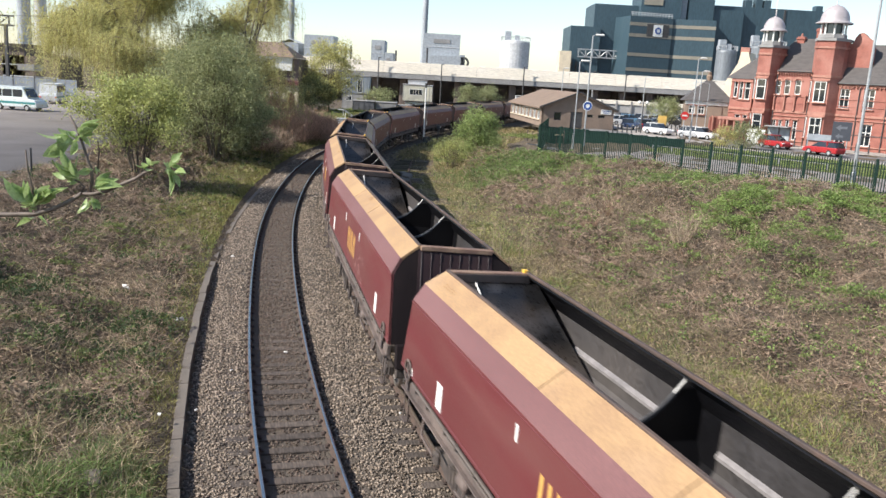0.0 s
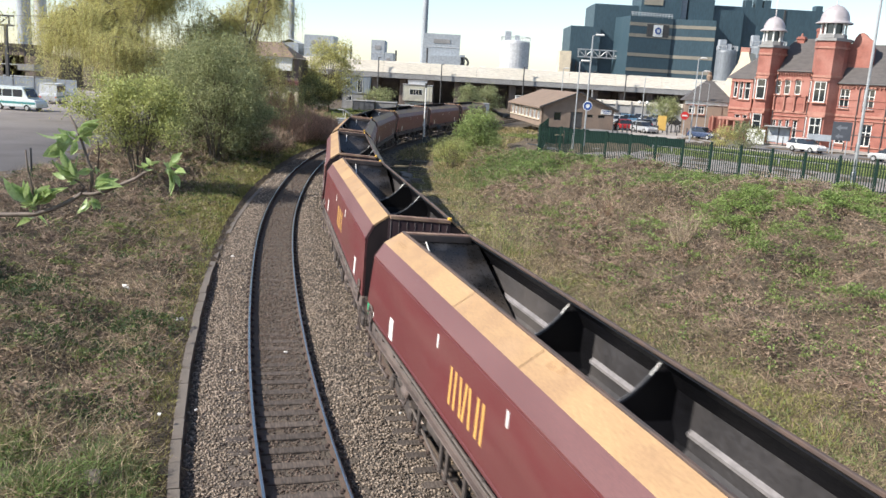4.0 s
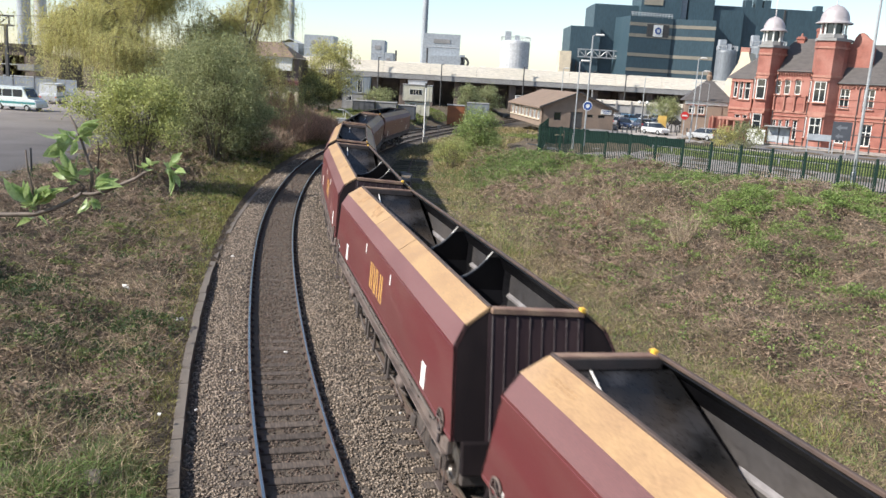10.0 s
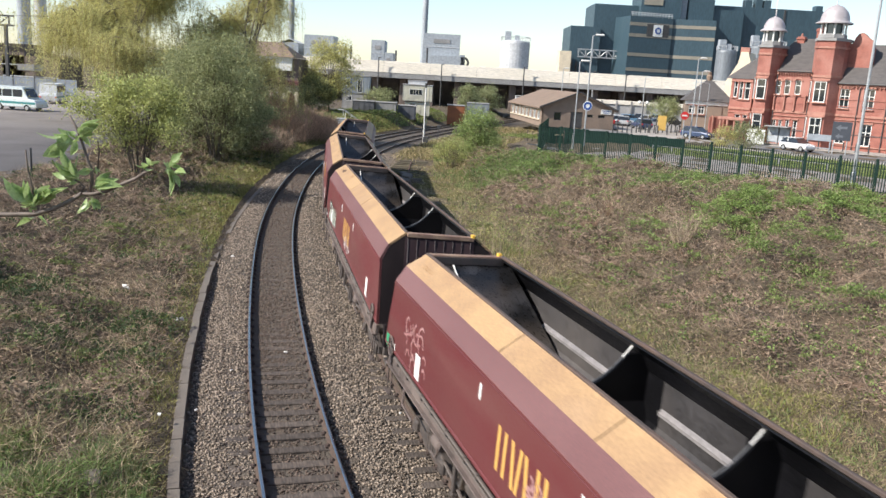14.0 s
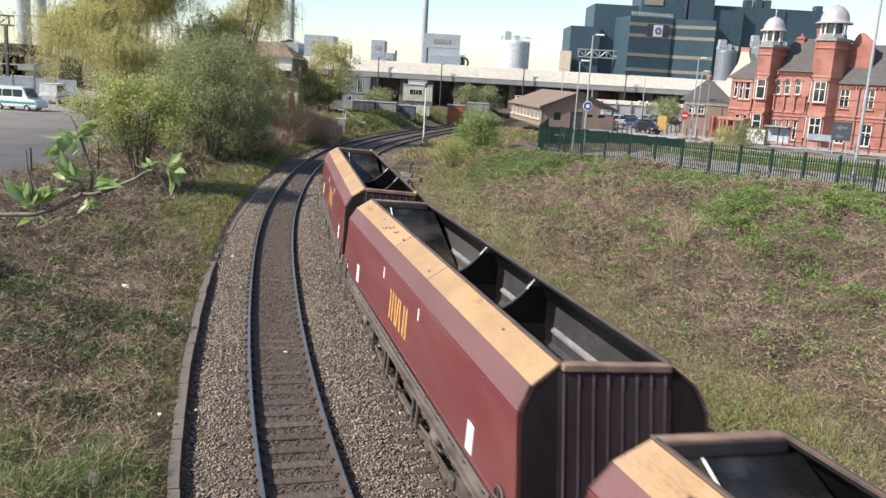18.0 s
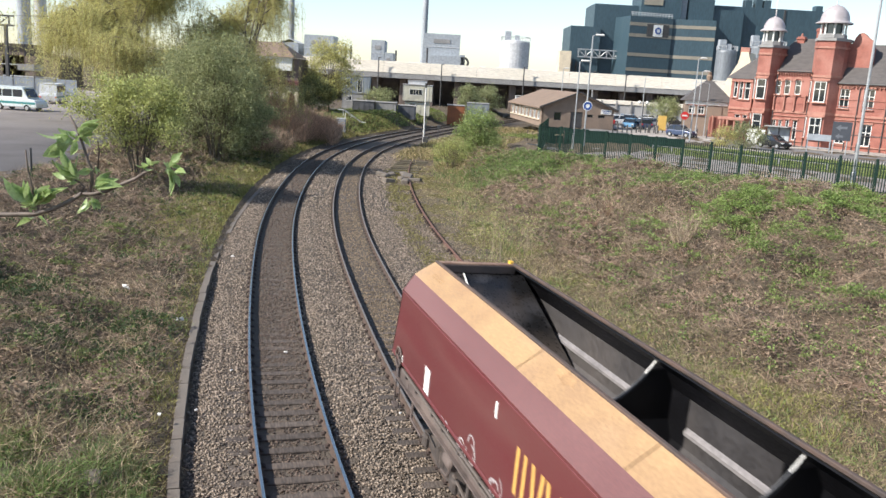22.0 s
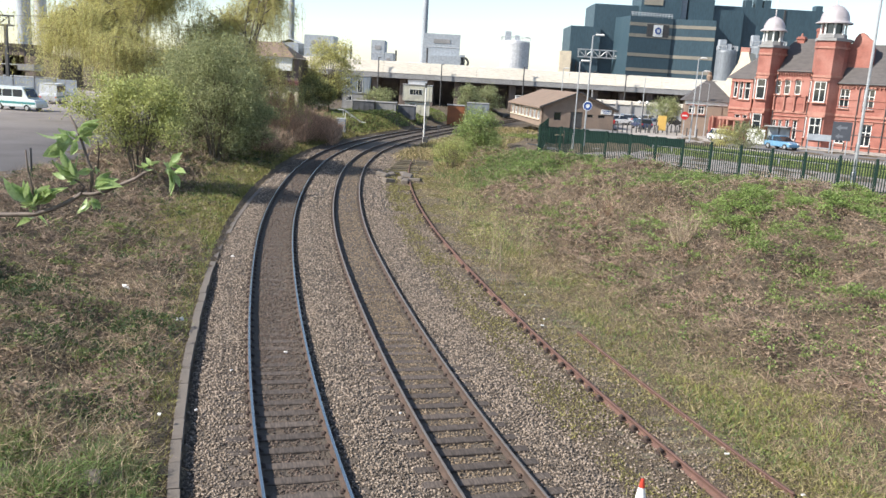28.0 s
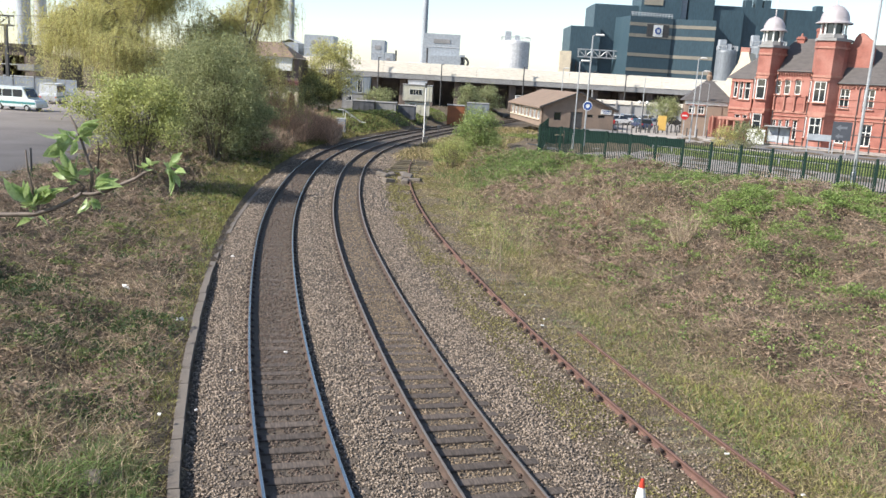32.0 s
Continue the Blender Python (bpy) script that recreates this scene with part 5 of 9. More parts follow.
def bungalow():
    t = thing("bungalow", "low brown-brick single-storey hall with a shallow tiled gable roof", "building", pose(12.2, 113.5, PLATEAU, 0, 0, 7))
    ops = [(1.7, 2.7, 0.9, 2.0), (4.0, 5.7, 0.0, 2.15), (6.3, 7.1, 1.5, 1.9), (7.8, 8.8, 1.5, 1.9)]
    f = wall(Geo(), 10.0, 2.7, ops, 0.3)
    f.prism([(0, 2.7), (10, 2.7), (5, 4.7)], 0, 0.3, "y")
    w = part("wall", f, M["buff_brick"], t, "brown-brick gable wall")
    for i, o in enumerate(ops):
        if i != 1:
            window(w, *o, bars=(0, 0), sill=None, frame_mat=M["dark_steel"])
    d = part("door", Geo().box((4.43, 0.12, 1.07), (0.8, 0.08, 2.1)).box((5.27, 0.12, 1.07), (0.8, 0.08, 2.1)), M["dark_steel"], w)
    side = wall(Geo(), 22.0, 2.7, [(k * 2.6 + 1.0, k * 2.6 + 2.6, 0.9, 2.1) for k in range(8)], 0.3)
    sm = Matrix.Translation((0, 22, 0)) @ Matrix.Rotation(-math.pi / 2, 4, "Z")
    s = part("wall", side, M["buff_brick"], t, m=sm)
    for k in range(8):
        window(s, k * 2.6 + 1.0, k * 2.6 + 2.6, 0.9, 2.1, bars=(1, 0), sill=M["cream"])
    part("wall", Geo().box((5.15, 11.2, 1.32), (9.6, 21.4, 2.6)), M["buff_brick"], t)
    part("roof", gable_roof(Geo(), 0, 10, 0, 22, 2.72, 2.05, 0.45, 0.16, "y"), M["brown_tile"], t, "shallow brown tiled roof")
    for sx in (-1, 1):
        pts = [(5 + sx * 5.45, 2.45), (5, 4.72), (5, 4.90), (5 + sx * 5.45, 2.68)]
        part("bargeboard", Geo().prism(pts, -0.5, -0.44, "y"), M["dark_steel"], t)
    sgn = part("sign", Geo().box((8.9, -0.06, 2.35), (1.5, 0.06, 0.62), bevel=0.01), M["white_paint"], t, "white name board with blue bars")
    for k, wd in enumerate((1.2, 0.9)):
        part("lettering_bar", Geo().box((8.9, -0.10, 2.47 - k * 0.24), (wd, 0.02, 0.09)), M["sign_blue"], sgn)
    part("flue", Geo().tube([(7.6, 3, 4.0), (7.6, 3, 5.2)], 0.09, 8), M["steel_silver"], t)


bungalow()


def viaduct():
    t = thing("road_viaduct", "long elevated concrete road with a pale sunlit parapet", "viaduct", pose(0, 165, 0))
    for k in range(-7, 9):
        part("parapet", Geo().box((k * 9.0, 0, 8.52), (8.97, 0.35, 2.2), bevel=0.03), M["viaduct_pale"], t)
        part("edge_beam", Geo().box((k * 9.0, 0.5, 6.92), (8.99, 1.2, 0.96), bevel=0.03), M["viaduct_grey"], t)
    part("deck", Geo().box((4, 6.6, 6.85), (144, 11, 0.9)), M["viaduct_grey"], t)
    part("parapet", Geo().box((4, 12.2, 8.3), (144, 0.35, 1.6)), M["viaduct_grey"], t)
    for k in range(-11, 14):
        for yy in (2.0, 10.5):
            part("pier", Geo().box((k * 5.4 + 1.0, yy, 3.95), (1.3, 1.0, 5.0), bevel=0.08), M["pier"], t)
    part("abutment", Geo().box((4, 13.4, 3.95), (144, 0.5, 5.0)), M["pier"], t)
    for k, (x, top) in enumerate(((-14.5, 13.2), (-2.3, 12.6), (13.6, 13.0), (33.3, 12.6), (50, 12.4))):
        lampc = thing("viaduct_mast", "thin dark mast beside the elevated road", "mast", pose(x, 163.9, PLATEAU), group="masts by the viaduct")
        part("shaft", Geo().tube([(0, 0, 0), (0, 0, top - PLATEAU - 3)], 0.12, 6), M["dark_steel"], lampc)
        part("arm", Geo().tube([(0, 0, top - PLATEAU - 3.1), (0.7, 0, top - PLATEAU - 2.9)], 0.06, 6), M["dark_steel"], lampc)


viaduct()


def slip_road():
    """A low concrete ramp and retaining wall in front of the elevated road."""
    t = thing("slip_road", "low grey concrete slip road with a parapet below the elevated road", "ramp", pose(0, 156, 0))
    part("retaining_wall", Geo().box((38, 3.0, 2.6), (34, 0.4, 2.4), bevel=0.03), M["slip_grey"], t)
    part("deck", Geo().box((38, 5.2, 3.9), (34, 4.6, 0.4), bevel=0.03), M["slip_grey"], t)
    part("parapet", Geo().box((38, 2.75, 4.45), (34, 0.25, 0.75), bevel=0.03), M["viaduct_pale"], t)
    for k in range(12):
        part("baluster", Geo().box((22.5 + k * 2.8, 2.6, 3.6), (0.3, 0.16, 2.3), bevel=0.03), M["viaduct_grey"], t)
    return t


M["slip_grey"] = material("pale_grey_concrete", (0.42, 0.41, 0.40), 0.85, 0, (0.32, 0.31, 0.30), 0.5, 0.7, 6, 0.1)
slip_road()


def factory():
    t = thing("factory", "tall dark green clad factory with tan bands", "factory", pose(0, 260, 0))
    part("low_block", Geo().box((39.2, 9, 12.3), (9.0, 18, 24.6)), M["factory"], t)
    part("tall_block", Geo().box((48.4, 11, 15.8), (13.4, 18, 31.6)), M["factory"], t)
    rot = Matrix.Translation((63.6, -6, 0)) @ Matrix.Rotation(radians(12), 4, "Z")
    fr = part("front_block", Geo().box((-6.6, 8, 13.9), (13.4, 16, 27.8)), M["factory"], t, m=rot)
    fr2 = part("front_block", Geo().box((6.2, 8.9, 13.9), (12.4, 16, 27.8)), M["factory"], t, m=Matrix.Translation((63.6, -6, 0)) @ Matrix.Rotation(radians(-14), 4, "Z"))
    for zz in (25.6, 22.4, 16.9, 12.6):
        part("band", Geo().box((-6.6, -0.03, zz), (13.4, 0.1, 0.95)), M["factory_band"], fr)
        part("band", Geo().box((6.2, 0.86, zz), (12.4, 0.1, 0.95)), M["factory_band"], fr2)
    for k in range(14):
        part("guard_rail", Geo().box((-12.6 + k * 0.95, 0.3, 28.4), (0.12, 0.12, 1.2)), M["white_frame"], fr)
    part("guard_rail", Geo().box((-6.6, 0.3, 28.9), (13.2, 0.1, 0.12)).box((-6.6, 0.3, 28.4), (13.2, 0.1, 0.1)), M["white_frame"], fr)
    sign = part("sign", Geo().box((-4.4, -0.12, 24.0), (2.9, 0.16, 3.3)), M["white_frame"], fr, "white panel with a blue plain shape")
    part("emblem", Geo().lathe([(0.55, 0), (1.0, 0), (1.0, 0.05), (0.55, 0.05)], sides=12, axis="y"), M["sign_blue"], sign, m=pose(-4.4, -0.28, 24.0))
    part("recess", Geo().box((-4.4, -0.05, 24.0), (7.0, 0.08, 3.6)), M["dark_steel"], fr)
    part("upper_block", Geo().box((61.0, 6, 36), (12.0, 14, 16)), M["factory"], t)
    part("louvre", Geo().box((58.6, -1.1, 33.0), (5.6, 0.3, 2.4)), M["factory_band"], t)
    part("upper_block", Geo().box((73.3, 7, 36), (7.6, 14, 16)), M["factory"], t)
    part("glazed_shaft", Geo().box((68.0, 4, 33.5), (2.4, 6, 13)), M["haze_grey"], t)
    part("right_block", Geo().box((96.0, 12, 16.6), (36.0, 18, 33.2)), M["factory"], t)
    part("right_block", Geo().box((82.0, 10, 15.9), (9.0, 18, 31.8)), M["factory"], t)
    for x, h in ((88.5, 2.2), (91.6, 3.0), (94.2, 2.4), (110, 1.6)):
        part("roof_plant", Geo().box((x, 5, 33.2 + h / 2), (2.0, 3, h)), M["factory"], t)
    part("downpipe", Geo().box((99.5, 2.9, 28.5), (0.5, 0.3, 9)), M["dark_steel"], t)
    # conveyor gantry across the low block
    g = Geo()
    for zz in (15.6, 17.8):
        g.box((46.0, -1.0, zz), (17.6, 0.3, 0.35))
    for k in range(9):
        x = 37.4 + k * 2.15
        g.box((x, -1.0, 16.7), (0.28, 0.3, 2.2))
        g.tube([(x, -1.0, 15.7), (x + 2.1, -1.0, 17.7)] if k % 2 else [(x, -1.0, 17.7), (x + 2.1, -1.0, 15.7)], 0.13, 5)
    part("gantry", g, M["steel_silver"], t, "pale steel lattice gantry")
    for x in (35.5, 37.0, 40.0, 43.0):
        part("flue", Geo().tube([(x, -1.5, 1), (x, -1.5, 14 if x < 39 else 11.5)], 0.35, 8), M["dark_steel"], t)
    part("tan_block", Geo().box((32.8, -4, 8.4), (3.4, 6, 16.8)), M["cream"], t)


factory()


def silo(name, label, x, y, r, top, mat, rail=True, bottom=0.0):
    t = thing(name, label, "silo", pose(x, y, 0))
    part("shell", Geo().lathe([(r, bottom), (r, top - 0.4), (r * 0.96, top), (0, top + r * 0.12)], sides=28), mat, t, smooth=False)
    if rail:
        g = Geo()
        for k in range(16):
            a = k * math.pi / 8
            g.tube([(r * math.cos(a), r * math.sin(a), top), (r * math.cos(a), r * math.sin(a), top + 1.1)], 0.06, 4)
        g.lathe([(r, top + 1.0), (r + 0.08, top + 1.05), (r, top + 1.12)], sides=24)
        part("guard_rail", g, M["steel_silver"], t)
        part("top_plant", Geo().box((-r * 0.55, 0, top + 1.3), (1.6, 1.6, 2.4), bevel=0.05).box((r * 0.1, 0, top + 0.8), (1.2, 1.2, 1.6), bevel=0.05), M["haze_grey"], t)
    for zz in np.arange(2, top, 2.4):
        part("hoop", Geo().lathe([(r + 0.02, zz), (r + 0.05, zz + 0.06), (r + 0.02, zz + 0.12)], sides=28), mat, t)
    return t


M["silo_grey"] = material("dull_silo_sheet", (0.20, 0.22, 0.24), 0.5, 0.2, (0.15, 0.165, 0.185), 0.3, 0.7, 4, 0.05, stretch=(1, 1, 0.2))
silo("storage_silo", "pale grey storage silo with a railed top", 16.2, 230, 3.9, 17.6, M["haze_white"])
for x, r, top in ((65.0, 2.4, 17.2), (72.5, 2.1, 18.6), (76.5, 2.3, 18.9)):
    silo("metal_silo", "dull grey metal silo beside the factory", x, 205, r, top, M["silo_grey"], True)


def stack(x, y, r, top, mat, label):
    t = thing("chimney_stack", label, "chimney", pose(x, y, 0))
    part("shaft", Geo().lathe([(r * 1.1, 0), (r, top * 0.5), (r * 0.92, top), (r * 0.7, top), (r * 0.7, top - 1)], sides=20), mat, t, smooth=True)
    for zz in (21.0, 26.5):
        part("ring", Geo().lathe([(r + 0.05, zz), (r + 0.12, zz + 0.1), (r + 0.05, zz + 0.3)], sides=20), mat, t)


stack(-57.6, 300, 1.0, 60, M["haze_grey"], "slim grey industrial chimney")
stack(-11.0, 300, 1.0, 60, M["haze_grey"], "slim grey industrial chimney")
stack(-151.5, 300, 2.2, 60, M["haze_grey"], "stout blue-grey industrial chimney")
stack(-145.6, 300, 2.0, 60, M["haze_white"], "stout pale industrial chimney")


def works(name, label, mat, boxes, y):
    t = thing(name, label, "industrial building", pose(0, y, 0))
    for x0, x1, top, roof in boxes:
        part("block", Geo().box(((x0 + x1) / 2, 5, top / 2), (x1 - x0, 10, top)), mat, t)
        if roof:
            part("roof", gable_roof(Geo(), x0, x1, 0, 10, top, roof, 0.2, 0.15, "y"), M["haze_white"], t)
        part("window_strip", Geo().box(((x0 + x1) / 2, -0.05, top - 2.0), ((x1 - x0) * 0.45, 0.12, 1.1)), M["viaduct_grey"], t)
        part("sheeting_rail", Geo().box(((x0 + x1) / 2, -0.04, top - 3.6), ((x1 - x0) - 0.05, 0.1, 0.15)), M["haze_white"], t)
    return t


works("works_shed", "grey gabled process shed", M["haze_grey"], [(-42.4, -34.2, 16.6, 0)], 240)
works("works_tower", "narrow grey process tower", M["haze_grey"], [(-23.5, -19.8, 16.2, 0), (-19.7, -17.3, 12.9, 0)], 240)
wt = works("works_hall", "large grey plant building with an overhanging upper storey", M["haze_grey"], [(-8.8, 1.4, 18.9, 0), (1.5, 3.0, 13.5, 0)], 240)
part("lower_front", Geo().box((-2.5, -1.0, 6.5), (8.6, 2.0, 13.0)), M["haze_grey"], wt)
part("wheel_guard", Geo().lathe([(1.0, -0.5), (1.6, -0.5), (1.6, 0.5), (1.0, 0.5)], (2.6, -1, 11.4), 16, "y"), M["dark_steel"], wt)
works("works_roof", "low curved works roof behind the viaduct", M["haze_grey"], [(-49.0, -44.0, 14.2, 1.0)], 240)
for x, top in ((-29.4, 14.4), (-28.0, 14.0), (-15.8, 13.4), (-7.4, 14.5)):
    v = thing("vent_pipe", "short dark vent pipe", "pipe", pose(x, 230, 0), group="vent pipes")
    part("pipe", Geo().tube([(0, 0, 0), (0, 0, top)], 0.25, 8), M["dark_steel"], v)
cp = thing("cream_gable_house", "cream rendered house with stepped gable and chimney", "house", pose(42.6, 126, PLATEAU, 0, 0, -30))
part("wall", Geo().prism([(-2.2, 0), (2.6, 0), (2.6, 8.0), (1.0, 10.4), (0.5, 11.9), (-0.5, 11.9), (-0.8, 10.2), (-2.2, 7.6)], 0, 5, "y"), M["cream"], cp)
part("chimney", Geo().box((0, 0.6, 12.1), (1.3, 0.9, 0.9), bevel=0.05), M["terracotta"], cp)


def site_cabin(name, label, x0, x1, y, z0, z1, mat, depth=2.6, windows=(), roof=True):
    t = thing(name, label, "cabin", pose(x0, y, z0))
    w, h = x1 - x0, z1 - z0
    g = wall(Geo(), w, h - 0.12, windows, 0.08)
    g.box((w / 2, depth / 2 + 0.05, (h - 0.12) / 2), (w - 0.02, depth - 0.1, h - 0.16))
    b = part("body", g, mat, t)
    for o in windows:
        window(b, *o, bars=(1, 0), sill=None, y=-0.01, fw=0.06)
    if roof:
        part("roof", Geo().box((w / 2, depth / 2, h - 0.06), (w + 0.16, depth + 0.16, 0.14), bevel=0.03), M["viaduct_grey"], t)
    for k in range(int(w / 0.8) + 1):
        part("post", Geo().box((min(k * 0.8, w - 0.04) + 0.02, -0.02, (h - 0.12) / 2), (0.05, 0.04, h - 0.14)), mat, t)
    return t


M["cabin_dark"] = material("dark_store_panel", (0.11, 0.115, 0.13), 0.7, 0, (0.07, 0.07, 0.075), 1, 0.7, 10, 0.1)
gz = lambda x, y: float(ground_z(np.array([x]), np.array([y]))[0])
site_cabin("site_cabin", "cream site cabin standing on a lower one", -7.6, -3.1, 130, 3.35, 5.85, M["cabin_cream"], 2.8, [(1.0, 3.0, 0.9, 1.8)])
site_cabin("lower_cabin", "cream lower site cabin in the yard", -7.2, -3.4, 130.3, gz(-5, 130) - 0.05, 3.33, M["cabin_cream"], 2.6, [(0.6, 1.6, 1.1, 1.8)])
site_cabin("roof_cabin", "small pale unit on the cabin roof", -6.9, -4.0, 131, 5.85, 6.5, M["haze_white"], 1.4)
site_cabin("orange_container", "small orange steel container in the yard", -0.6, 2.1, 133, gz(0, 133) - 0.05, 3.0, M["orange_box"], 2.4)
site_cabin("grey_container", "blue-grey steel container in the yard", 2.5, 6.0, 134, gz(3, 134) - 0.05, 3.5, M["cabin_blue"], 2.4)
site_cabin("blue_cabin", "blue-grey site cabin on top of a grey one", -17.0, -12.6, 128, 4.1, 6.7, M["cabin_blue"], 2.6, [(0.5, 1.4, 1.0, 1.9), (2.6, 3.4, 0.1, 2.1)])
site_cabin("ground_cabin", "grey cabin under the blue-grey one", -16.7, -12.9, 128.1, gz(-15, 128) - 0.05, 4.08, M["viaduct_grey"], 2.5, [(0.6, 1.5, 1.4, 2.1)])
site_cabin("low_store", "low grey store with a flat pale roof", -10.9, -8.0, 121.6, gz(-9.5, 122) - 0.05, 3.2, M["viaduct_grey"], 2.6)
site_cabin("low_store", "low dark blue-grey store in the yard", -14.2, -11.1, 121, gz(-12.5, 121) - 0.05, 3.25, M["cabin_dark"], 2.6)
site_cabin("low_store", "low dark store beside the cream cabin", -7.8, -5.2, 122.5, gz(-6.5, 122.5) - 0.05, 2.9, M["cabin_dark"], 2.4)
site_cabin("small_cabin", "small pale cabin under the viaduct", 12.0, 19.5, 158, PLATEAU - 0.3, 4.6, M["haze_white"], 3.0, [(0.8, 2.2, 1.2, 2.2)])

# two-storey building with maroon joinery behind the willow
lb = thing("canteen_building", "two-storey building with white upper band and maroon ground-floor joinery", "building", pose(-31, 108, PLATEAU))
part("ground_floor", wall(Geo(), 11.3, 3.6, [(6.3, 7.6, 0.8, 2.6), (8.0, 9.3, 0.8, 2.6), (9.9, 10.8, 0, 2.6)], 0.3), M["cream"], lb)
for o in ((6.3, 7.6, 0.8, 2.6), (8.0, 9.3, 0.8, 2.6)):
    window(lb, *o, bars=(1, 0), sill=None)
part("door", Geo().box((10.35, 0.1, 1.3), (0.9, 0.08, 2.6)), M["maroon_joinery"], lb)
part("fascia", Geo().box((5.65, -0.15, 3.85), (11.6, 0.5, 0.6), bevel=0.03), M["maroon_joinery"], lb)
part("core", Geo().box((5.65, 4.2, 3.5), (11.0, 7.5, 6.9)), M["pier"], lb)
part("upper_band", Geo().box((4.6, 0.6, 6.2), (11.6, 1.2, 1.7), bevel=0.03), M["white_frame"], lb)
part("roof", hip_roof(Geo(), -1.0, 10.4, 0, 8.5, 7.05, 1.9, 0.4, 0.6), M["brown_tile"], lb)

# ---------------------------------------------------------------- fences, posts, signs
def palisade(label, start, way, bays):
    """A green palisade fence: posts, two rails and pointed pales, bay by bay."""
    t = thing("palisade_fence", label, "fence")
    turn, bay = math.atan2(way[1], way[0]), 2.15
    post = Geo().box((0, 0, 1.24), (0.14, 0.14, 2.54), bevel=0.01).mesh("post", M["fence_green"])
    rails = [Geo().box((bay / 2, -0.03, h), (bay - 0.09, 0.04, 0.05)).mesh("rail", M["fence_green"]) for h in (0.55, 1.95)]
    pale = Geo().prism([(-0.03, 0.1), (0.03, 0.1), (0.03, 2.28), (0.015, 2.4), (0, 2.3), (-0.015, 2.4), (-0.03, 2.28)], -0.074, -0.054, "y").mesh("pale", M["fence_green"])
    for k in range(bays + 1):
        p = start + way * bay * k
        m = Matrix.Translation((p[0], p[1], PLATEAU - 0.03)) @ Matrix.Rotation(turn, 4, "Z")
        part("post", post, None, t, m=m)
        if k == bays:
            break
        r = part("rail", rails[1], None, t, m=m)
        part("rail", rails[0], None, t, m=m)
        for j in range(13):
            part("pale", pale, None, r, m=pose(0.12 + j * 0.159, 0, 0))
    return t


palisade("dark green steel palisade fence along the bank top", FENCE_A, FENCE_D, 19)
palisade("dark green steel palisade fence at the side of the compound", FENCE_A + np.array([0.1, 0.25]), np.array([0.157, 0.988]), 6)
patch("compound_yard", M["asphalt"], "grey tarmac inside the fence corner", "yard", [(8.0, 69.4), (9.6, 81.4), (23.6, 84.4), (20.5, 66), (14.8, 62.6)], PLATEAU + 0.045)
gs = thing("screen_fence", "solid dark green screen fence round the compound", "fence")
M["screen_green"] = material("green_screen_panel", (0.012, 0.048, 0.034), 0.7, 0, (0.017, 0.058, 0.042), 2, 0.6, 30, 0.1)
for k in range(7):
    a0, a1 = Vector((9.6, 81.5, PLATEAU)), Vector((23.8, 84.6, PLATEAU))
    p, d = a0.lerp(a1, k / 7), (a1 - a0)
    m = Matrix.Translation(p) @ Matrix.Rotation(math.atan2(d.y, d.x), 4, "Z")
    h = 1.65 - 0.1 * k
    part("panel", Geo().box((d.length / 14, 0, h / 2), (d.length / 7 - 0.06, 0.05, h), bevel=0.01), M["screen_green"], gs, m=m)
    part("post", Geo().box((0, 0.06, h / 2), (0.08, 0.08, h + 0.1), bevel=0.01), M["fence_green"], gs, m=m)

kr = thing("knee_rail", "low weathered knee rail on the verge", "rail")
for k in range(9):
    p = street(5.5 + k * 2.0, 31.2)
    part("post", Geo().box((0, 0, 0.28), (0.09, 0.09, 0.7), bevel=0.01), M["viaduct_grey"], kr, m=Matrix.Translation(p))
    if k < 8:
        q = street(7.5 + k * 2.0, 31.2)
        part("bar", Geo().tube([p + Vector((0, 0, 0.55)), q + Vector((0, 0, 0.55))], 0.035, 6), M["viaduct_grey"], kr)


def lamp_post(name, label, x, y, z, top, r, arm=(0, 0), head=True, mat="steel_silver"):
    t = thing(name, label, "lamp post", pose(x, y, z))
    h = top - z
    part("shaft", Geo().tube([(0, 0, -0.2), (0, 0, 1.4), (0, 0, 1.5), (0, 0, h)], [r * 1.5, r * 1.5, r, r * 0.7], 10), M[mat], t, smooth=False)
    if head:
        ax, ay = arm
        part("bracket", Geo().tube([(0, 0, h - 0.05), (ax * 0.4, ay * 0.4, h + 0.08), (ax, ay, h + 0.1)], r * 0.5, 8), M[mat], t)
        part("lantern", Geo().box((0, 0, 0), (0.75, 0.28, 0.16), bevel=0.05), M["white_paint"], t, m=Matrix.Translation((ax * 1.2, ay * 1.2, h + 0.1)) @ Matrix.Rotation(math.atan2(ay, ax), 4, "Z"))
    return t


lamp_post("tall_lamp_post", "tall galvanised lamp post at the green fence", 25.35, 52.1, PLATEAU, 15.5, 0.10, (1.0, 0.2))
sl = lamp_post("street_lamp", "galvanised street lamp with a round sign behind the fence", 12.0, 75, PLATEAU, 11.55, 0.085, (0.5, 0))
lamp_post("street_lamp", "shorter galvanised street lamp behind the fence", 11.15, 75.6, PLATEAU, 9.3, 0.07, (0.4, 0))
for x, y, top in ((28.0, 98, 11.0), (31.5, 108, 9.8), (16.5, 128, 9.5), (30.5, 135, 9.0)):
    lamp_post("street_lamp", "thin grey street lamp beside the town road", x, y, PLATEAU, top, 0.08, (0.5, 0.1))
wl = lamp_post("wall_lamp", "white lamp arm over the road", 33.2, 110, PLATEAU, 8.4, 0.05, (-1.3, 0))

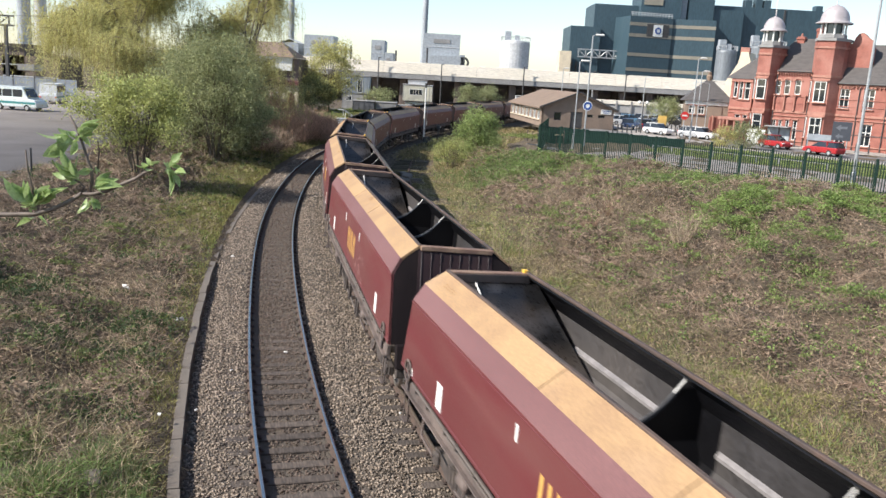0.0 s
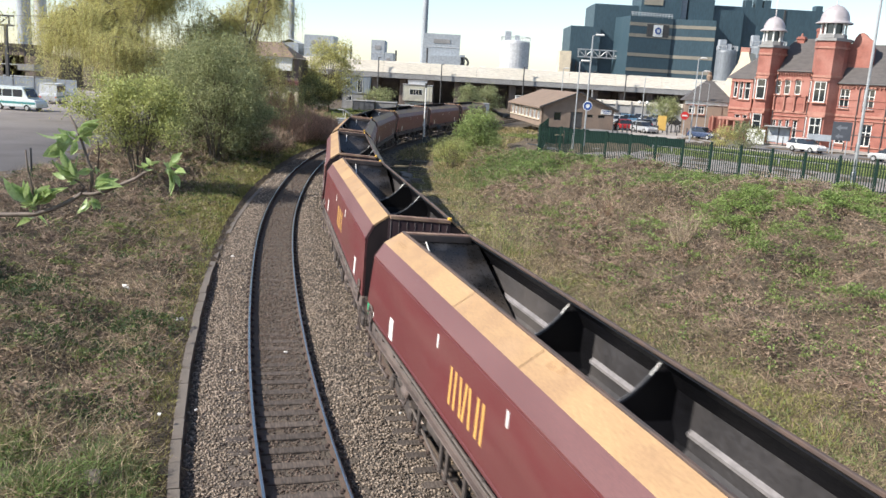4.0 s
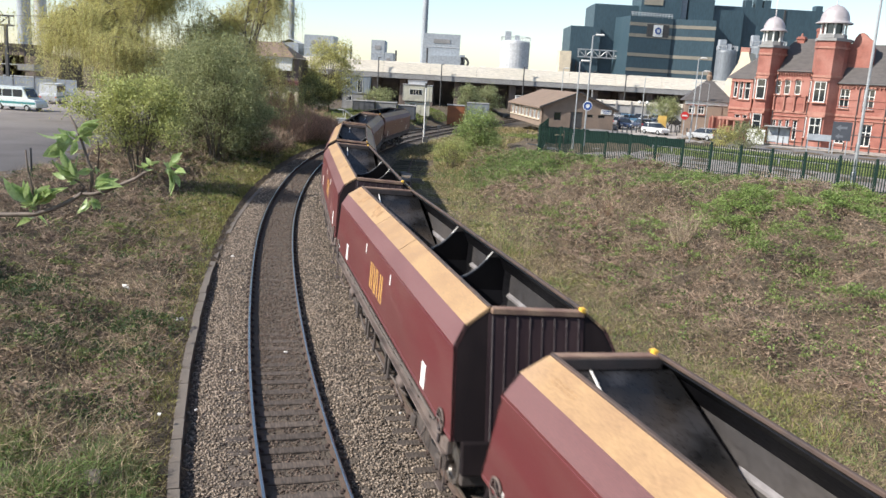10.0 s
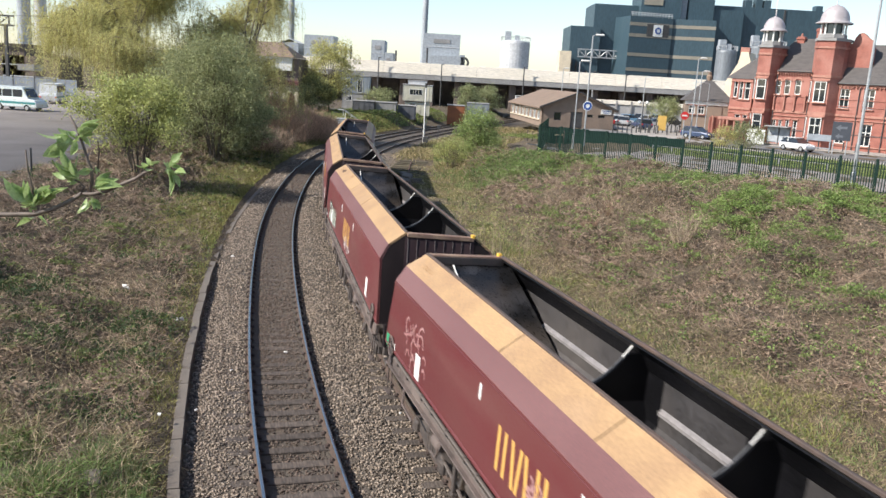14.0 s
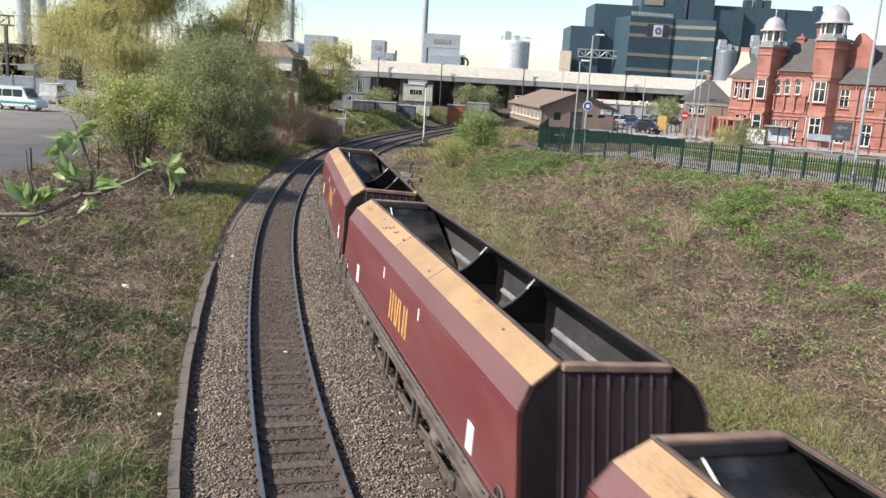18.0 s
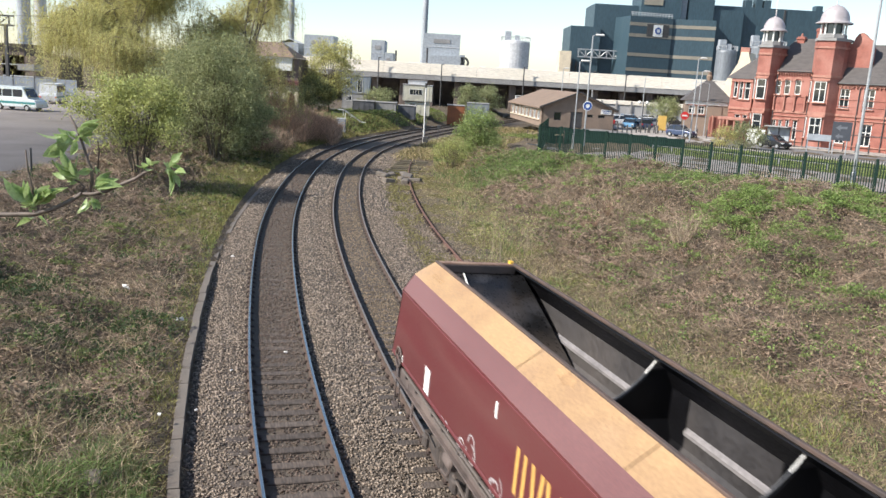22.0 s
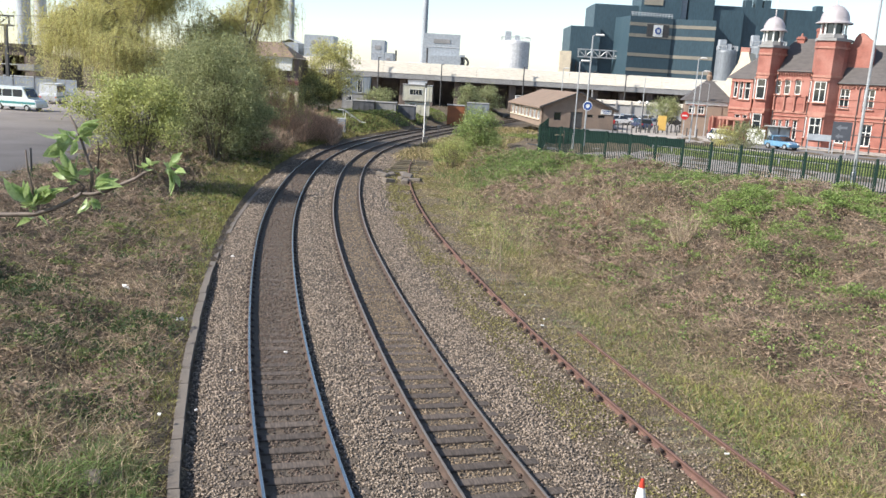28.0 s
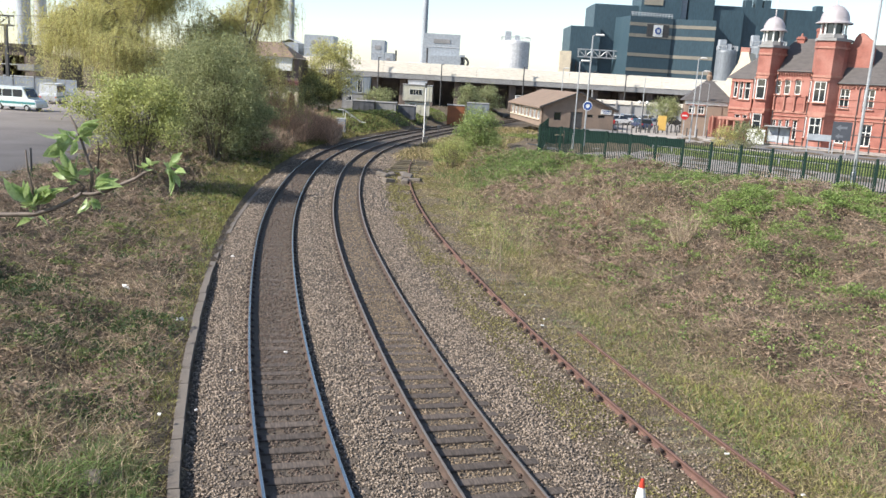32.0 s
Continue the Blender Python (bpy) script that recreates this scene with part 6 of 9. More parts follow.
ne = thing("no_entry_sign", "round red no-entry sign on a grey pole", "road sign", pose(27.0, 97.6, PLATEAU))
part("pole", Geo().tube([(0, 0, 0), (0, 0, 3.4)], 0.05, 8), M["steel_silver"], ne)
part("disc", Geo().lathe([(0, -0.03), (0.46, -0.03), (0.46, 0.0), (0, 0.0)], (0, -0.08, 3.0), 20, "y"), M["sign_red"], ne)
part("bar", Geo().box((0, -0.125, 3.0), (0.62, 0.02, 0.16)), M["white_paint"], ne)

M["sign_grey_blue"] = material("faded_blue_sign", (0.05, 0.056, 0.07), 0.5, 0, (0.04, 0.045, 0.055), 3, 0.5, 30, 0.02)
M["sign_dark"] = material("grey_sign_mark", (0.13, 0.14, 0.16), 0.5, 0, (0.10, 0.11, 0.13), 3, 0.5, 30, 0.02)
ds = thing("direction_sign", "blue-grey direction sign with white arrow on two posts", "road sign", pose(41.9, 90.2, PLATEAU, 0, 0, -25))
for x in (-0.65, 0.65):
    part("post", Geo().tube([(x, 0.08, 0), (x, 0.08, 3.5)], 0.06, 8), M["steel_silver"], ds)
pn = part("panel", Geo().box((0, 0, 2.55), (1.9, 0.06, 2.0), bevel=0.02), M["sign_grey_blue"], ds)
part("arrow", Geo().prism([(-0.6, 2.9), (-0.15, 3.25), (-0.15, 3.05), (0.5, 3.05), (0.5, 2.78), (-0.15, 2.78), (-0.15, 2.55)], -0.045, -0.032, "y"), M["sign_dark"], pn)
part("arrow", Geo().prism([(-0.6, 2.0), (-0.2, 2.3), (-0.2, 2.1), (0.2, 2.1), (0.2, 1.88), (-0.2, 1.88), (-0.2, 1.7)], -0.045, -0.032, "y"), M["sign_dark"], pn)
dc = part("sign_disc", Geo().lathe([(0, -0.03), (0.42, -0.03), (0.42, 0.0), (0, 0.0)], (0.05, -0.14, 4.0), 20, "y"), M["white_paint"], sl)
part("emblem", Geo().lathe([(0.18, -0.01), (0.36, -0.01), (0.36, 0.0), (0.18, 0.0)], (0.05, -0.18, 4.0), 16, "y"), M["sign_blue"], dc)
yb = thing("yellow_board", "yellow notice board on the junction", "notice board", pose(27.6, 110, PLATEAU))
part("board", Geo().box((0, 0, 1.5), (1.1, 0.1, 1.9), bevel=0.02), M["sign_yellow"], yb)
part("post", Geo().box((-0.7, 0.1, 1.2), (0.1, 0.1, 2.6)), M["dark_steel"], yb)

for k in range(22):
    u = -11 + k * 1.35
    if 5 < u < 7.5:
        continue
    bo = thing("bollard", "dark cast-iron bollard on the footway", "bollard", Matrix.Translation(street(u, 3.6, PLATEAU + 0.13)), group="bollards along the footway")
    part("shaft", Geo().lathe([(0.11, 0), (0.09, 0.12), (0.075, 0.85), (0.1, 0.9), (0.1, 1.0), (0.04, 1.06), (0, 1.06)], sides=8), M["dark_steel"], bo)
for k in range(16):
    bo = thing("bollard", "dark bollard at the junction", "bollard", pose(20.6 + k * 0.75, 106.5 + 0.7 * k, PLATEAU + 0.06), group="bollards at the junction")
    part("shaft", Geo().lathe([(0.11, 0), (0.09, 0.12), (0.075, 0.85), (0.1, 0.9), (0.1, 1.0), (0.04, 1.06), (0, 1.06)], sides=8), M["dark_steel"], bo)

tl = thing("lantern_post", "black street lamp with pale twin lanterns", "street lamp", pose(25.6, 113, PLATEAU))
part("column", Geo().tube([(0, 0, 0), (0, 0, 3.9)], [0.11, 0.07], 8), M["dark_steel"], tl)
part("arm", Geo().tube([(-0.5, 0, 3.75), (0, 0, 3.95), (0.5, 0, 3.75)], 0.04, 6), M["dark_steel"], tl)
for sx in (-0.5, 0.5):
    part("lantern", Geo().lathe([(0, 3.75), (0.16, 3.8), (0.2, 3.95), (0.12, 4.15), (0, 4.2)], (sx, 0, 0), 10), M["white_frame"], tl, "pale lantern", smooth=True)
# a white hoarding, a shelter and a barrier in front of the hall
wh = thing("white_hoarding", "white hoarding panel before the hall", "hoarding", FRONT @ pose(5.2, -5.2, PLATEAU))
part("panel", Geo().box((0, 0, 1.0), (2.2, 0.1, 1.7), bevel=0.02), M["white_frame"], wh)
part("post", Geo().box((-1.0, 0.1, 0.9), (0.1, 0.1, 1.8)), M["dark_steel"], wh)
sh = thing("bus_shelter", "grey glazed bus shelter", "bus shelter", FRONT @ pose(7.3, -4.2, PLATEAU + 0.13))
part("roof", Geo().box((0, 0, 2.2), (2.8, 1.3, 0.12), bevel=0.03), M["viaduct_grey"], sh)
for x in (-1.3, 0, 1.3):
    part("post", Geo().box((x, 0.5, 1.1), (0.08, 0.08, 2.2)), M["dark_steel"], sh)
part("pane", Geo().box((0, 0.55, 1.2), (2.6, 0.02, 1.8)), M["haze_grey"], sh, "frosted grey pane")
br = thing("site_barrier", "blue-grey steel gate panel", "gate", FRONT @ pose(13.0, -7.0, PLATEAU))
part("frame", Geo().box((0, 0, 1.6), (2.6, 0.06, 0.7), bevel=0.01).box((-1.2, 0, 0.9), (0.1, 0.08, 1.8)).box((1.2, 0, 0.9), (0.1, 0.08, 1.8)).box((0, 0, 0.5), (2.6, 0.05, 0.08)), M["cabin_blue"], br)

# ---------------------------------------------------------------- railway furniture
sg = thing("signal_post", "slim white signal post beside the line", "signal", Matrix.Translation(line(80.5, 5.75, -0.28)))
part("shaft", Geo().tube([(0, 0, 0), (0, 0, 6.6)], [0.09, 0.07], 8), M["white_paint"], sg)
part("base", Geo().box((0.25, 0, 0.4), (0.6, 0.5, 0.9), bevel=0.04), M["dark_steel"], sg)
part("ladder_stay", Geo().tube([(0.1, 0, 1.0), (0.35, 0.1, 5.0)], 0.025, 5), M["steel_silver"], sg)
part("head", Geo().box((0, 0, 6.5), (0.25, 0.3, 0.5), bevel=0.03), M["dark_steel"], sg)
rc = thing("relay_cabinet", "grey lineside relay cabinet", "cabinet", Matrix.Translation((-12.5, 96.2, gz(-12.5, 96.2))))
part("body", Geo().box((0, 0, 0.75), (0.95, 0.6, 1.6), bevel=0.02), M["cabin_blue"], rc)
part("door", Geo().box((-0.22, -0.31, 0.75), (0.42, 0.02, 1.4), bevel=0.005), M["haze_grey"], rc)
part("door", Geo().box((0.22, -0.31, 0.75), (0.42, 0.02, 1.4), bevel=0.005), M["haze_grey"], rc)
part("lid", Geo().box((0, 0, 1.58), (1.05, 0.7, 0.08), bevel=0.02), M["haze_white"], rc)
st = thing("access_steps", "steel access steps with white handrails down to the track", "steps", pose(-13.2, 104, 0.2, 0, 0, 20))
for k in range(6):
    part("step", Geo().box((0.35 * k, 0, 1.3 - k * 0.24), (0.36, 1.1, 0.06), bevel=0.01), M["concrete"], st)
for s in (-0.55, 0.55):
    part("handrail", Geo().tube([(-0.8, s, 2.4), (0, s, 2.35), (2.1, s, 0.95), (2.6, s, 0.95)], 0.045, 6), M["white_paint"], st)
    for k in (0, 2, 5):
        part("handrail_post", Geo().tube([(0.37 * k, s, 1.2 - k * 0.24), (0.37 * k, s, 2.3 - k * 0.24)], 0.035, 6), M["white_paint"], st)
part("landing", Geo().box((-0.9, 0, 1.3), (1.6, 1.3, 0.1), bevel=0.02).box((-0.9, 0, 0.6), (1.4, 1.1, 1.3)), M["viaduct_grey"], st)
for k, (s, o) in enumerate(((90, 5.3), (112, 5.6))):
    ls = thing("ground_signal", "small dark ground signal beside the line", "signal", Matrix.Translation(line(s, o, -0.25)))
    part("post", Geo().tube([(0, 0, 0), (0, 0, 1.3)], 0.05, 6), M["dark_steel"], ls)
    part("box", Geo().box((0, 0, 1.4), (0.4, 0.4, 0.5), bevel=0.04), M["dark_steel"], ls)

# broken concrete and old timbers at the end of the siding
rnd = random.Random(5)
for k in range(9):
    s, o = 45 + rnd.uniform(-1.5, 3.5), 6.6 + rnd.uniform(-1.0, 1.6)
    p = line(s, o, -0.2)
    c = Geo().box((0, 0, 0), (rnd.uniform(0.5, 1.3), rnd.uniform(0.4, 0.8), rnd.uniform(0.25, 0.45)), bevel=0.06)
    tagged(part("concrete_lump", c, M["concrete"], m=Matrix.Translation(p) @ pose(0, 0, 0.02, rnd.uniform(-8, 8), rnd.uniform(-8, 8), rnd.uniform(0, 180))), "broken concrete lump at the siding end", "concrete lump", "broken concrete lumps")
for k in range(7):
    p = line(50 + k * 1.5, 7.2 + 0.1 * k, -0.22)
    tagged(part("old_timber", sleeper_old_mesh, None, m=Matrix.Translation(p) @ Matrix.Rotation(math.pi / 2 - heading(50 + k) + 0.1 * (k % 3 - 1), 4, "Z")), "old grey track timber lying on the ground", "timber", "old timbers")

# traffic cone
tc = thing("traffic_cone", "orange and white traffic cone on the ballast", "traffic cone", Matrix.Translation((3.80, 13.72, -0.24)))
M["cone_orange"] = material("orange_plastic", (0.50, 0.05, 0.025), 0.5, 0, (0.4, 0.045, 0.025), 5, 0.5, 60, 0.05)
part("base", Geo().box((0, 0, 0.03), (0.4, 0.4, 0.06), bevel=0.02), M["cone_orange"], tc)
cone = lambda a, b: [(0.15 - 0.12 * a, 0.06 + 0.7 * a), (0.15 - 0.12 * b, 0.06 + 0.7 * b)]
part("body", Geo().lathe(cone(0, 0.3), sides=18), M["cone_orange"], tc)
part("sleeve", Geo().lathe([(r + 0.003, h) for r, h in cone(0.3, 0.78)], sides=18), M["white_paint"], tc, "white reflective sleeve")
part("tip", Geo().lathe(cone(0.78, 1.0) + [(0.02, 0.765), (0, 0.765)], sides=18), M["cone_orange"], tc)

# ---------------------------------------------------------------- car park on the left
cpk = strip("car_park", 18, 110, 2.0, [(-85, PLATEAU + 0.09), (-40, PLATEAU + 0.09), (-11.9, PLATEAU + 0.09), (-11.6, PLATEAU - 0.4)], M["asphalt"])
tagged(cpk, "worn grey asphalt car park", "car park", "", "structure")
for x, y, h in ((-19.1, 37.9, 1.55),):
    tagged(part("marker_post", Geo().tube([(x, y, PLATEAU - 0.3), (x, y, PLATEAU + h)], 0.05, 8), M["dark_steel"]), "slim dark post at the car park edge", "post")
wf = thing("works_fence", "blue-grey palisade fence across the car park", "fence")
for k in range(9):
    part("panel", Geo().box((-78 + k * 3.0, 118, PLATEAU + 1.2), (2.9, 0.08, 2.2), bevel=0.01), M["cabin_blue"], wf)
    part("post", Geo().box((-79.5 + k * 3.0, 118, PLATEAU + 1.3), (0.12, 0.14, 2.6)), M["dark_steel"], wf)
pb = works("process_building", "brown and grey process plant beyond the car park", M["pier"], [(-104, -76, 8.6, 0), (-80, -70, 6.6, 0)], 150)
gt = thing("pipe_bridge", "steel lattice pipe bridge", "pipe bridge", pose(-80, 148, 0))
g = Geo()
for zz in (11.6, 13.2):
    g.box((-8, 0, zz), (23, 0.3, 0.3))
for k in range(13):
    g.box((-19 + k * 1.8, 0, 12.4), (0.2, 0.25, 1.6))
    if k < 12:
        g.tube([(-19 + k * 1.8, 0, 11.7), (-17.2 + k * 1.8, 0, 13.1)], 0.1, 5)
part("truss", g, M["dark_steel"], gt)
for x in (-18, -6, 2):
    part("leg", Geo().box((x, 0, 5.8), (0.5, 0.5, 11.6)), M["dark_steel"], gt)


# ---------------------------------------------------------------- road vehicles
def paint(name, c, rough=0.3):
    return material(name, c, rough, 0.15, tuple(v * 0.85 for v in c), 1.0, 0.5, 30, 0.01)


def car_meshes(shape="hatch"):
    """Section outlines of a car along x, its nose towards +x: body and glasshouse."""
    if shape == "van":
        body = [(-2.45, 0.35), (-2.5, 0.9), (-2.45, 1.25), (1.55, 1.25), (2.35, 1.05), (2.5, 0.8), (2.5, 0.35)]
        glass = [(-2.42, 1.25), (-2.36, 2.2), (1.0, 2.25), (1.6, 1.25)]
    elif shape == "estate":
        body = [(-2.15, 0.3), (-2.2, 0.7), (-2.1, 0.92), (1.0, 0.92), (1.9, 0.8), (2.15, 0.62), (2.15, 0.3)]
        glass = [(-2.08, 0.92), (-1.75, 1.42), (0.2, 1.46), (1.05, 0.92)]
    else:
        body = [(-1.9, 0.3), (-1.95, 0.7), (-1.85, 0.92), (1.0, 0.92), (1.75, 0.8), (1.95, 0.6), (1.95, 0.3)]
        glass = [(-1.8, 0.92), (-1.4, 1.42), (0.15, 1.46), (1.0, 0.92)]
    if shape != "van":
        body, glass = [(x * 0.9, z * 0.97) for x, z in body], [(x * 0.9, z * 0.97) for x, z in glass]
    return body, glass


def car(name, label, mat, shape="hatch", m=None, group=""):
    t = thing(name, label, "van" if shape == "van" else "car", m, group)
    body, glass = car_meshes(shape)
    half = 0.98 if shape == "van" else 0.86
    g = Geo()
    g.prism(body, -half, half, "y")
    b = part("body", g, mat, t)
    top = max(z for _, z in glass)
    mod = b.modifiers.new("round", "BEVEL")
    mod.width, mod.segments, mod.limit_method = 0.09, 2, "ANGLE"
    k = 0.80 if shape != "van" else 0.93
    gg = Geo().add([(x, -half * (0.97 if z < 1.3 else k), z) for x, z in glass] + [(x, half * (0.97 if z < 1.3 else k), z) for x, z in glass],
                   [(0, 1, 2, 3), (7, 6, 5, 4), (0, 4, 5, 1), (1, 5, 6, 2), (2, 6, 7, 3), (3, 7, 4, 0)])
    part("glasshouse", gg, mat if shape == "van" else M["glass"], t)
    x1, x2 = glass[1][0], glass[2][0]
    part("roof", Geo().box(((x1 + x2) / 2, 0, top + 0.015), (x2 - x1 + 0.06, 2 * half * k + 0.04, 0.06), bevel=0.02), mat, t)
    if shape == "van":
        for s in (-1, 1):
            for a, c in ((-2.25, -1.22), (-1.12, -0.12), (-0.02, 1.0)):
                part("side_window", Geo().box(((a + c) / 2, s * half * 0.965, 1.70), (c - a, 0.03, 0.70), bevel=0.01), M["glass"], t)
        part("windscreen", Geo().add([(1.58, -0.85, 1.34), (1.58, 0.85, 1.34), (1.06, 0.8, 2.16), (1.06, -0.8, 2.16)], [(0, 1, 2, 3)]), M["glass"], t)
        for s in (-1, 1):
            part("stripe", Geo().box((0, s * (half + 0.005), 0.78), (4.7, 0.015, 0.2)), M["teal_stripe"], t, "teal side stripe")
    else:
        for s in (-1, 1):
            part("pillar", Geo().box(((x1 + x2) / 2 - 0.1, s * half * 0.9, 1.17), (0.09, 0.06, 0.5)), mat, t)
    wb = 1.45 if shape == "van" else 1.14
    wheel_geo = Geo().lathe([(0, -0.09), (0.17, -0.09), (0.19, -0.1), (0.31, -0.1), (0.32, -0.06), (0.32, 0.06), (0.31, 0.1), (0.19, 0.1), (0.17, 0.09), (0, 0.09)], sides=16, axis="y").mesh("wheel", M["rubber"])
    hub = Geo().lathe([(0, -0.105), (0.18, -0.105), (0.18, -0.08)], sides=10, axis="y").lathe([(0, 0.105), (0.18, 0.105), (0.18, 0.08)], sides=10, axis="y").mesh("hub", M["steel_silver"])
    for wx in (-wb, wb):
        for s in (-1, 1):
            w = part("wheel", wheel_geo, None, t, m=pose(wx, s * (half - 0.08), 0.32))
            part("hub", hub, None, w)
    nose, tail = body[-2][0], body[1][0]
    for s in (-1, 1):
        part("headlight", Geo().box((nose - 0.08, s * (half - 0.22), 0.66), (0.2, 0.3, 0.14), bevel=0.03), M["white_frame"], t)
        part("tail_light", Geo().box((tail + 0.06, s * (half - 0.14), 0.75), (0.14, 0.2, 0.2), bevel=0.03), M["sign_red"], t)
    return t


M["teal_stripe"] = paint("teal_stripe_paint", (0.05, 0.25, 0.25))
COLOURS = {"silver": paint("silver_car_paint", (0.45, 0.46, 0.47)), "white": paint("white_car_paint", (0.78, 0.78, 0.77)), "red": paint("red_car_paint", (0.42, 0.03, 0.035)),
           "black": paint("black_car_paint", (0.025, 0.027, 0.03)), "blue": paint("light_blue_car_paint", (0.16, 0.34, 0.52)), "navy": paint("dark_blue_car_paint", (0.05, 0.075, 0.14)),
           "grey": paint("grey_car_paint", (0.17, 0.18, 0.19)), "maroon": paint("maroon_car_paint", (0.16, 0.03, 0.035))}
minibus = car("minibus", "white and pale blue minibus parked on the asphalt", paint("pale_minibus_paint", (0.68, 0.74, 0.74)), "van", pose(-43.0, 83.5, PLATEAU + 0.09, 0, 0, -8))
car("white_van", "white van parked behind the minibus", COLOURS["white"], "van", pose(-46.8, 99, PLATEAU + 0.09, 0, 0, 100))
for i, (x, y, rz, c) in enumerate(((24.0, 136, 15, "silver"), (26.5, 131, 12, "white"), (29.5, 138, 15, "blue"), (22.0, 128, 10, "grey"), (31.0, 128, 190, "silver"), (33.0, 140, 12, "white"), (27.5, 121, 100, "navy"), (36.0, 137, 15, "black"), (20.5, 142, 10, "white"))):
    car("parked_car", f"{'pale' if c in ('silver', 'white') else 'dark' if c in ('black', 'navy', 'grey') else 'light'} {c} car parked in the paved car park", COLOURS[c], "hatch" if i % 2 else "estate", pose(x, y, PLATEAU + 0.065, 0, 0, rz), "parked cars")


# ---------------------------------------------------------------- cars that drive along the road
# a way is a list of (seconds from the pass, x, y); every car waits in the car park or up the road before it sets off
AWAY = [(-5.6, 24.4, 117.0), (-4.6, 25.0, 112.0), (-3.7, 26.6, 108.6), (-2.5, 29.4, 105.6), (-1.7, 31.2, 104.0), (-1.2, 32.7, 102.0), (0.0, 37.0, 93.8), (0.25, 37.9, 92.2), (0.75, 40.3, 87.8), (1.1, 41.9, 85.1), (1.4, 43.2, 83.2)]
BACK = [(-2.2, 46.5, 77.6), (-1.0, 37.6, 89.6), (0.0, 31.6, 101.6), (0.4, 30.0, 103.4), (0.8, 28.4, 105.2), (1.2, 27.0, 106.9), (2.2, 23.9, 112.0), (3.2, 23.6, 118.0)]
DRIVERS = [("red", "hatch", 0.1, 1), ("white", "hatch", 1.7, 1), ("silver", "hatch", 2.1, 1), ("white", "estate", 3.6, 1), ("navy", "hatch", 5.7, 1), ("silver", "estate", 8.3, 1),
           ("black", "estate", 11.3, 1), ("white", "hatch", 13.75, 1), ("navy", "estate", 15.9, 1), ("black", "hatch", 22.1, 1), ("navy", "hatch", 24.6, 1), ("blue", "hatch", 28.0, 1), ("white", "hatch", 29.15, 1),
           ("red", "estate", 1.2, -1), ("silver", "hatch", 5.75, -1), ("silver", "estate", 9.8, -1)]
drivers = []
for i, (c, shape, T, way) in enumerate(DRIVERS):
    if way > 0:
        start, end = (24.0 + 2.7 * (i % 7), 150.0 - 6.5 * (i // 7)), street(66 - 5.6 * (i // 2), 11.0 + 2.4 * (i % 2))
        route = [(T - 9.5 + t0, x, y) for t0, x, y in ((0, *start),)] + [(T + t0, x, y) for t0, x, y in AWAY] + [(T + 1.4 + (Vector(end[:2]) - Vector((43.2, 83.2))).length / 10, end[0], end[1])]
    else:
        k = i - 13
        start, end = street(30 + 6 * k, 13.6), (23.6 + 2.7 * k, 127.0 + 5.5 * k)
        route = [(T - 2.2 - (Vector(start[:2]) - Vector((46.5, 77.6))).length / 9, start[0], start[1])] + [(T + t0, x, y) for t0, x, y in BACK] + [(T + 5.2, *end)]
    drivers.append((car("moving_car", f"{'light ' if c == 'blue' else 'dark ' if c == 'navy' else ''}{c} {'hatchback' if shape == 'hatch' else 'estate'} car driving along the town road", COLOURS[c], shape, pose(start[0], start[1], PLATEAU + 0.07), "cars on the road"), route))

# ---------------------------------------------------------------- plants
def leafy(name, c, c2, rough=0.6, island=0.4, light=0.35):
    return material(name, c, rough, 0, c2, 0.7, 0.8, 12, 0.0, island=island, through_light=light, spec=0.3)


M["leaf_bramble"] = leafy("bramble_leaf", (0.205, 0.285, 0.085), (0.265, 0.34, 0.11), 0.5, 0.5)
M["leaf_left"] = leafy("dull_bramble_leaf", (0.165, 0.20, 0.068), (0.22, 0.27, 0.085), 0.5, 0.5)
M["leaf_bank"] = leafy("deep_bramble_leaf", (0.11, 0.145, 0.05), (0.16, 0.20, 0.06), 0.5, 0.5)
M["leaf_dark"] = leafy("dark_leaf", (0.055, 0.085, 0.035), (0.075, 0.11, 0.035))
M["leaf_spring"] = leafy("spring_leaf", (0.43, 0.45, 0.17), (0.34, 0.37, 0.135), light=0.45)
M["leaf_fresh"] = leafy("fresh_leaf", (0.32, 0.39, 0.145), (0.25, 0.31, 0.115), light=0.45)
M["leaf_willow"] = leafy("willow_leaf", (0.58, 0.55, 0.24), (0.44, 0.42, 0.17), light=0.55)
M["leaf_olive"] = leafy("grey_green_leaf", (0.335, 0.355, 0.18), (0.26, 0.28, 0.14), 0.6, 0.5, 0.45)
M["grass_green"] = leafy("green_grass", (0.19, 0.24, 0.075), (0.26, 0.30, 0.10), 0.6, 0.5)
M["grass_lush"] = leafy("lush_grass", (0.15, 0.205, 0.075), (0.22, 0.30, 0.10), 0.6, 0.5)
M["grass_straw"] = leafy("straw_grass", (0.40, 0.33, 0.19), (0.34, 0.27, 0.145), 0.8, 0.5)
M["grass_pale"] = leafy("bleached_grass", (0.46, 0.38, 0.24), (0.34, 0.28, 0.17), 0.8, 0.5)
M["verge_leaf"] = leafy("short_verge_grass", (0.27, 0.285, 0.085), (0.33, 0.315, 0.11), 0.8, 0.4)
M["moss"] = leafy("yellow_moss", (0.27, 0.245, 0.10), (0.21, 0.195, 0.085), 0.9, 0.5)
M["twig_brown"] = material("dry_bramble_stem", (0.295, 0.212, 0.152), 0.85, 0, (0.14, 0.105, 0.072), 0.9, 0.9, 20, 0.0, island=0.6)
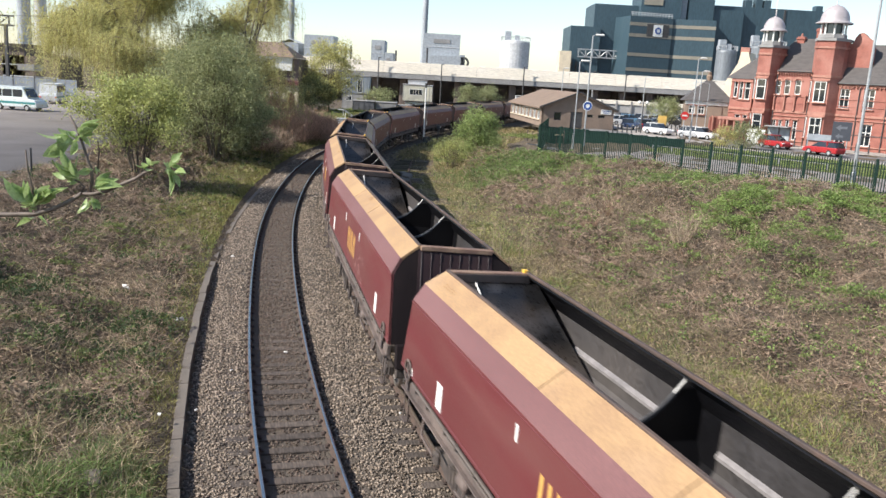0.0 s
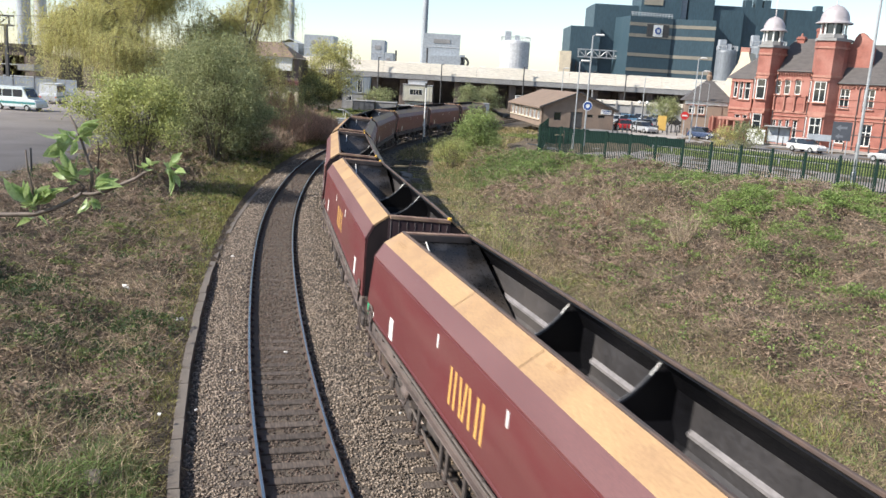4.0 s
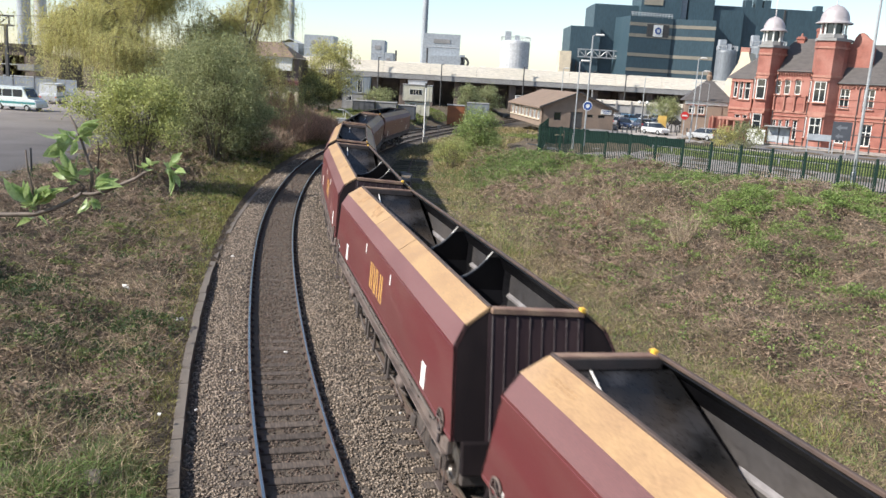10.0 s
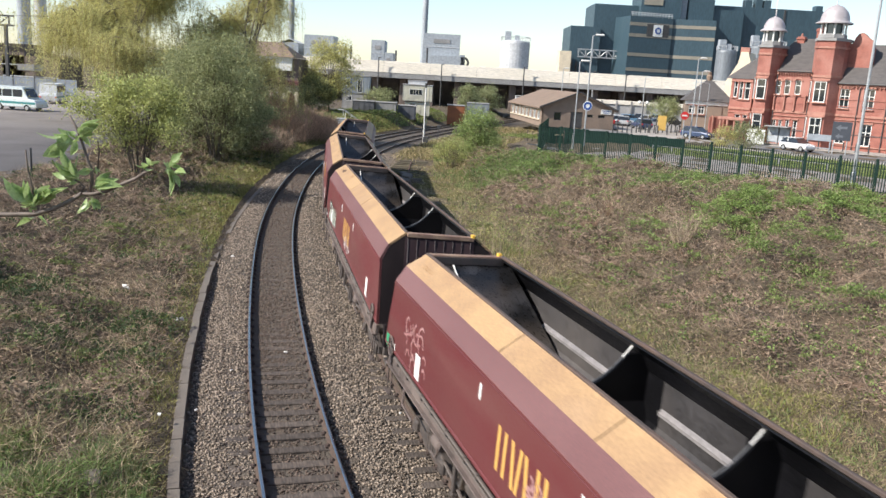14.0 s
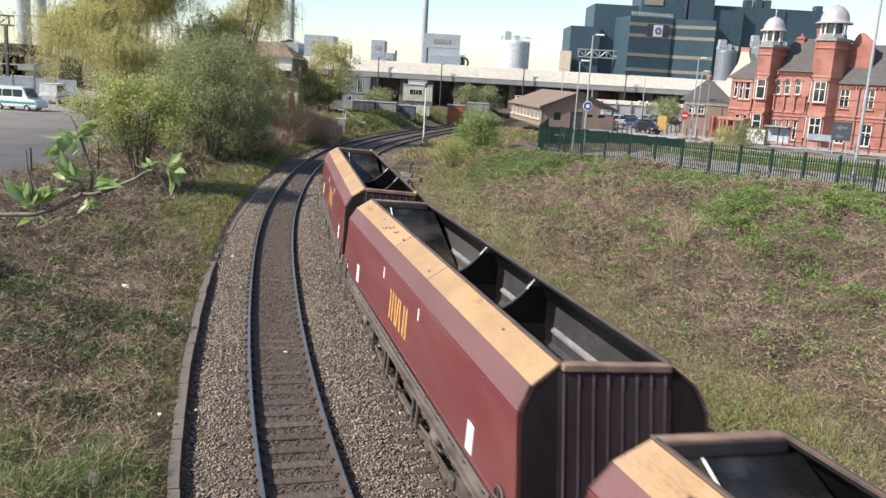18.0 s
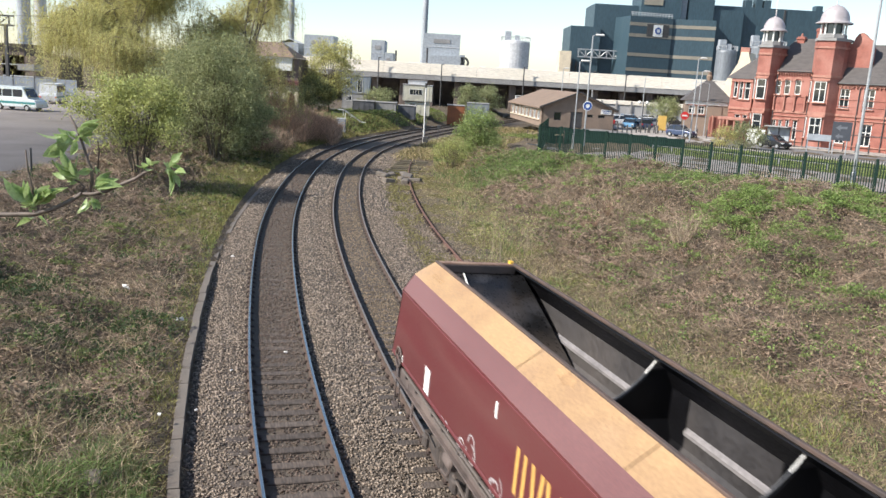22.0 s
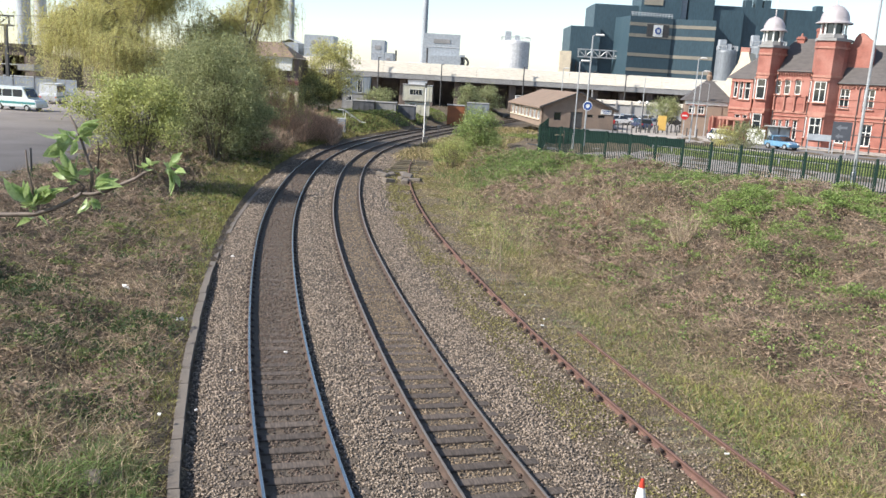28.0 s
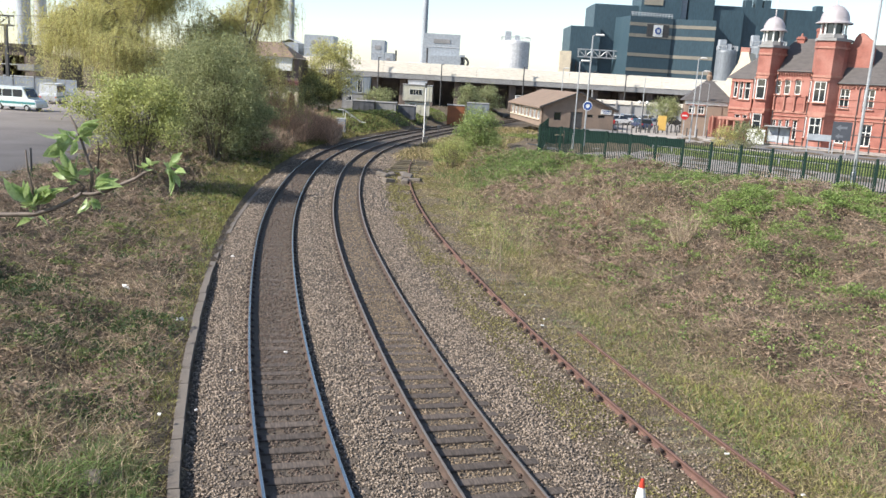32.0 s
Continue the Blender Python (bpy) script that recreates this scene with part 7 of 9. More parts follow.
M["twig_red"] = material("russet_stem", (0.55, 0.355, 0.24), 0.85, 0, (0.46, 0.31, 0.22), 1.5, 0.8, 20, 0.0, island=0.45)
M["twig_bracken"] = material("bracken_stem", (0.27, 0.165, 0.11), 0.85, 0, (0.18, 0.115, 0.08), 1.5, 0.8, 20, 0.0, island=0.5)
M["twig_pale"] = material("pale_dry_stem", (0.38, 0.30, 0.205), 0.85, 0, (0.32, 0.245, 0.17), 1.5, 0.8, 20, 0.0, island=0.5)
M["bark"] = material("grey_brown_bark", (0.10, 0.08, 0.06), 0.9, 0, (0.15, 0.13, 0.10), 3, 0.8, 20, 0.6, 0.02)


def kites(name, p, d, length, width, mat, label, category, rng, parent=None, kind="stuff"):
    """Leaves or blades: a kite at each point p along the unit way d."""
    n = len(p)
    r = rng.normal(size=(n, 3))
    side = np.cross(d, r)
    side /= np.linalg.norm(side, axis=1, keepdims=True) + 1e-9
    L, Wd = np.broadcast_to(length, n)[:, None], np.broadcast_to(width, n)[:, None]
    up = np.cross(side, d)
    v = np.stack([p, p + d * L * 0.45 + side * Wd * 0.5 + up * L * 0.05, p + d * L - up * L * 0.06, p + d * L * 0.45 - side * Wd * 0.5 + up * L * 0.05], 1).reshape(-1, 3)
    f = np.arange(n * 4).reshape(n, 4)
    return cloud(name, v, f, mat, label, category, kind=kind, parent=parent)


def stems(name, p, d, length, width, mat, label, category, rng, bend=0.35, parent=None, kind="stuff"):
    """Thin bent stems, each a tapering blade of two lengths that droops at its end."""
    n = len(p)
    L = np.broadcast_to(length, n)[:, None]
    Wd = np.broadcast_to(width, n)[:, None]
    d2 = d + rng.normal(0, bend, (n, 3))
    d2[:, 2] -= bend * 0.9
    d2 /= np.linalg.norm(d2, axis=1, keepdims=True)
    a = np.cross(d, rng.normal(size=(n, 3)))
    a /= np.linalg.norm(a, axis=1, keepdims=True) + 1e-9
    m = p + d * L * 0.5
    t = m + d2 * L * 0.5
    v = np.stack([p + a * Wd * 0.5, p - a * Wd * 0.5, m + a * Wd * 0.42, m - a * Wd * 0.42, t], 1).reshape(-1, 3)
    tri = np.array([(0, 1, 3), (0, 3, 2), (2, 3, 4)])
    f = (np.arange(n)[:, None, None] * 5 + tri[None]).reshape(-1, 3)
    return cloud(name, v, f, mat, label, category, kind=kind, parent=parent)


def ways(n, rng, up=0.5, flat=1.0):
    d = rng.normal(size=(n, 3)) * np.array([flat, flat, 0.6])
    d[:, 2] = np.abs(d[:, 2]) * 0.6 + up
    return d / np.linalg.norm(d, axis=1, keepdims=True)


def blotch(x, y, k=1.0, seed=0.0):
    """A smooth patchy field between 0 and 1."""
    x, y = x * k + seed * 7.3, y * k - seed * 3.1
    v = (np.sin(x * 0.7 + 1.7 * np.sin(y * 0.31 + seed)) + np.sin(y * 0.83 + 1.3 * np.sin(x * 0.47 - seed)) + 0.6 * np.sin(x * 1.9 + y * 1.3) + 0.4 * np.sin(x * 3.1 - y * 2.7))
    return 1 / (1 + np.exp(-1.8 * v))


def scatter(n, s0, s1, o0, o1, rng, near=0.0):
    """Ground points along the line; near > 0 puts more of them close to the camera."""
    t = rng.random(n)
    s = s0 + (s1 - s0) * (t ** (1 + near))
    o = rng.uniform(o0, o1, n)
    h = np.interp(s, SS, HEAD)
    x = np.interp(s, SS, LX) + np.cos(h) * o
    y = np.interp(s, SS, LY) - np.sin(h) * o
    return s, o, x, y


def fence_side(x, y):
    return -((x - FENCE_A[0]) * 0.697 + (y - FENCE_A[1]) * 0.717)


def hump(x, y):
    """How high the tangle stands over the ground, in metres."""
    return 0.10 + 0.40 * lattice(x, y, 0.9, 5.0) ** 2 + 0.18 * spots(x, y, MOUNDS) * (fence_side(x, y) > 0.6) + 0.15 * spots(x, y, BUMPS)


def bank(name, n, zone, keep, up, length, width, mat, label, category, seed, make=kites, raise_by=(0.0, 0.0), near=0.6, flat=1.0, **kw):
    rng = np.random.default_rng(seed)
    s, o, x, y = scatter(n, *zone, rng, near)
    k = rng.random(n) < keep(s, o, x, y)
    s, o, x, y = s[k], o[k], x[k], y[k]
    n = len(x)
    z = ground_z(x, y) + rng.uniform(raise_by[0], raise_by[1], n) * hump(x, y)
    far = 1 + np.clip((s - 10) / 45, 0, 1.2)
    L = rng.uniform(length[0], length[1], n) * (0.95 + 0.3 * far)
    Wd = width * 1.4 * far * rng.uniform(0.7, 1.3, n)
    return make(name, np.stack([x, y, z], 1), ways(n, rng, up, flat), L, Wd, mat, label, category, rng, **kw)


def sprays(name, n, per, zone, keep, radius, leaf, mat, label, category, seed, raise_by=(0.6, 1.0), near=0.6):
    """Leafy sprays: clumps of small leaves strung out along short arching shoots."""
    rng = np.random.default_rng(seed)
    s, o, x, y = scatter(n, *zone, rng, near)
    k = rng.random(n) < keep(s, o, x, y)
    s, x, y = s[k], x[k], y[k]
    n = len(x)
    z = ground_z(x, y) + rng.uniform(raise_by[0], raise_by[1], n) * hump(x, y)
    way = rng.uniform(0, 6.28, n)
    reach_by = rng.uniform(0.5, 1.5, n) * radius
    u = rng.random((n, per))
    px = x[:, None] + np.cos(way)[:, None] * reach_by[:, None] * (u - 0.3)
    py = y[:, None] + np.sin(way)[:, None] * reach_by[:, None] * (u - 0.3)
    pz = z[:, None] + 0.5 * radius * (u * (1 - u) * 2 - 0.2)
    p = np.stack([px, py, pz], 2).reshape(-1, 3) + rng.normal(0, radius * 0.2, (n * per, 3)) * np.array([1, 1, 0.5])
    p[:, 2] = np.maximum(p[:, 2], np.repeat(z, per) - 0.25)
    d = ways(n * per, rng, 0.25)
    far = np.repeat(1 + np.clip((s - 10) / 45, 0, 1.2), per)
    return kites(name, p, d, rng.uniform(0.7, 1.4, n * per) * leaf * (0.6 + 0.4 * far), leaf * 0.72 * (0.6 + 0.4 * far), mat, label, category, rng)


RIGHT = (-9, 66, 9.6, 36)
in_bank = lambda o, x, y: (fence_side(x, y) > 0.15) & (o > 9.6)
foot = lambda o, s: smooth((o - 11.4 - 1.4 * smooth((8 - s) / 8)) / 1.8)
GRASSY = [(4.6, 63.5, 3.0), (5.4, 59.8, 2.6), (7.0, 66.0, 2.2), (3.6, 59.0, 1.8), (10.5, 62.0, 2.2), (13.4, 52.0, 1.5), (14.2, 49.6, 1.4), (15.4, 48.2, 1.2), (16.2, 52.6, 2.4), (16.4, 46.8, 0.9)]
PALE = [(9.5, 47.9, 2.4), (9.9, 43.5, 2.2), (12.0, 45.8, 1.6), (8.1, 43.0, 2.0), (7.0, 48.1, 2.0)]
GREEN = [(15.3, 43.8, 1.5), (17.8, 45.4, 1.8), (19.0, 43.5, 1.5), (14.4, 39.6, 1.6), (12.2, 37.4, 1.0), (17.6, 40.5, 1.5), (16.9, 37.0, 1.5), (19.4, 39.3, 1.8), (22.8, 45.0, 1.8), (16.5, 34.0, 1.4), (9.6, 34.4, 0.9), (10.5, 32.8, 0.9), (13.2, 33.4, 1.5), (14.4, 31.0, 1.2), (11.4, 29.0, 1.2), (12.6, 26.6, 0.9), (14.8, 28.6, 1.4), (20.5, 36.0, 2.2), (16.0, 41.5, 1.3), (18.6, 41.8, 1.6), (21.0, 42.0, 1.8), (12.6, 35.4, 1.0), (15.0, 36.4, 1.3), (18.5, 35.0, 1.4)]


def brown(s, o, x, y):
    return in_bank(o, x, y) * foot(o, s) * (0.4 + 0.6 * smooth((lattice(x, y, 1.3, 6.0) + 0.6 * lattice(x, y, 0.5, 7.0) - 0.5) / 0.5)) * (1 - 0.85 * spots(x, y, GRASSY))


def greens(s, o, x, y):
    f = spots(x, y, GREEN)
    return in_bank(o, x, y) * foot(o, s) * np.clip((1.45 * f + 0.16) * smooth((0.6 * lattice(x, y, 1.5, 8.0) + 0.6 * lattice(x, y, 0.55, 9.0) - 0.52) / 0.28), 0, 1)


bank("bramble_thicket", 210000, RIGHT, brown, 0.12, (0.14, 0.5), 0.010, M["twig_brown"], "tangle of dry brown bramble stems on the bank", "brambles", 41, stems, (0.0, 0.75))
bank("arching_canes", 9000, RIGHT, brown, 0.3, (0.6, 1.3), 0.008, M["twig_brown"], "long arching brown bramble canes", "brambles", 40, stems, (0.3, 0.9), bend=0.6)
bank("pale_stems", 42000, RIGHT, lambda s, o, x, y: brown(s, o, x, y) * (0.15 + 0.35 * blotch(x, y, 0.6, 9.0) + 0.9 * spots(x, y, PALE)), 0.8, (0.3, 0.9), 0.007, M["twig_pale"], "pale dead grass stems among the brambles", "dead stems", 42, stems, (0.0, 0.5))
bank("russet_stems", 26000, RIGHT, lambda s, o, x, y: brown(s, o, x, y) * (blotch(x, y, 0.5, 12.0) > 0.6), 0.4, (0.2, 0.6), 0.008, M["twig_bracken"], "russet dead bracken stems on the bank", "bracken", 43, stems, (0.0, 0.6))
bank("dead_leaves", 90000, RIGHT, brown, 0.2, (0.05, 0.10), 0.045, M["twig_brown"], "withered brown bramble leaves", "brambles", 44, kites, (0.05, 0.8))
sprays("bramble_leaves", 46000, 13, RIGHT, greens, 0.30, 0.075, M["leaf_bramble"], "fresh green bramble leaves over the bank", "brambles", 45, (0.85, 1.35))
# darker copy of the leaves above, shade among them put into the green
sprays("shaded_bramble_leaves", 30000, 11, RIGHT, lambda s, o, x, y: np.clip(greens(s, o, x, y) + 0.08 * brown(s, o, x, y), 0, 1), 0.34, 0.075, M["leaf_bank"], "deep green bramble leaves with shade in their colour", "brambles", 39, (0.6, 1.2))
bank("bank_grass", 150000, RIGHT, lambda s, o, x, y: in_bank(o, x, y) * np.clip(1.3 * spots(x, y, GRASSY) + 0.55 * (1 - foot(o, s)) * smooth((blotch(x, y, 1.1, 3.0) - 0.3) / 0.3), 0, 1), 1.0, (0.08, 0.26), 0.014, M["grass_lush"], "rough green grass on the bank", "grass", 46, kites, (0, 0.06))
bank("straw_grass", 110000, (-9, 66, 9.3, 30), lambda s, o, x, y: in_bank(o, x, y) * np.clip(0.9 * (1 - foot(o, s)) * (0.3 + 0.7 * blotch(x, y, 0.9, 5.0)) + 0.12 + 0.35 * spots(x, y, GRASSY) * blotch(x, y, 0.8, 8.0) + 0.5 * spots(x, y, PALE), 0, 1), 0.7, (0.07, 0.28), 0.010, M["grass_straw"], "dry straw-coloured grass", "grass", 47, kites, (0, 0.15))
bank("crest_grass", 110000, (34, 64, 9.6, 30), lambda s, o, x, y: in_bank(o, x, y) * np.clip(1.5 * spots(x, y, GRASSY) + 0.8 * (fence_side(x, y) < 1.5) * (1 - spots(x, y, MOUNDS)), 0, 1), 0.9, (0.10, 0.3), 0.016, M["grass_lush"], "green grass along the crest of the bank", "grass", 36, kites, (0, 0.7), near=0)
sprays("crest_bramble_leaves", 24000, 13, (18, 50, 14, 34), greens, 0.32, 0.075, M["leaf_bramble"], "fresh bramble leaves on the mounds below the fence", "brambles", 35, (0.95, 1.4), near=0)
# the siding: moss and low grass between and around its rails
bank("siding_moss", 76000, (-8, 52, 5.4, 11.0), lambda s, o, x, y: np.clip(0.9 * np.exp(-((o - 6.45) / 0.32) ** 2) * smooth((lattice(s, o, 2.2, 3.0) - 0.25) / 0.3) + smooth((o - 5.5) / 0.9) * smooth((blotch(x, y, 1.6, 7.0) - 0.3) / 0.4), 0, 1), 0.5, (0.03, 0.09), 0.022, M["moss"], "yellow-green moss and low growth on the siding", "moss", 48, kites, (0, 0.0))
bank("siding_grass", 80000, (-8, 56, 7.6, 13.2), lambda s, o, x, y: smooth((o - 8.2) / 2.0) * (1 - 0.75 * smooth((s - 12) / 16)) * (0.15 + 0.85 * smooth((blotch(x, y, 1.5, 2.5) - 0.35) / 0.3)), 0.9, (0.04, 0.14), 0.010, M["grass_green"], "low green grass on the siding", "grass", 49, kites, (0, 0.0))
bank("siding_straw", 80000, (-8, 56, 6.8, 12.6), lambda s, o, x, y: smooth((o - 6.8) / 2.4) * (0.3 + 0.7 * blotch(x, y, 1.0, 4.5)), 0.4, (0.04, 0.15), 0.009, M["grass_straw"], "bleached grass litter on the siding", "grass", 50, kites, (0, 0.0))

bank("foot_grass", 40000, (-9, 20, 9.6, 15.5), lambda s, o, x, y: smooth((o - 9.6) / 0.8) * (1 - foot(o, s)) * smooth((blotch(x, y, 1.4, 6.0) - 0.45) / 0.25), 0.8, (0.06, 0.20), 0.012, M["verge_leaf"], "bright rough grass at the foot of the bank", "grass", 31, kites, (0, 0.1))
bank("foot_litter", 46000, (-9, 22, 9.3, 15.0), lambda s, o, x, y: smooth((o - 9.3) / 1.0) * (1 - 0.6 * smooth((o - 13) / 2)), 0.15, (0.05, 0.16), 0.006, M["grass_pale"], "bleached leaf and stem litter at the foot of the bank", "grass", 33, kites, (0, 0.1))
bank("foot_stems", 28000, (-9, 22, 9.8, 15.0), lambda s, o, x, y: smooth((o - 9.8) / 1.5), 0.2, (0.08, 0.3), 0.006, M["twig_brown"], "broken brown stems at the foot of the bank", "dead stems", 32, stems, (0, 0.2))

# left bank
LEFT = (-9, 62, -12.2, -2.55)
edge = lambda o: smooth((-2.5 - o) / 0.6)
tuft = lambda s, o, x, y: smooth((16.2 - y - 0.25 * (x + 7)) / 2.5)
verge = lambda s, o: np.clip(smooth((s - 16) / 8) * smooth((o + 6.6) / 2.2) + 0.8 * smooth((o + 3.3) / 0.6), 0, 1)
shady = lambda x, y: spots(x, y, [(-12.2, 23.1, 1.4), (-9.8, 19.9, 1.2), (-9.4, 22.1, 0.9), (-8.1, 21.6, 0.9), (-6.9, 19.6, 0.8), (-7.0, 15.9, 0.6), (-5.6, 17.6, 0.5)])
leafed = lambda x, y: spots(x, y, [(-12.9, 24.7, 1.3), (-12.7, 27.5, 1.4), (-11.4, 22.2, 0.9), (-11.6, 31.1, 1.4), (-8.9, 18.5, 1.1), (-7.3, 17.6, 0.7), (-9.7, 17.6, 1.0), (-13.5, 32.0, 1.6), (-10.6, 21.0, 0.6)])
bank("left_brambles", 140000, LEFT, lambda s, o, x, y: edge(o) * (1 - 0.9 * verge(s, o)) * (1 - 0.8 * tuft(s, o, x, y)) * (1 - 0.85 * shady(x, y)) * (0.35 + 0.65 * smooth((lattice(x, y, 1.1, 16.0) + 0.6 * lattice(x, y, 0.45, 17.0) - 0.5) / 0.5)), 0.1, (0.12, 0.42), 0.009, M["twig_brown"], "low tangle of brown bramble stems", "brambles", 51, stems, (0.0, 0.7))
bank("left_pale_stems", 40000, LEFT, lambda s, o, x, y: edge(o) * (1 - 0.7 * verge(s, o)) * (0.2 + 0.5 * blotch(x, y, 1.1, 6.3) + 2 * spots(x, y, [(-7.7, 19.6, 0.9), (-7.5, 18.5, 0.7), (-7.5, 15.8, 0.8)])), 0.5, (0.25, 0.7), 0.006, M["twig_pale"], "pale dead stems on the left bank", "dead stems", 38, stems, (0.0, 0.6))
bank("left_dead_leaves", 36000, LEFT, lambda s, o, x, y: edge(o) * (1 - 0.8 * verge(s, o)) * (0.4 + 0.6 * blotch(x, y, 0.8, 3.3)), 0.2, (0.04, 0.09), 0.04, M["twig_brown"], "withered brown leaves", "brambles", 52, kites, (0.03, 0.7))
sprays("left_bramble_leaves", 15000, 13, LEFT, lambda s, o, x, y: edge(o) * (1 - 0.7 * verge(s, o)) * (0.02 + (0.16 + 1.1 * leafed(x, y)) * smooth((0.6 * lattice(x, y, 1.2, 18.0) + 0.6 * lattice(x, y, 0.5, 19.0) - 0.55) / 0.25)) * (1 - tuft(s, o, x, y)), 0.28, 0.062, M["leaf_left"], "fresh bramble leaves on the left bank", "brambles", 53, (0.7, 1.3))
# dark leaf colour stands for the shade in these hollows
sprays("left_ivy", 18000, 12, LEFT, lambda s, o, x, y: edge(o) * (1 - tuft(s, o, x, y)) * np.clip(shady(x, y) + 0.02 + 0.14 * smooth((blotch(x, y, 1.6, 9.5) - 0.6) / 0.2), 0, 1), 0.3, 0.07, M["leaf_dark"], "deep green ground cover with the shade of the hollows in its colour", "ground cover", 54, (0.6, 1.2))
bank("verge_grass", 140000, (-9, 70, -8.8, -2.4), lambda s, o, x, y: np.clip(verge(s, o), 0, 1) * (0.3 + 0.7 * blotch(x, y, 1.1, 1.5)), 1.0, (0.05, 0.17), 0.015, M["moss"], "short yellow-green grass beside the edging", "grass", 55, kites, (0, 0.0), near=0.2)
bank("verge_green", 50000, (-9, 70, -8.8, -2.4), lambda s, o, x, y: np.clip(verge(s, o) + 0.12 * edge(o), 0, 1) * smooth((blotch(x, y, 1.3, 11.5) - 0.4) / 0.3), 1.0, (0.06, 0.22), 0.015, M["grass_green"], "green grass beside the edging", "grass", 37, kites, (0, 0.0), near=0.4)
bank("tussock_grass", 85000, (-9, 5, -12, -2.6), lambda s, o, x, y: tuft(s, o, x, y) * edge(o) * (0.03 + smooth((lattice(x, y, 0.8, 21.0) - 0.45) / 0.15)), 0.5, (0.2, 0.6), 0.010, M["grass_lush"], "long tussocky green grass", "grass", 56, stems, (0, 0.25), near=0, bend=0.7)
bank("tussock_straw", 56000, (-9, 12, -12, -2.6), lambda s, o, x, y: edge(o) * np.clip(0.9 * tuft(s, o, x, y) + 0.22, 0, 1) * (0.06 + smooth((lattice(x, y, 0.7, 22.0) - 0.5) / 0.15)), 0.5, (0.2, 0.65), 0.009, M["grass_pale"], "bleached tussock grass", "grass", 57, stems, (0, 0.25), near=0, bend=0.7)
bank("verge_lawn", 70000, (16, 60, -6.4, -2.4), lambda s, o, x, y: smooth((s - 16) / 10) * smooth((o + 6.4) / 1.6) * (0.35 + 0.65 * blotch(x, y, 1.2, 8.5)), 0.8, (0.04, 0.11), 0.016, M["verge_leaf"], "short bright grass strip between the trees and the line", "grass", 34, kites, (0, 0.0), near=0)
bank("far_verge", 30000, (40, 100, -9, -2.3), lambda s, o, x, y: 0.4 + 0.6 * blotch(x, y, 0.6, 3.0), 1.0, (0.08, 0.26), 0.03, M["moss"], "green grass beside the far curve", "grass", 58, kites, (0, 0.0), near=0)
bank("far_right_verge", 16000, (50, 125, 6.0, 16), lambda s, o, x, y: (0.4 + 0.6 * blotch(x, y, 0.6, 5.0)) * np.clip(smooth((s - 58) / 8) + smooth((o - 9.6) / 1.0), 0, 1), 1.0, (0.08, 0.28), 0.03, M["moss"], "rough grass inside the far curve", "grass", 59, kites, (0, 0.0), near=0)
bank("far_right_straw", 50000, (42, 125, 5.6, 16), lambda s, o, x, y: (0.15 + 0.5 * blotch(x, y, 0.5, 8.0)) * np.clip(smooth((s - 58) / 8) + smooth((o - 9.6) / 1.0), 0, 1), 0.9, (0.10, 0.32), 0.022, M["grass_straw"], "dry grass inside the far curve", "grass", 60, kites, (0, 0.0), near=0)
bank("yard_grass", 24000, (84, 128, -14, -3), lambda s, o, x, y: 0.7 + 0 * s, 1.0, (0.12, 0.3), 0.03, M["grass_green"], "green grass bank below the cabins", "grass", 61, kites, (0, 0.1), near=0)

# the verge between the compound and the road
rng = np.random.default_rng(70)
u, q = rng.uniform(-12, 45, 30000), rng.uniform(18.2, 33.2, 30000)
pv = np.stack([35.7 + u * UX.x - q * UY.x, 107 + u * UX.y - q * UY.y, np.full(30000, PLATEAU)], 1)
kites("verge_hedge", pv, ways(30000, rng, 1.0), rng.uniform(0.12, 0.35, 30000), 0.07, M["grass_green"], "green grass verge beside the road", "grass", rng)


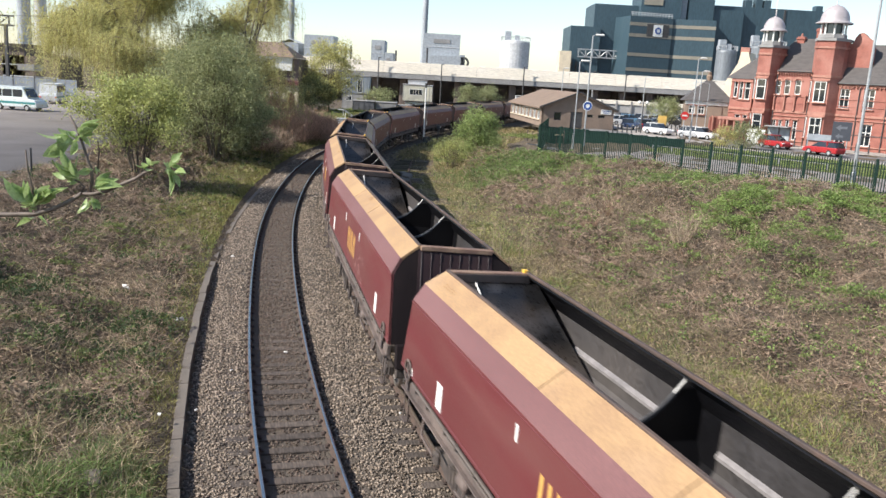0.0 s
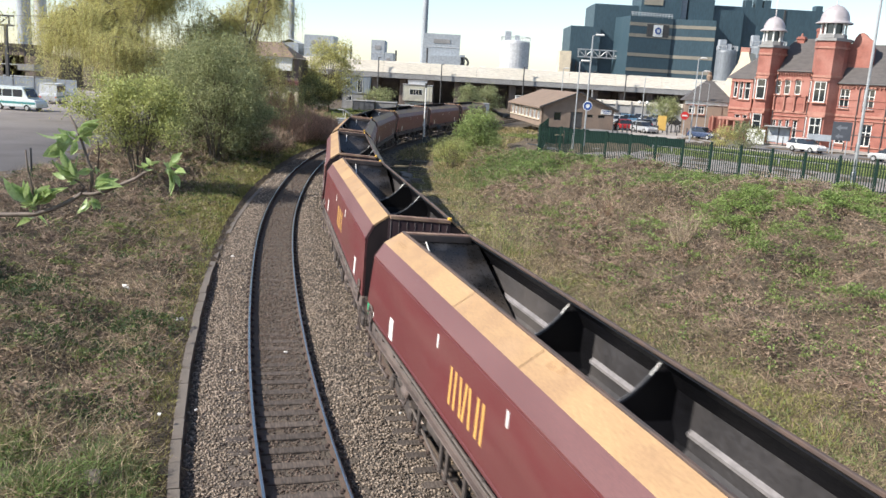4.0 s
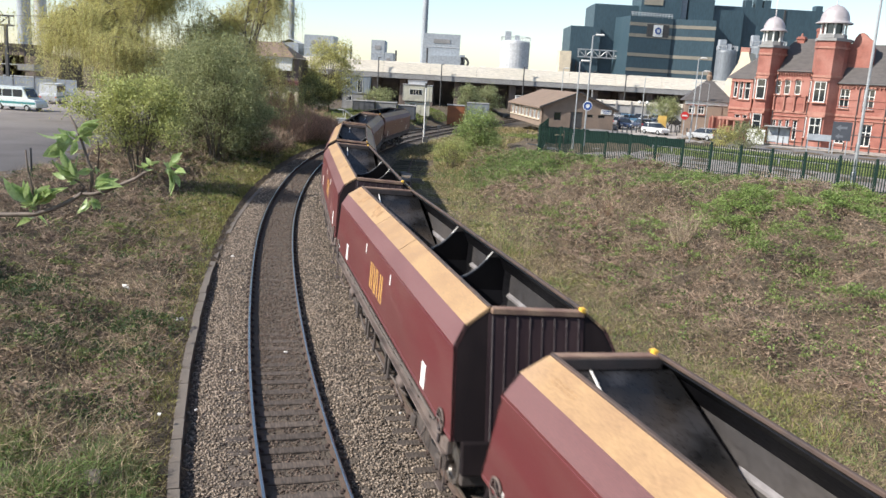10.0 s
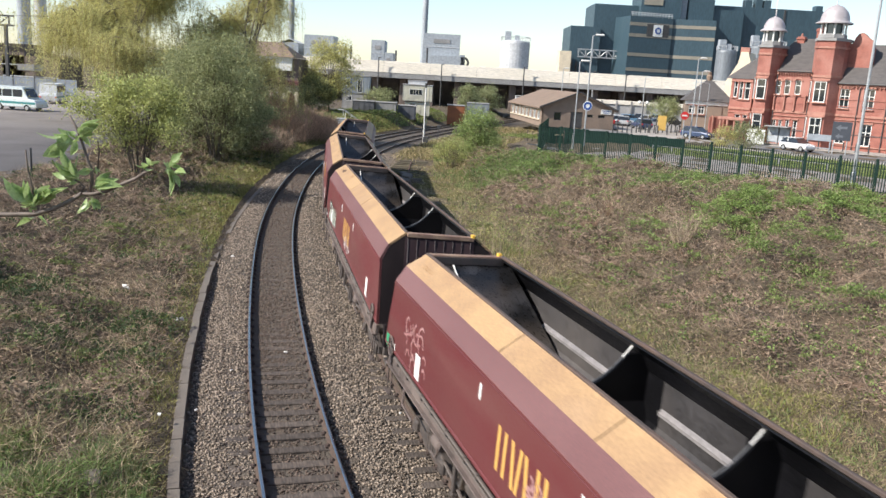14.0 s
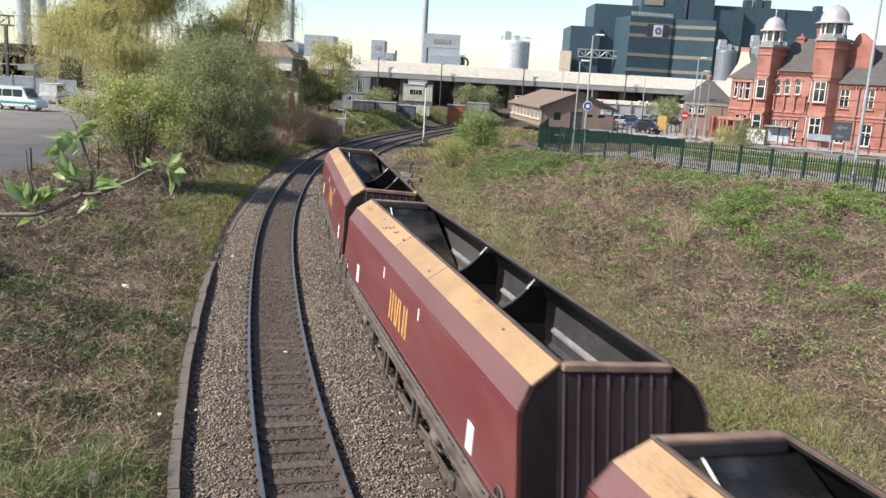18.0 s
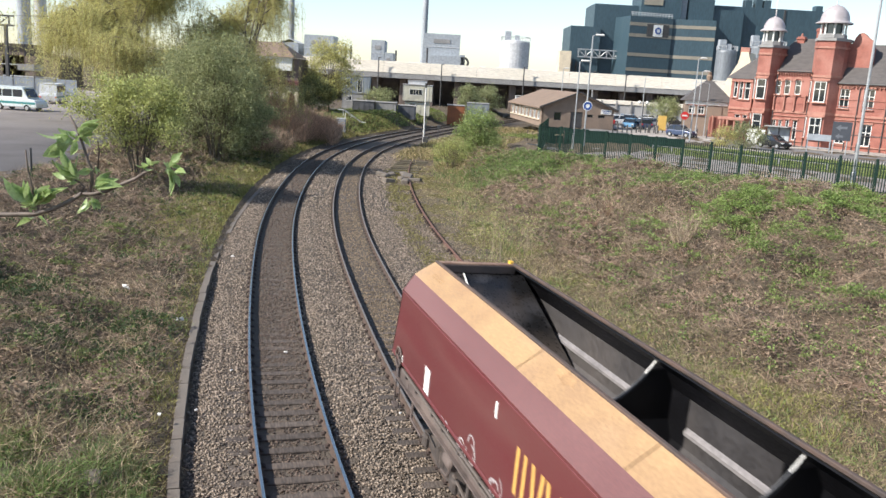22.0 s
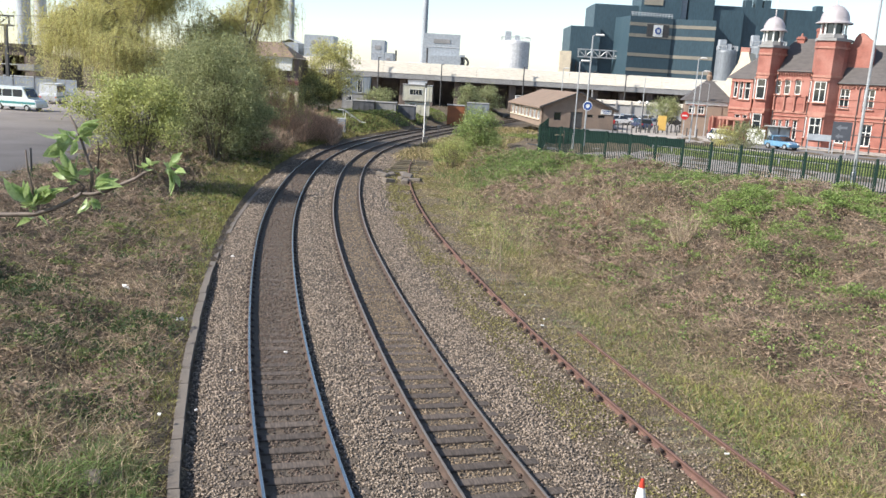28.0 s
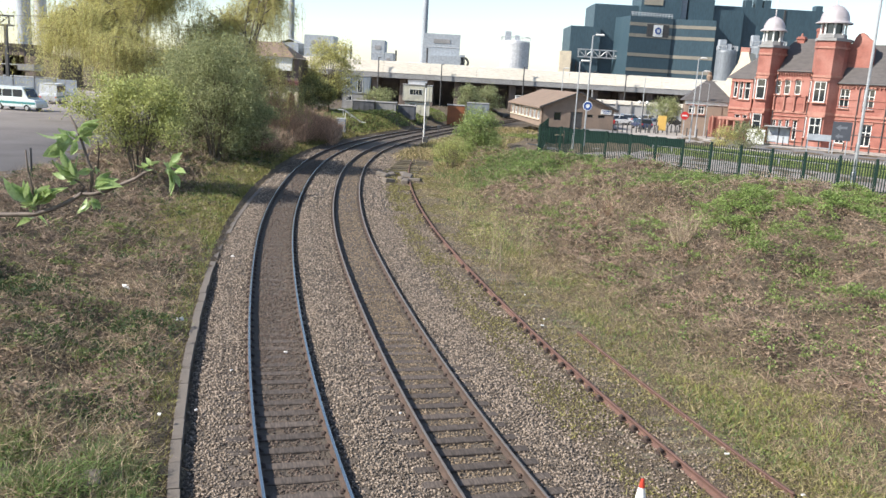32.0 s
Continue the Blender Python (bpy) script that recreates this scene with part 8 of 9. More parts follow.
# ---------------------------------------------------------------- trees and shrubs
def crown_tree(name, label, base, height, spread, n_leaf, leaf, mat, seed, limbs=7, trunk=0.14, low=0.25, squash=1.0, clumps=60, stem_mat=None, thin=0.25, spikes=0, multi=1):
    """A tree or shrub: tapering stems, limbs to its clumps, and a crown of many small leaves in uneven clumps."""
    rng = np.random.default_rng(seed)
    t = thing(name, label, "shrub" if height < 5 else "tree", pose(*base))
    stem_mat = stem_mat or M["bark"]
    # clump centres inside an uneven ellipsoid
    c = rng.normal(size=(clumps, 3))
    c /= np.linalg.norm(c, axis=1, keepdims=True)
    c *= rng.uniform(0.35, 1.0, (clumps, 1)) ** 0.6
    c[:, :2] *= spread * (1 + 0.25 * np.sin(3 * np.arctan2(c[:, 1], c[:, 0]) + seed))[:, None]
    zc = height * (1 + low) / 2
    c[:, 2] = zc + c[:, 2] * height * (1 - low) / 2 * squash
    g = Geo()
    tops = []
    for k in range(multi):
        a = k * 6.28 / multi + seed
        ft = Vector((math.cos(a) * 0.25 * (multi > 1), math.sin(a) * 0.25 * (multi > 1), -0.15))
        tip = Vector((math.cos(a) * spread * 0.35 * (multi > 1), math.sin(a) * spread * 0.35 * (multi > 1), height * 0.62))
        g.tube([ft, ft.lerp(tip, 0.35) + Vector((rng.normal(0, 0.08), rng.normal(0, 0.08), 0)), tip], [trunk, trunk * 0.75, trunk * 0.4], 7)
        tops.append((ft, tip))
    part("trunk", g, stem_mat, t)
    for k in range(min(limbs, clumps)):
        ft, tip = tops[k % multi]
        st = ft.lerp(tip, 0.35 + 0.55 * rng.random())
        e = Vector(c[k])
        md = st.lerp(e, 0.5) + Vector((0, 0, 0.12 * height * rng.random()))
        part("limb", Geo().tube([st, md, e], [trunk * 0.42, trunk * 0.26, trunk * 0.08], 5), stem_mat, t)
    cl = c[rng.integers(0, clumps, n_leaf)]
    r = spread * thin
    p = cl + rng.normal(0, 1, (n_leaf, 3)) * np.array([r, r, r * 0.8]) * 0.75
    p[:, 2] = np.maximum(p[:, 2], 0.1)
    d = rng.normal(size=(n_leaf, 3)) + np.array([0, 0, -0.15])
    d /= np.linalg.norm(d, axis=1, keepdims=True)
    kites("crown", p, d, rng.uniform(0.7, 1.4, n_leaf) * leaf, leaf * 0.55, mat, "", "", rng, parent=t, kind="")
    if spikes:
        k = rng.integers(0, clumps, spikes)
        ft = np.array([0.0, 0, 0.1])
        p0 = c[k] * rng.uniform(0.3, 0.9, (spikes, 1))
        dd = c[k] - p0 + rng.normal(0, 0.35, (spikes, 3))
        dd[:, 2] += 0.5
        dd /= np.linalg.norm(dd, axis=1, keepdims=True)
        stems("twig_mass", p0, dd, rng.uniform(0.5, 1.4, spikes) * spread * 0.5, 0.012 + 0.004 * spread, stem_mat, "", "", rng, parent=t, kind="")
    return t


def willow(name, label, base, height, spread, strands, seed):
    """A weeping willow: trunk, forking limbs, and tassels of hanging leafy strands at their ends."""
    rng = np.random.default_rng(seed)
    t = thing(name, label, "tree", pose(*base))
    part("trunk", Geo().tube([(0, 0, -0.2), (0.1, 0.1, height * 0.16), (-0.1, 0.2, height * 0.32)], [0.46, 0.36, 0.28], 9), M["bark"], t)
    heads = []
    for k in range(26):
        a = k * 2.4 + rng.normal(0, 0.2)
        up = 0.24 + 0.76 * ((k * 0.618) % 1)
        r = spread * (0.35 + 0.6 * rng.random()) * (1.05 - 0.35 * up)
        e = Vector((math.cos(a) * r, math.sin(a) * r, height * up))
        st = Vector((0, 0.15, height * rng.uniform(0.14, 0.33)))
        md, m2 = st.lerp(e, 0.42) + Vector((0, 0, height * 0.10)), st.lerp(e, 0.75) + Vector((0, 0, height * 0.09))
        limb = part("limb", Geo().tube([st, md, m2, e], [0.12, 0.085, 0.055, 0.025], 6), M["bark"], t)
        for b in range(7):
            f = 0.3 + 0.7 * b / 6
            p0 = (md.lerp(m2, f / 0.7) if f < 0.7 else m2.lerp(e, (f - 0.7) / 0.3))
            tip = p0 + Vector((rng.normal(0, spread * 0.2) + math.cos(a) * spread * 0.1, rng.normal(0, spread * 0.2) + math.sin(a) * spread * 0.1, rng.uniform(0.0, 0.1) * height))
            part("branch", Geo().tube([p0, p0.lerp(tip, 0.55) + Vector((0, 0, 0.35)), tip], [0.06, 0.04, 0.012], 5), M["bark"], limb)
            heads += [np.array(tip), np.array(p0.lerp(tip, 0.6)) + np.array([0, 0, 0.25])]
    heads = np.array(heads)
    full = rng.uniform(0.2, 1.0, len(heads)) ** 1.5
    k = rng.choice(len(heads), strands, p=full / full.sum())
    o = heads[k] + rng.normal(0, 1, (strands, 3)) * np.array([0.6, 0.6, 0.45])
    out = np.hypot(o[:, 0], o[:, 1]) / spread
    drop = np.minimum(rng.gamma(2.6, 0.8, strands) * (0.45 + 1.5 * out ** 2), np.maximum(o[:, 2] - 0.4, 0.3))
    away = np.arctan2(o[:, 1], o[:, 0]) + rng.normal(0, 0.7, strands)
    fling = rng.uniform(0.2, 0.9, strands)
    per = 22
    u = rng.random((strands, per))
    arc = fling[:, None] * (1 - (1 - u) ** 2)
    p = o[:, None, :] + np.stack([np.cos(away)[:, None] * arc, np.sin(away)[:, None] * arc, -drop[:, None] * u ** 1.3 + 0.12 * np.sin(u * 3.1)], 2)
    p = p.reshape(-1, 3) + rng.normal(0, 0.06, (strands * per, 3))
    d = np.tile(np.array([0, 0, -0.6]), (len(p), 1)) + rng.normal(0, 0.6, (len(p), 3))
    d /= np.linalg.norm(d, axis=1, keepdims=True)
    kites("crown", p, d, rng.uniform(0.10, 0.24, len(p)), 0.056, M["leaf_willow"], "", "", rng, parent=t, kind="")
    dd = np.stack([np.cos(away) * fling, np.sin(away) * fling, -drop], 1)
    dd /= np.linalg.norm(dd, axis=1, keepdims=True)
    stems("hanging_strand_mass", o, dd, drop * 0.95, 0.018, M["twig_willow"], "", "", rng, bend=0.15, parent=t, kind="")
    return t


M["twig_willow"] = material("yellow_willow_twig", (0.40, 0.33, 0.13), 0.8, 0, (0.2, 0.16, 0.07), 1.5, 0.8, 20, 0.0, island=0.4)
willow("weeping_willow", "large weeping willow with yellow spring leaves", (-29.5, 76, PLATEAU), 14.8, 7.9, 7600, 81)
willow("weeping_willow", "weeping willow with thin yellow spring leaves", (-20.5, 82, 0.9), 14.8, 5.6, 3400, 82)
crown_tree("spring_shrub", "multi-stemmed shrub with fresh green leaves at the car park edge", (-17.2, 46, 0.9), 5.4, 3.1, 16000, 0.145, M["leaf_spring"], 91, 26, 0.045, 0.30, 1, 130, None, 0.15, 420, 12)
crown_tree("grey_green_tree", "dense grey-green tree beside the line", (-17.0, 60.5, 0.4), 9.2, 3.4, 42000, 0.135, M["leaf_olive"], 92, 30, 0.09, 0.06, 1, 190, None, 0.19, 420, 7)
crown_tree("grey_green_tree", "dense grey-green tree behind the shrub", (-19.4, 63, 1.2), 7.6, 2.6, 18000, 0.14, M["leaf_olive"], 93, 20, 0.09, 0.08, 1, 130, None, 0.17, 260, 6)
crown_tree("olive_shrub", "dense olive shrub shading the bank", (-16.6, 66, 0.3), 5.6, 2.5, 14000, 0.165, M["leaf_olive"], 94, 18, 0.07, 0.05, 1, 110, None, 0.18, 220, 6)
crown_tree("small_willow", "small rounded willow with yellow-green leaves", (-16.6, 114, 0.6), 10.6, 3.6, 13000, 0.22, M["leaf_willow"], 95, 26, 0.12, 0.22, 1, 120, None, 0.17, 420)
crown_tree("green_shrub", "green shrub under the small willow", (-18.4, 112, 0.6), 5.8, 2.4, 9000, 0.26, M["leaf_olive"], 96, 12, 0.08, 0.06, 1, 70, None, 0.2)
crown_tree("line_shrub", "yellow-green shrub inside the curve", (2.6, 75, -0.1), 4.9, 2.0, 10000, 0.15, M["leaf_fresh"], 97, 20, 0.06, 0.08, 1, 90, None, 0.2, 260, 6)
crown_tree("line_shrub", "thin yellow-green shrub inside the curve", (0.2, 70, -0.2), 2.6, 1.5, 4200, 0.10, M["leaf_spring"], 98, 10, 0.035, 0.12, 1, 50, None, 0.28, 160, 5)
crown_tree("round_tree", "small clipped olive-green tree by the junction", (29.6, 117, PLATEAU), 4.8, 2.0, 5000, 0.18, M["leaf_olive"], 99, 10, 0.1, 0.3, 1, 50)
crown_tree("yard_shrub", "olive shrub by the cabins", (-11.0, 127, 0.8), 4.2, 2.4, 5000, 0.2, M["leaf_olive"], 100, 10, 0.08, 0.1, 1, 50)
crown_tree("yard_shrub", "olive shrub under the viaduct", (2.6, 140, 1.0), 5.2, 2.0, 4000, 0.2, M["leaf_olive"], 101, 10, 0.08, 0.1, 1, 40)
crown_tree("yard_shrub", "olive shrub under the viaduct", (6.4, 146, 1.2), 5.4, 2.4, 4000, 0.22, M["leaf_olive"], 102, 10, 0.08, 0.1, 1, 40)
crown_tree("street_shrub", "grey-green shrub on the verge by the road", (31.8, 90.5, PLATEAU), 2.9, 1.7, 4200, 0.14, M["leaf_olive"], 103, 10, 0.05, 0.05, 1, 50, None, 0.3, 120, 4)
crown_tree("gorse", "yellow-flowering shrub on the verge", (29.6, 91.0, PLATEAU), 2.3, 1.3, 3000, 0.12, M["leaf_willow"], 104, 8, 0.05, 0.05, 1, 40, None, 0.3, 60, 4)
crown_tree("wall_shrub", "shrub at the foot of the hall", (53.5, 88, PLATEAU), 4.2, 1.6, 4000, 0.15, M["leaf_olive"], 105, 10, 0.06, 0.05, 1, 40, None, 0.3, 80, 4)


def bare_thicket(name, label, base, height, spread, n, mat, seed, width=0.014, depth=None):
    rng = np.random.default_rng(seed)
    t = thing(name, label, "thicket", pose(*base))
    depth = depth or spread
    p = np.stack([rng.uniform(-spread, spread, n), rng.uniform(-depth, depth, n), rng.uniform(0, height * 0.62, n)], 1)
    p[:, 2] *= 1 - 0.35 * (p[:, 0] / spread) ** 2
    gz0 = ground_z(p[:, 0] + base[0], p[:, 1] + base[1]) - base[2]
    p[:, 2] += gz0
    stems("twig_mass", p, ways(n, rng, 1.0, 0.8), rng.uniform(0.4, 1.0, n) * height * 0.55, width, mat, "", "", rng, 0.3, parent=t, kind="")
    for k in range(14):
        g = Geo()
        x, y = rng.uniform(-spread, spread), rng.uniform(-depth, depth)
        zb = float(ground_z(np.array([x + base[0]]), np.array([y + base[1]]))[0]) - base[2] - 0.1
        g.tube([(x, y, zb), (x + rng.normal(0, 0.2), y, zb + height * 0.5), (x + rng.normal(0, 0.4), y, zb + height * 0.95)], [0.03, 0.02, 0.006], 5)
        part("stem", g, mat, t)
    return t


bare_thicket("russet_thicket", "large russet-brown leafless thicket beside the line", (-18.6, 84, 0.6), 4.2, 4.8, 14000, M["twig_red"], 111, 0.03, 4.5)
bare_thicket("russet_thicket", "smaller russet-brown leafless thicket", (-14.2, 88, 0.2), 3.2, 2.5, 5000, M["twig_red"], 112, 0.03, 4.0)
bare_thicket("brown_thicket", "brown leafless thicket in the shade of the trees", (-17.0, 72, 0.4), 2.4, 3.0, 5000, M["twig_brown"], 113, 0.026, 4.5)
crown_tree("bank_shrub", "small leafless pale shrub on the bank", (10.6, 36.0, gz(10.6, 36.0)), 1.7, 1.2, 220, 0.04, M["leaf_spring"], 114, 9, 0.03, 0.25, 1, 40, M["twig_brown"], 0.3, 220, 5)
crown_tree("bank_shrub", "small dark leafless shrub on the bank", (8.6, 39.5, gz(8.6, 39.5)), 1.4, 1.0, 120, 0.04, M["leaf_spring"], 115, 8, 0.02, 0.25, 1, 40, M["twig_brown"], 0.3, 160, 5)


def fan_shrub(name, label, x, y, height, spread, n, mat, seed, width=0.012):
    """A leafless shrub: stems that fan out of one root, with side twigs."""
    rng = np.random.default_rng(seed)
    t = thing(name, label, "shrub", pose(x, y, gz(x, y) - 0.05))
    d = rng.normal(size=(n, 3)) * np.array([spread, spread, 0.0]) / height
    d[:, 2] = 1.0
    d /= np.linalg.norm(d, axis=1, keepdims=True)
    L = rng.uniform(0.55, 1.0, n) * height
    root = rng.normal(0, 0.07, (n, 3)) * np.array([1, 1, 0])
    stems("stem_mass", root, d, L, width * 1.5, mat, "", "", rng, bend=0.12, parent=t, kind="")
    k = rng.integers(0, n, n * 5)
    f = rng.uniform(0.3, 0.85, n * 5)
    p = root[k] + d[k] * (L[k] * f)[:, None] * 0.95
    d2 = d[k] + rng.normal(0, 0.45, (n * 5, 3))
    d2 /= np.linalg.norm(d2, axis=1, keepdims=True)
    stems("twig_mass", p, d2, rng.uniform(0.2, 0.45, n * 5) * height, width * 0.8, mat, "", "", rng, bend=0.15, parent=t, kind="")
    return t


fan_shrub("fan_shrub", "pale leafless shrub fanning out of the brambles", 9.9, 34.4, 2.1, 0.75, 34, M["twig_pale"], 131, 0.008)
fan_shrub("fan_shrub", "pale leafless shrub among dead grass", 8.4, 36.6, 1.6, 0.7, 30, M["twig_pale"], 132, 0.008)
fan_shrub("fan_shrub", "small brown leafless shrub at the foot of the bank", 5.45, 24.9, 1.0, 0.4, 16, M["twig_brown"], 133, 0.009)
fan_shrub("fan_shrub", "thin brown leafless sapling beside the siding", 2.3, 30.6, 1.3, 0.4, 14, M["twig_brown"], 134, 0.009)
fan_shrub("fan_shrub", "thin leafless sapling above the siding", 3.8, 30.8, 1.1, 0.45, 14, M["twig_brown"], 135, 0.009)
fan_shrub("fan_shrub", "russet leafless shrub low on the bank", 7.2, 41.0, 1.3, 0.9, 34, M["twig_bracken"], 136)
fan_shrub("fan_shrub", "russet leafless shrub on the bank side", 8.6, 43.5, 1.4, 0.9, 34, M["twig_bracken"], 137)
fan_shrub("fan_shrub", "heap of dead russet bracken", 6.5, 32.5, 0.45, 0.9, 46, M["twig_bracken"], 138)
bare_thicket("bare_tree", "leafless shrub before the viaduct", (17.8, 150, PLATEAU), 6.0, 2.6, 700, M["twig_pale"], 117, 0.05)
for k, (x, y) in enumerate(((1.6, 36.0), (2.6, 39.0), (0.9, 42.5), (2.2, 33.0), (3.6, 35.5))):
    crown_tree("sapling", "thin sapling with opening yellow-green leaves", (x, y, -0.25), 1.9 + 0.3 * (k % 3), 0.55, 420, 0.06, M["leaf_spring"], 120 + k, 7, 0.015, 0.2, 1, 24, M["twig_pale"], 0.4, 70, 4)

# broken timber fence by the bungalow
bf = thing("broken_fence", "broken timber post and rail fence below the bungalow", "fence")
for k in range(7):
    x, y = 8.9 + 0.28 * k, 96 - 3.0 * k
    zz = gz(x, y)
    part("post", Geo().box((x, y, zz + 0.6), (0.14, 0.14, 1.5), bevel=0.02), M["sleeper"], bf)
    if k < 6:
        part("rail", Geo().tube([(x, y, zz + 1.0), (x + 0.28, y - 3.0, gz(x + 0.28, y - 3) + 1.0)], 0.05, 5), M["twig_pale"], bf)
for k in range(3):
    part("fallen_rail", Geo().box((0, 0, 0), (1.8, 0.12, 0.08), bevel=0.01), M["viaduct_grey"], bf, m=pose(7.6 + 0.5 * k, 74 + k, gz(7.6 + 0.5 * k, 74 + k) + 0.15, 0, 8, 30 + 40 * k))

# litter
rnd = random.Random(17)
for x, y, zz, sz in ((-9.9, 25.2, 0.5, 0.16), (-7.3, 22.4, 0.25, 0.12), (-5.6, 15.9, 0.15, 0.05), (-8.2, 31.6, 0.25, 0.09)):
    g = Geo()
    for k in range(5):
        p = [Vector((rnd.uniform(-1, 1), rnd.uniform(-1, 1), rnd.uniform(-0.3, 1))) * sz for _ in range(4)]
        g.quad(*p)
    tagged(part("litter", g, M["white_paint"], m=pose(x, y, gz(x, y) + 0.25)), "scrap of crumpled pale litter in the brambles", "litter", "scraps of litter")
for s, o in ((2.2, -1.95), (4.6, -1.2), (5.9, 0.2), (1.5, 2.5), (-3.6, 9.4), (-1.6, 9.0), (8.2, 8.3), (8.9, 8.6), (-2.4, 0.35), (12, 8.9)):
    p = line(s, o, -0.15 if o < 6 else -0.2)
    tagged(part("litter", Geo().box((0, 0, 0), (0.11, 0.05, 0.03), bevel=0.01), M["white_paint"], m=Matrix.Translation(p) @ pose(0, 0, 0, 12, 8, rnd.uniform(0, 180))), "small scrap of white litter on the ballast", "litter", "scraps of litter")
trough = thing("old_trough", "broken concrete cable trough end in the grass", "concrete trough", pose(-5.75, 12.95, 0.12, 4, 0, 20))
part("lid", Geo().box((0, 0, 0.2), (0.34, 0.5, 0.09), bevel=0.02), M["concrete"], trough)
for sx in (-0.13, 0.13):
    part("side", Geo().box((sx, 0, -0.06), (0.07, 0.46, 0.43), bevel=0.015), M["concrete"], trough)
# dark plate added for the shade in the hollow of the trough
part("back", Geo().box((0, 0.2, -0.06), (0.19, 0.06, 0.43)), M["dark_steel"], trough)

# ---------------------------------------------------------------- the twig in front of the camera
M["twig_near"] = material("young_brown_bark", (0.085, 0.062, 0.05), 0.7, 0, (0.2, 0.16, 0.13), 30, 0.7, 200, 0.2, 0.001)
M["leaf_near"] = leafy("young_apple_leaf", (0.27, 0.37, 0.13), (0.48, 0.55, 0.31), 0.35, 0.55, 0.35)
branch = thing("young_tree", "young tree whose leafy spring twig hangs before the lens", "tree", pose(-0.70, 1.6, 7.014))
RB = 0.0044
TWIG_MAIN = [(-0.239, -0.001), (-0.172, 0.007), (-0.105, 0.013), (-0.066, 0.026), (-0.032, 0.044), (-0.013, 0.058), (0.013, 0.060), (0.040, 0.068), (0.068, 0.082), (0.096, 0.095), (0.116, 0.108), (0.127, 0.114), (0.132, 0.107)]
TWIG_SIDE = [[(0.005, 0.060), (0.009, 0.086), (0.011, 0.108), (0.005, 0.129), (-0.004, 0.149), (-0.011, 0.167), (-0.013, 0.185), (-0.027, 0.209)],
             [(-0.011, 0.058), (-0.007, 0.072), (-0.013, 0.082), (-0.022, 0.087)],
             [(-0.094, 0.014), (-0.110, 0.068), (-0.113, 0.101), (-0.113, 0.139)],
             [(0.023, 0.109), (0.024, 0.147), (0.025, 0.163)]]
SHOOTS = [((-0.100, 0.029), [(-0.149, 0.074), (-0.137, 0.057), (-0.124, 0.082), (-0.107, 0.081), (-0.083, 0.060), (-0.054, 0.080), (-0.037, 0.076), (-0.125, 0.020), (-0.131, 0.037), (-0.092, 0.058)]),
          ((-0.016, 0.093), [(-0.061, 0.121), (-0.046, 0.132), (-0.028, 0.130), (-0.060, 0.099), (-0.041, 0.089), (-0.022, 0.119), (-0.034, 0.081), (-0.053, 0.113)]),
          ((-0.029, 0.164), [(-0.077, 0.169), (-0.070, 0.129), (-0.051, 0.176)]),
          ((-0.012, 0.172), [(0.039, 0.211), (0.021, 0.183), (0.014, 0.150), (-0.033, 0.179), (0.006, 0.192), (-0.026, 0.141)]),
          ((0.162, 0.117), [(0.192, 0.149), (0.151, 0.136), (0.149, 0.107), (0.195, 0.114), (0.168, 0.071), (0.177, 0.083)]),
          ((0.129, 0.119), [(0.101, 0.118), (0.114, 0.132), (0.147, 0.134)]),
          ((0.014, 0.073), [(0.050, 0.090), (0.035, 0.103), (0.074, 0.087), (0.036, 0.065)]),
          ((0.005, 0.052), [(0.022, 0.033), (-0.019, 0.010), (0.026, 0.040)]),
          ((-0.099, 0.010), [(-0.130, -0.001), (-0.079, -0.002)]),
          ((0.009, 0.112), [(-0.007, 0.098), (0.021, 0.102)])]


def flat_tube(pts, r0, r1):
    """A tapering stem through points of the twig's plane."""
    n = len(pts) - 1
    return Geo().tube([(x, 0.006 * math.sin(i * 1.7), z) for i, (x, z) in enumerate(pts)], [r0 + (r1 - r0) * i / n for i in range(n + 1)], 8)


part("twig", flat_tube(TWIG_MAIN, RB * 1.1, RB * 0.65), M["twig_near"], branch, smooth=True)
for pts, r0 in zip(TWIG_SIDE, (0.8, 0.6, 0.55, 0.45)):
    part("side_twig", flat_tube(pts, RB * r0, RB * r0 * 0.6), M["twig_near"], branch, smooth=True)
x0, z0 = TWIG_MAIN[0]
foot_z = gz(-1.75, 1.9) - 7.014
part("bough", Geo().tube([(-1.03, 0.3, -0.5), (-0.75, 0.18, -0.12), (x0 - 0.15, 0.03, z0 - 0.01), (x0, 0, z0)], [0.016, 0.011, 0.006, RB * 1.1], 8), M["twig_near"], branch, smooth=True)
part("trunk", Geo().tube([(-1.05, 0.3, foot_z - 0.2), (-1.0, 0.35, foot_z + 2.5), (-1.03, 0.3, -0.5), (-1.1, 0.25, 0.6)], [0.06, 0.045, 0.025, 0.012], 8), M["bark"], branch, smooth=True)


def leaf_mesh():
    """A pointed leaf folded a little along its midrib, its tip bent down; unit length along x."""
    xs = [0, 0.15, 0.35, 0.6, 0.82, 1.0]
    ws = [0.015, 0.16, 0.24, 0.21, 0.10, 0.0]
    g, vs = Geo(), []
    for x, w in zip(xs, ws):
        zz = 0.16 * x - 0.3 * x * x
        vs += [(x, w, zz + w * 0.35), (x, 0, zz), (x, -w, zz + w * 0.35)]
    fs = []
    for i in range(5):
        a = i * 3
        fs += [(a, a + 1, a + 4, a + 3), (a + 1, a + 2, a + 5, a + 4)]
    return g.add(vs, fs).mesh("leaf", M["leaf_near"], True)


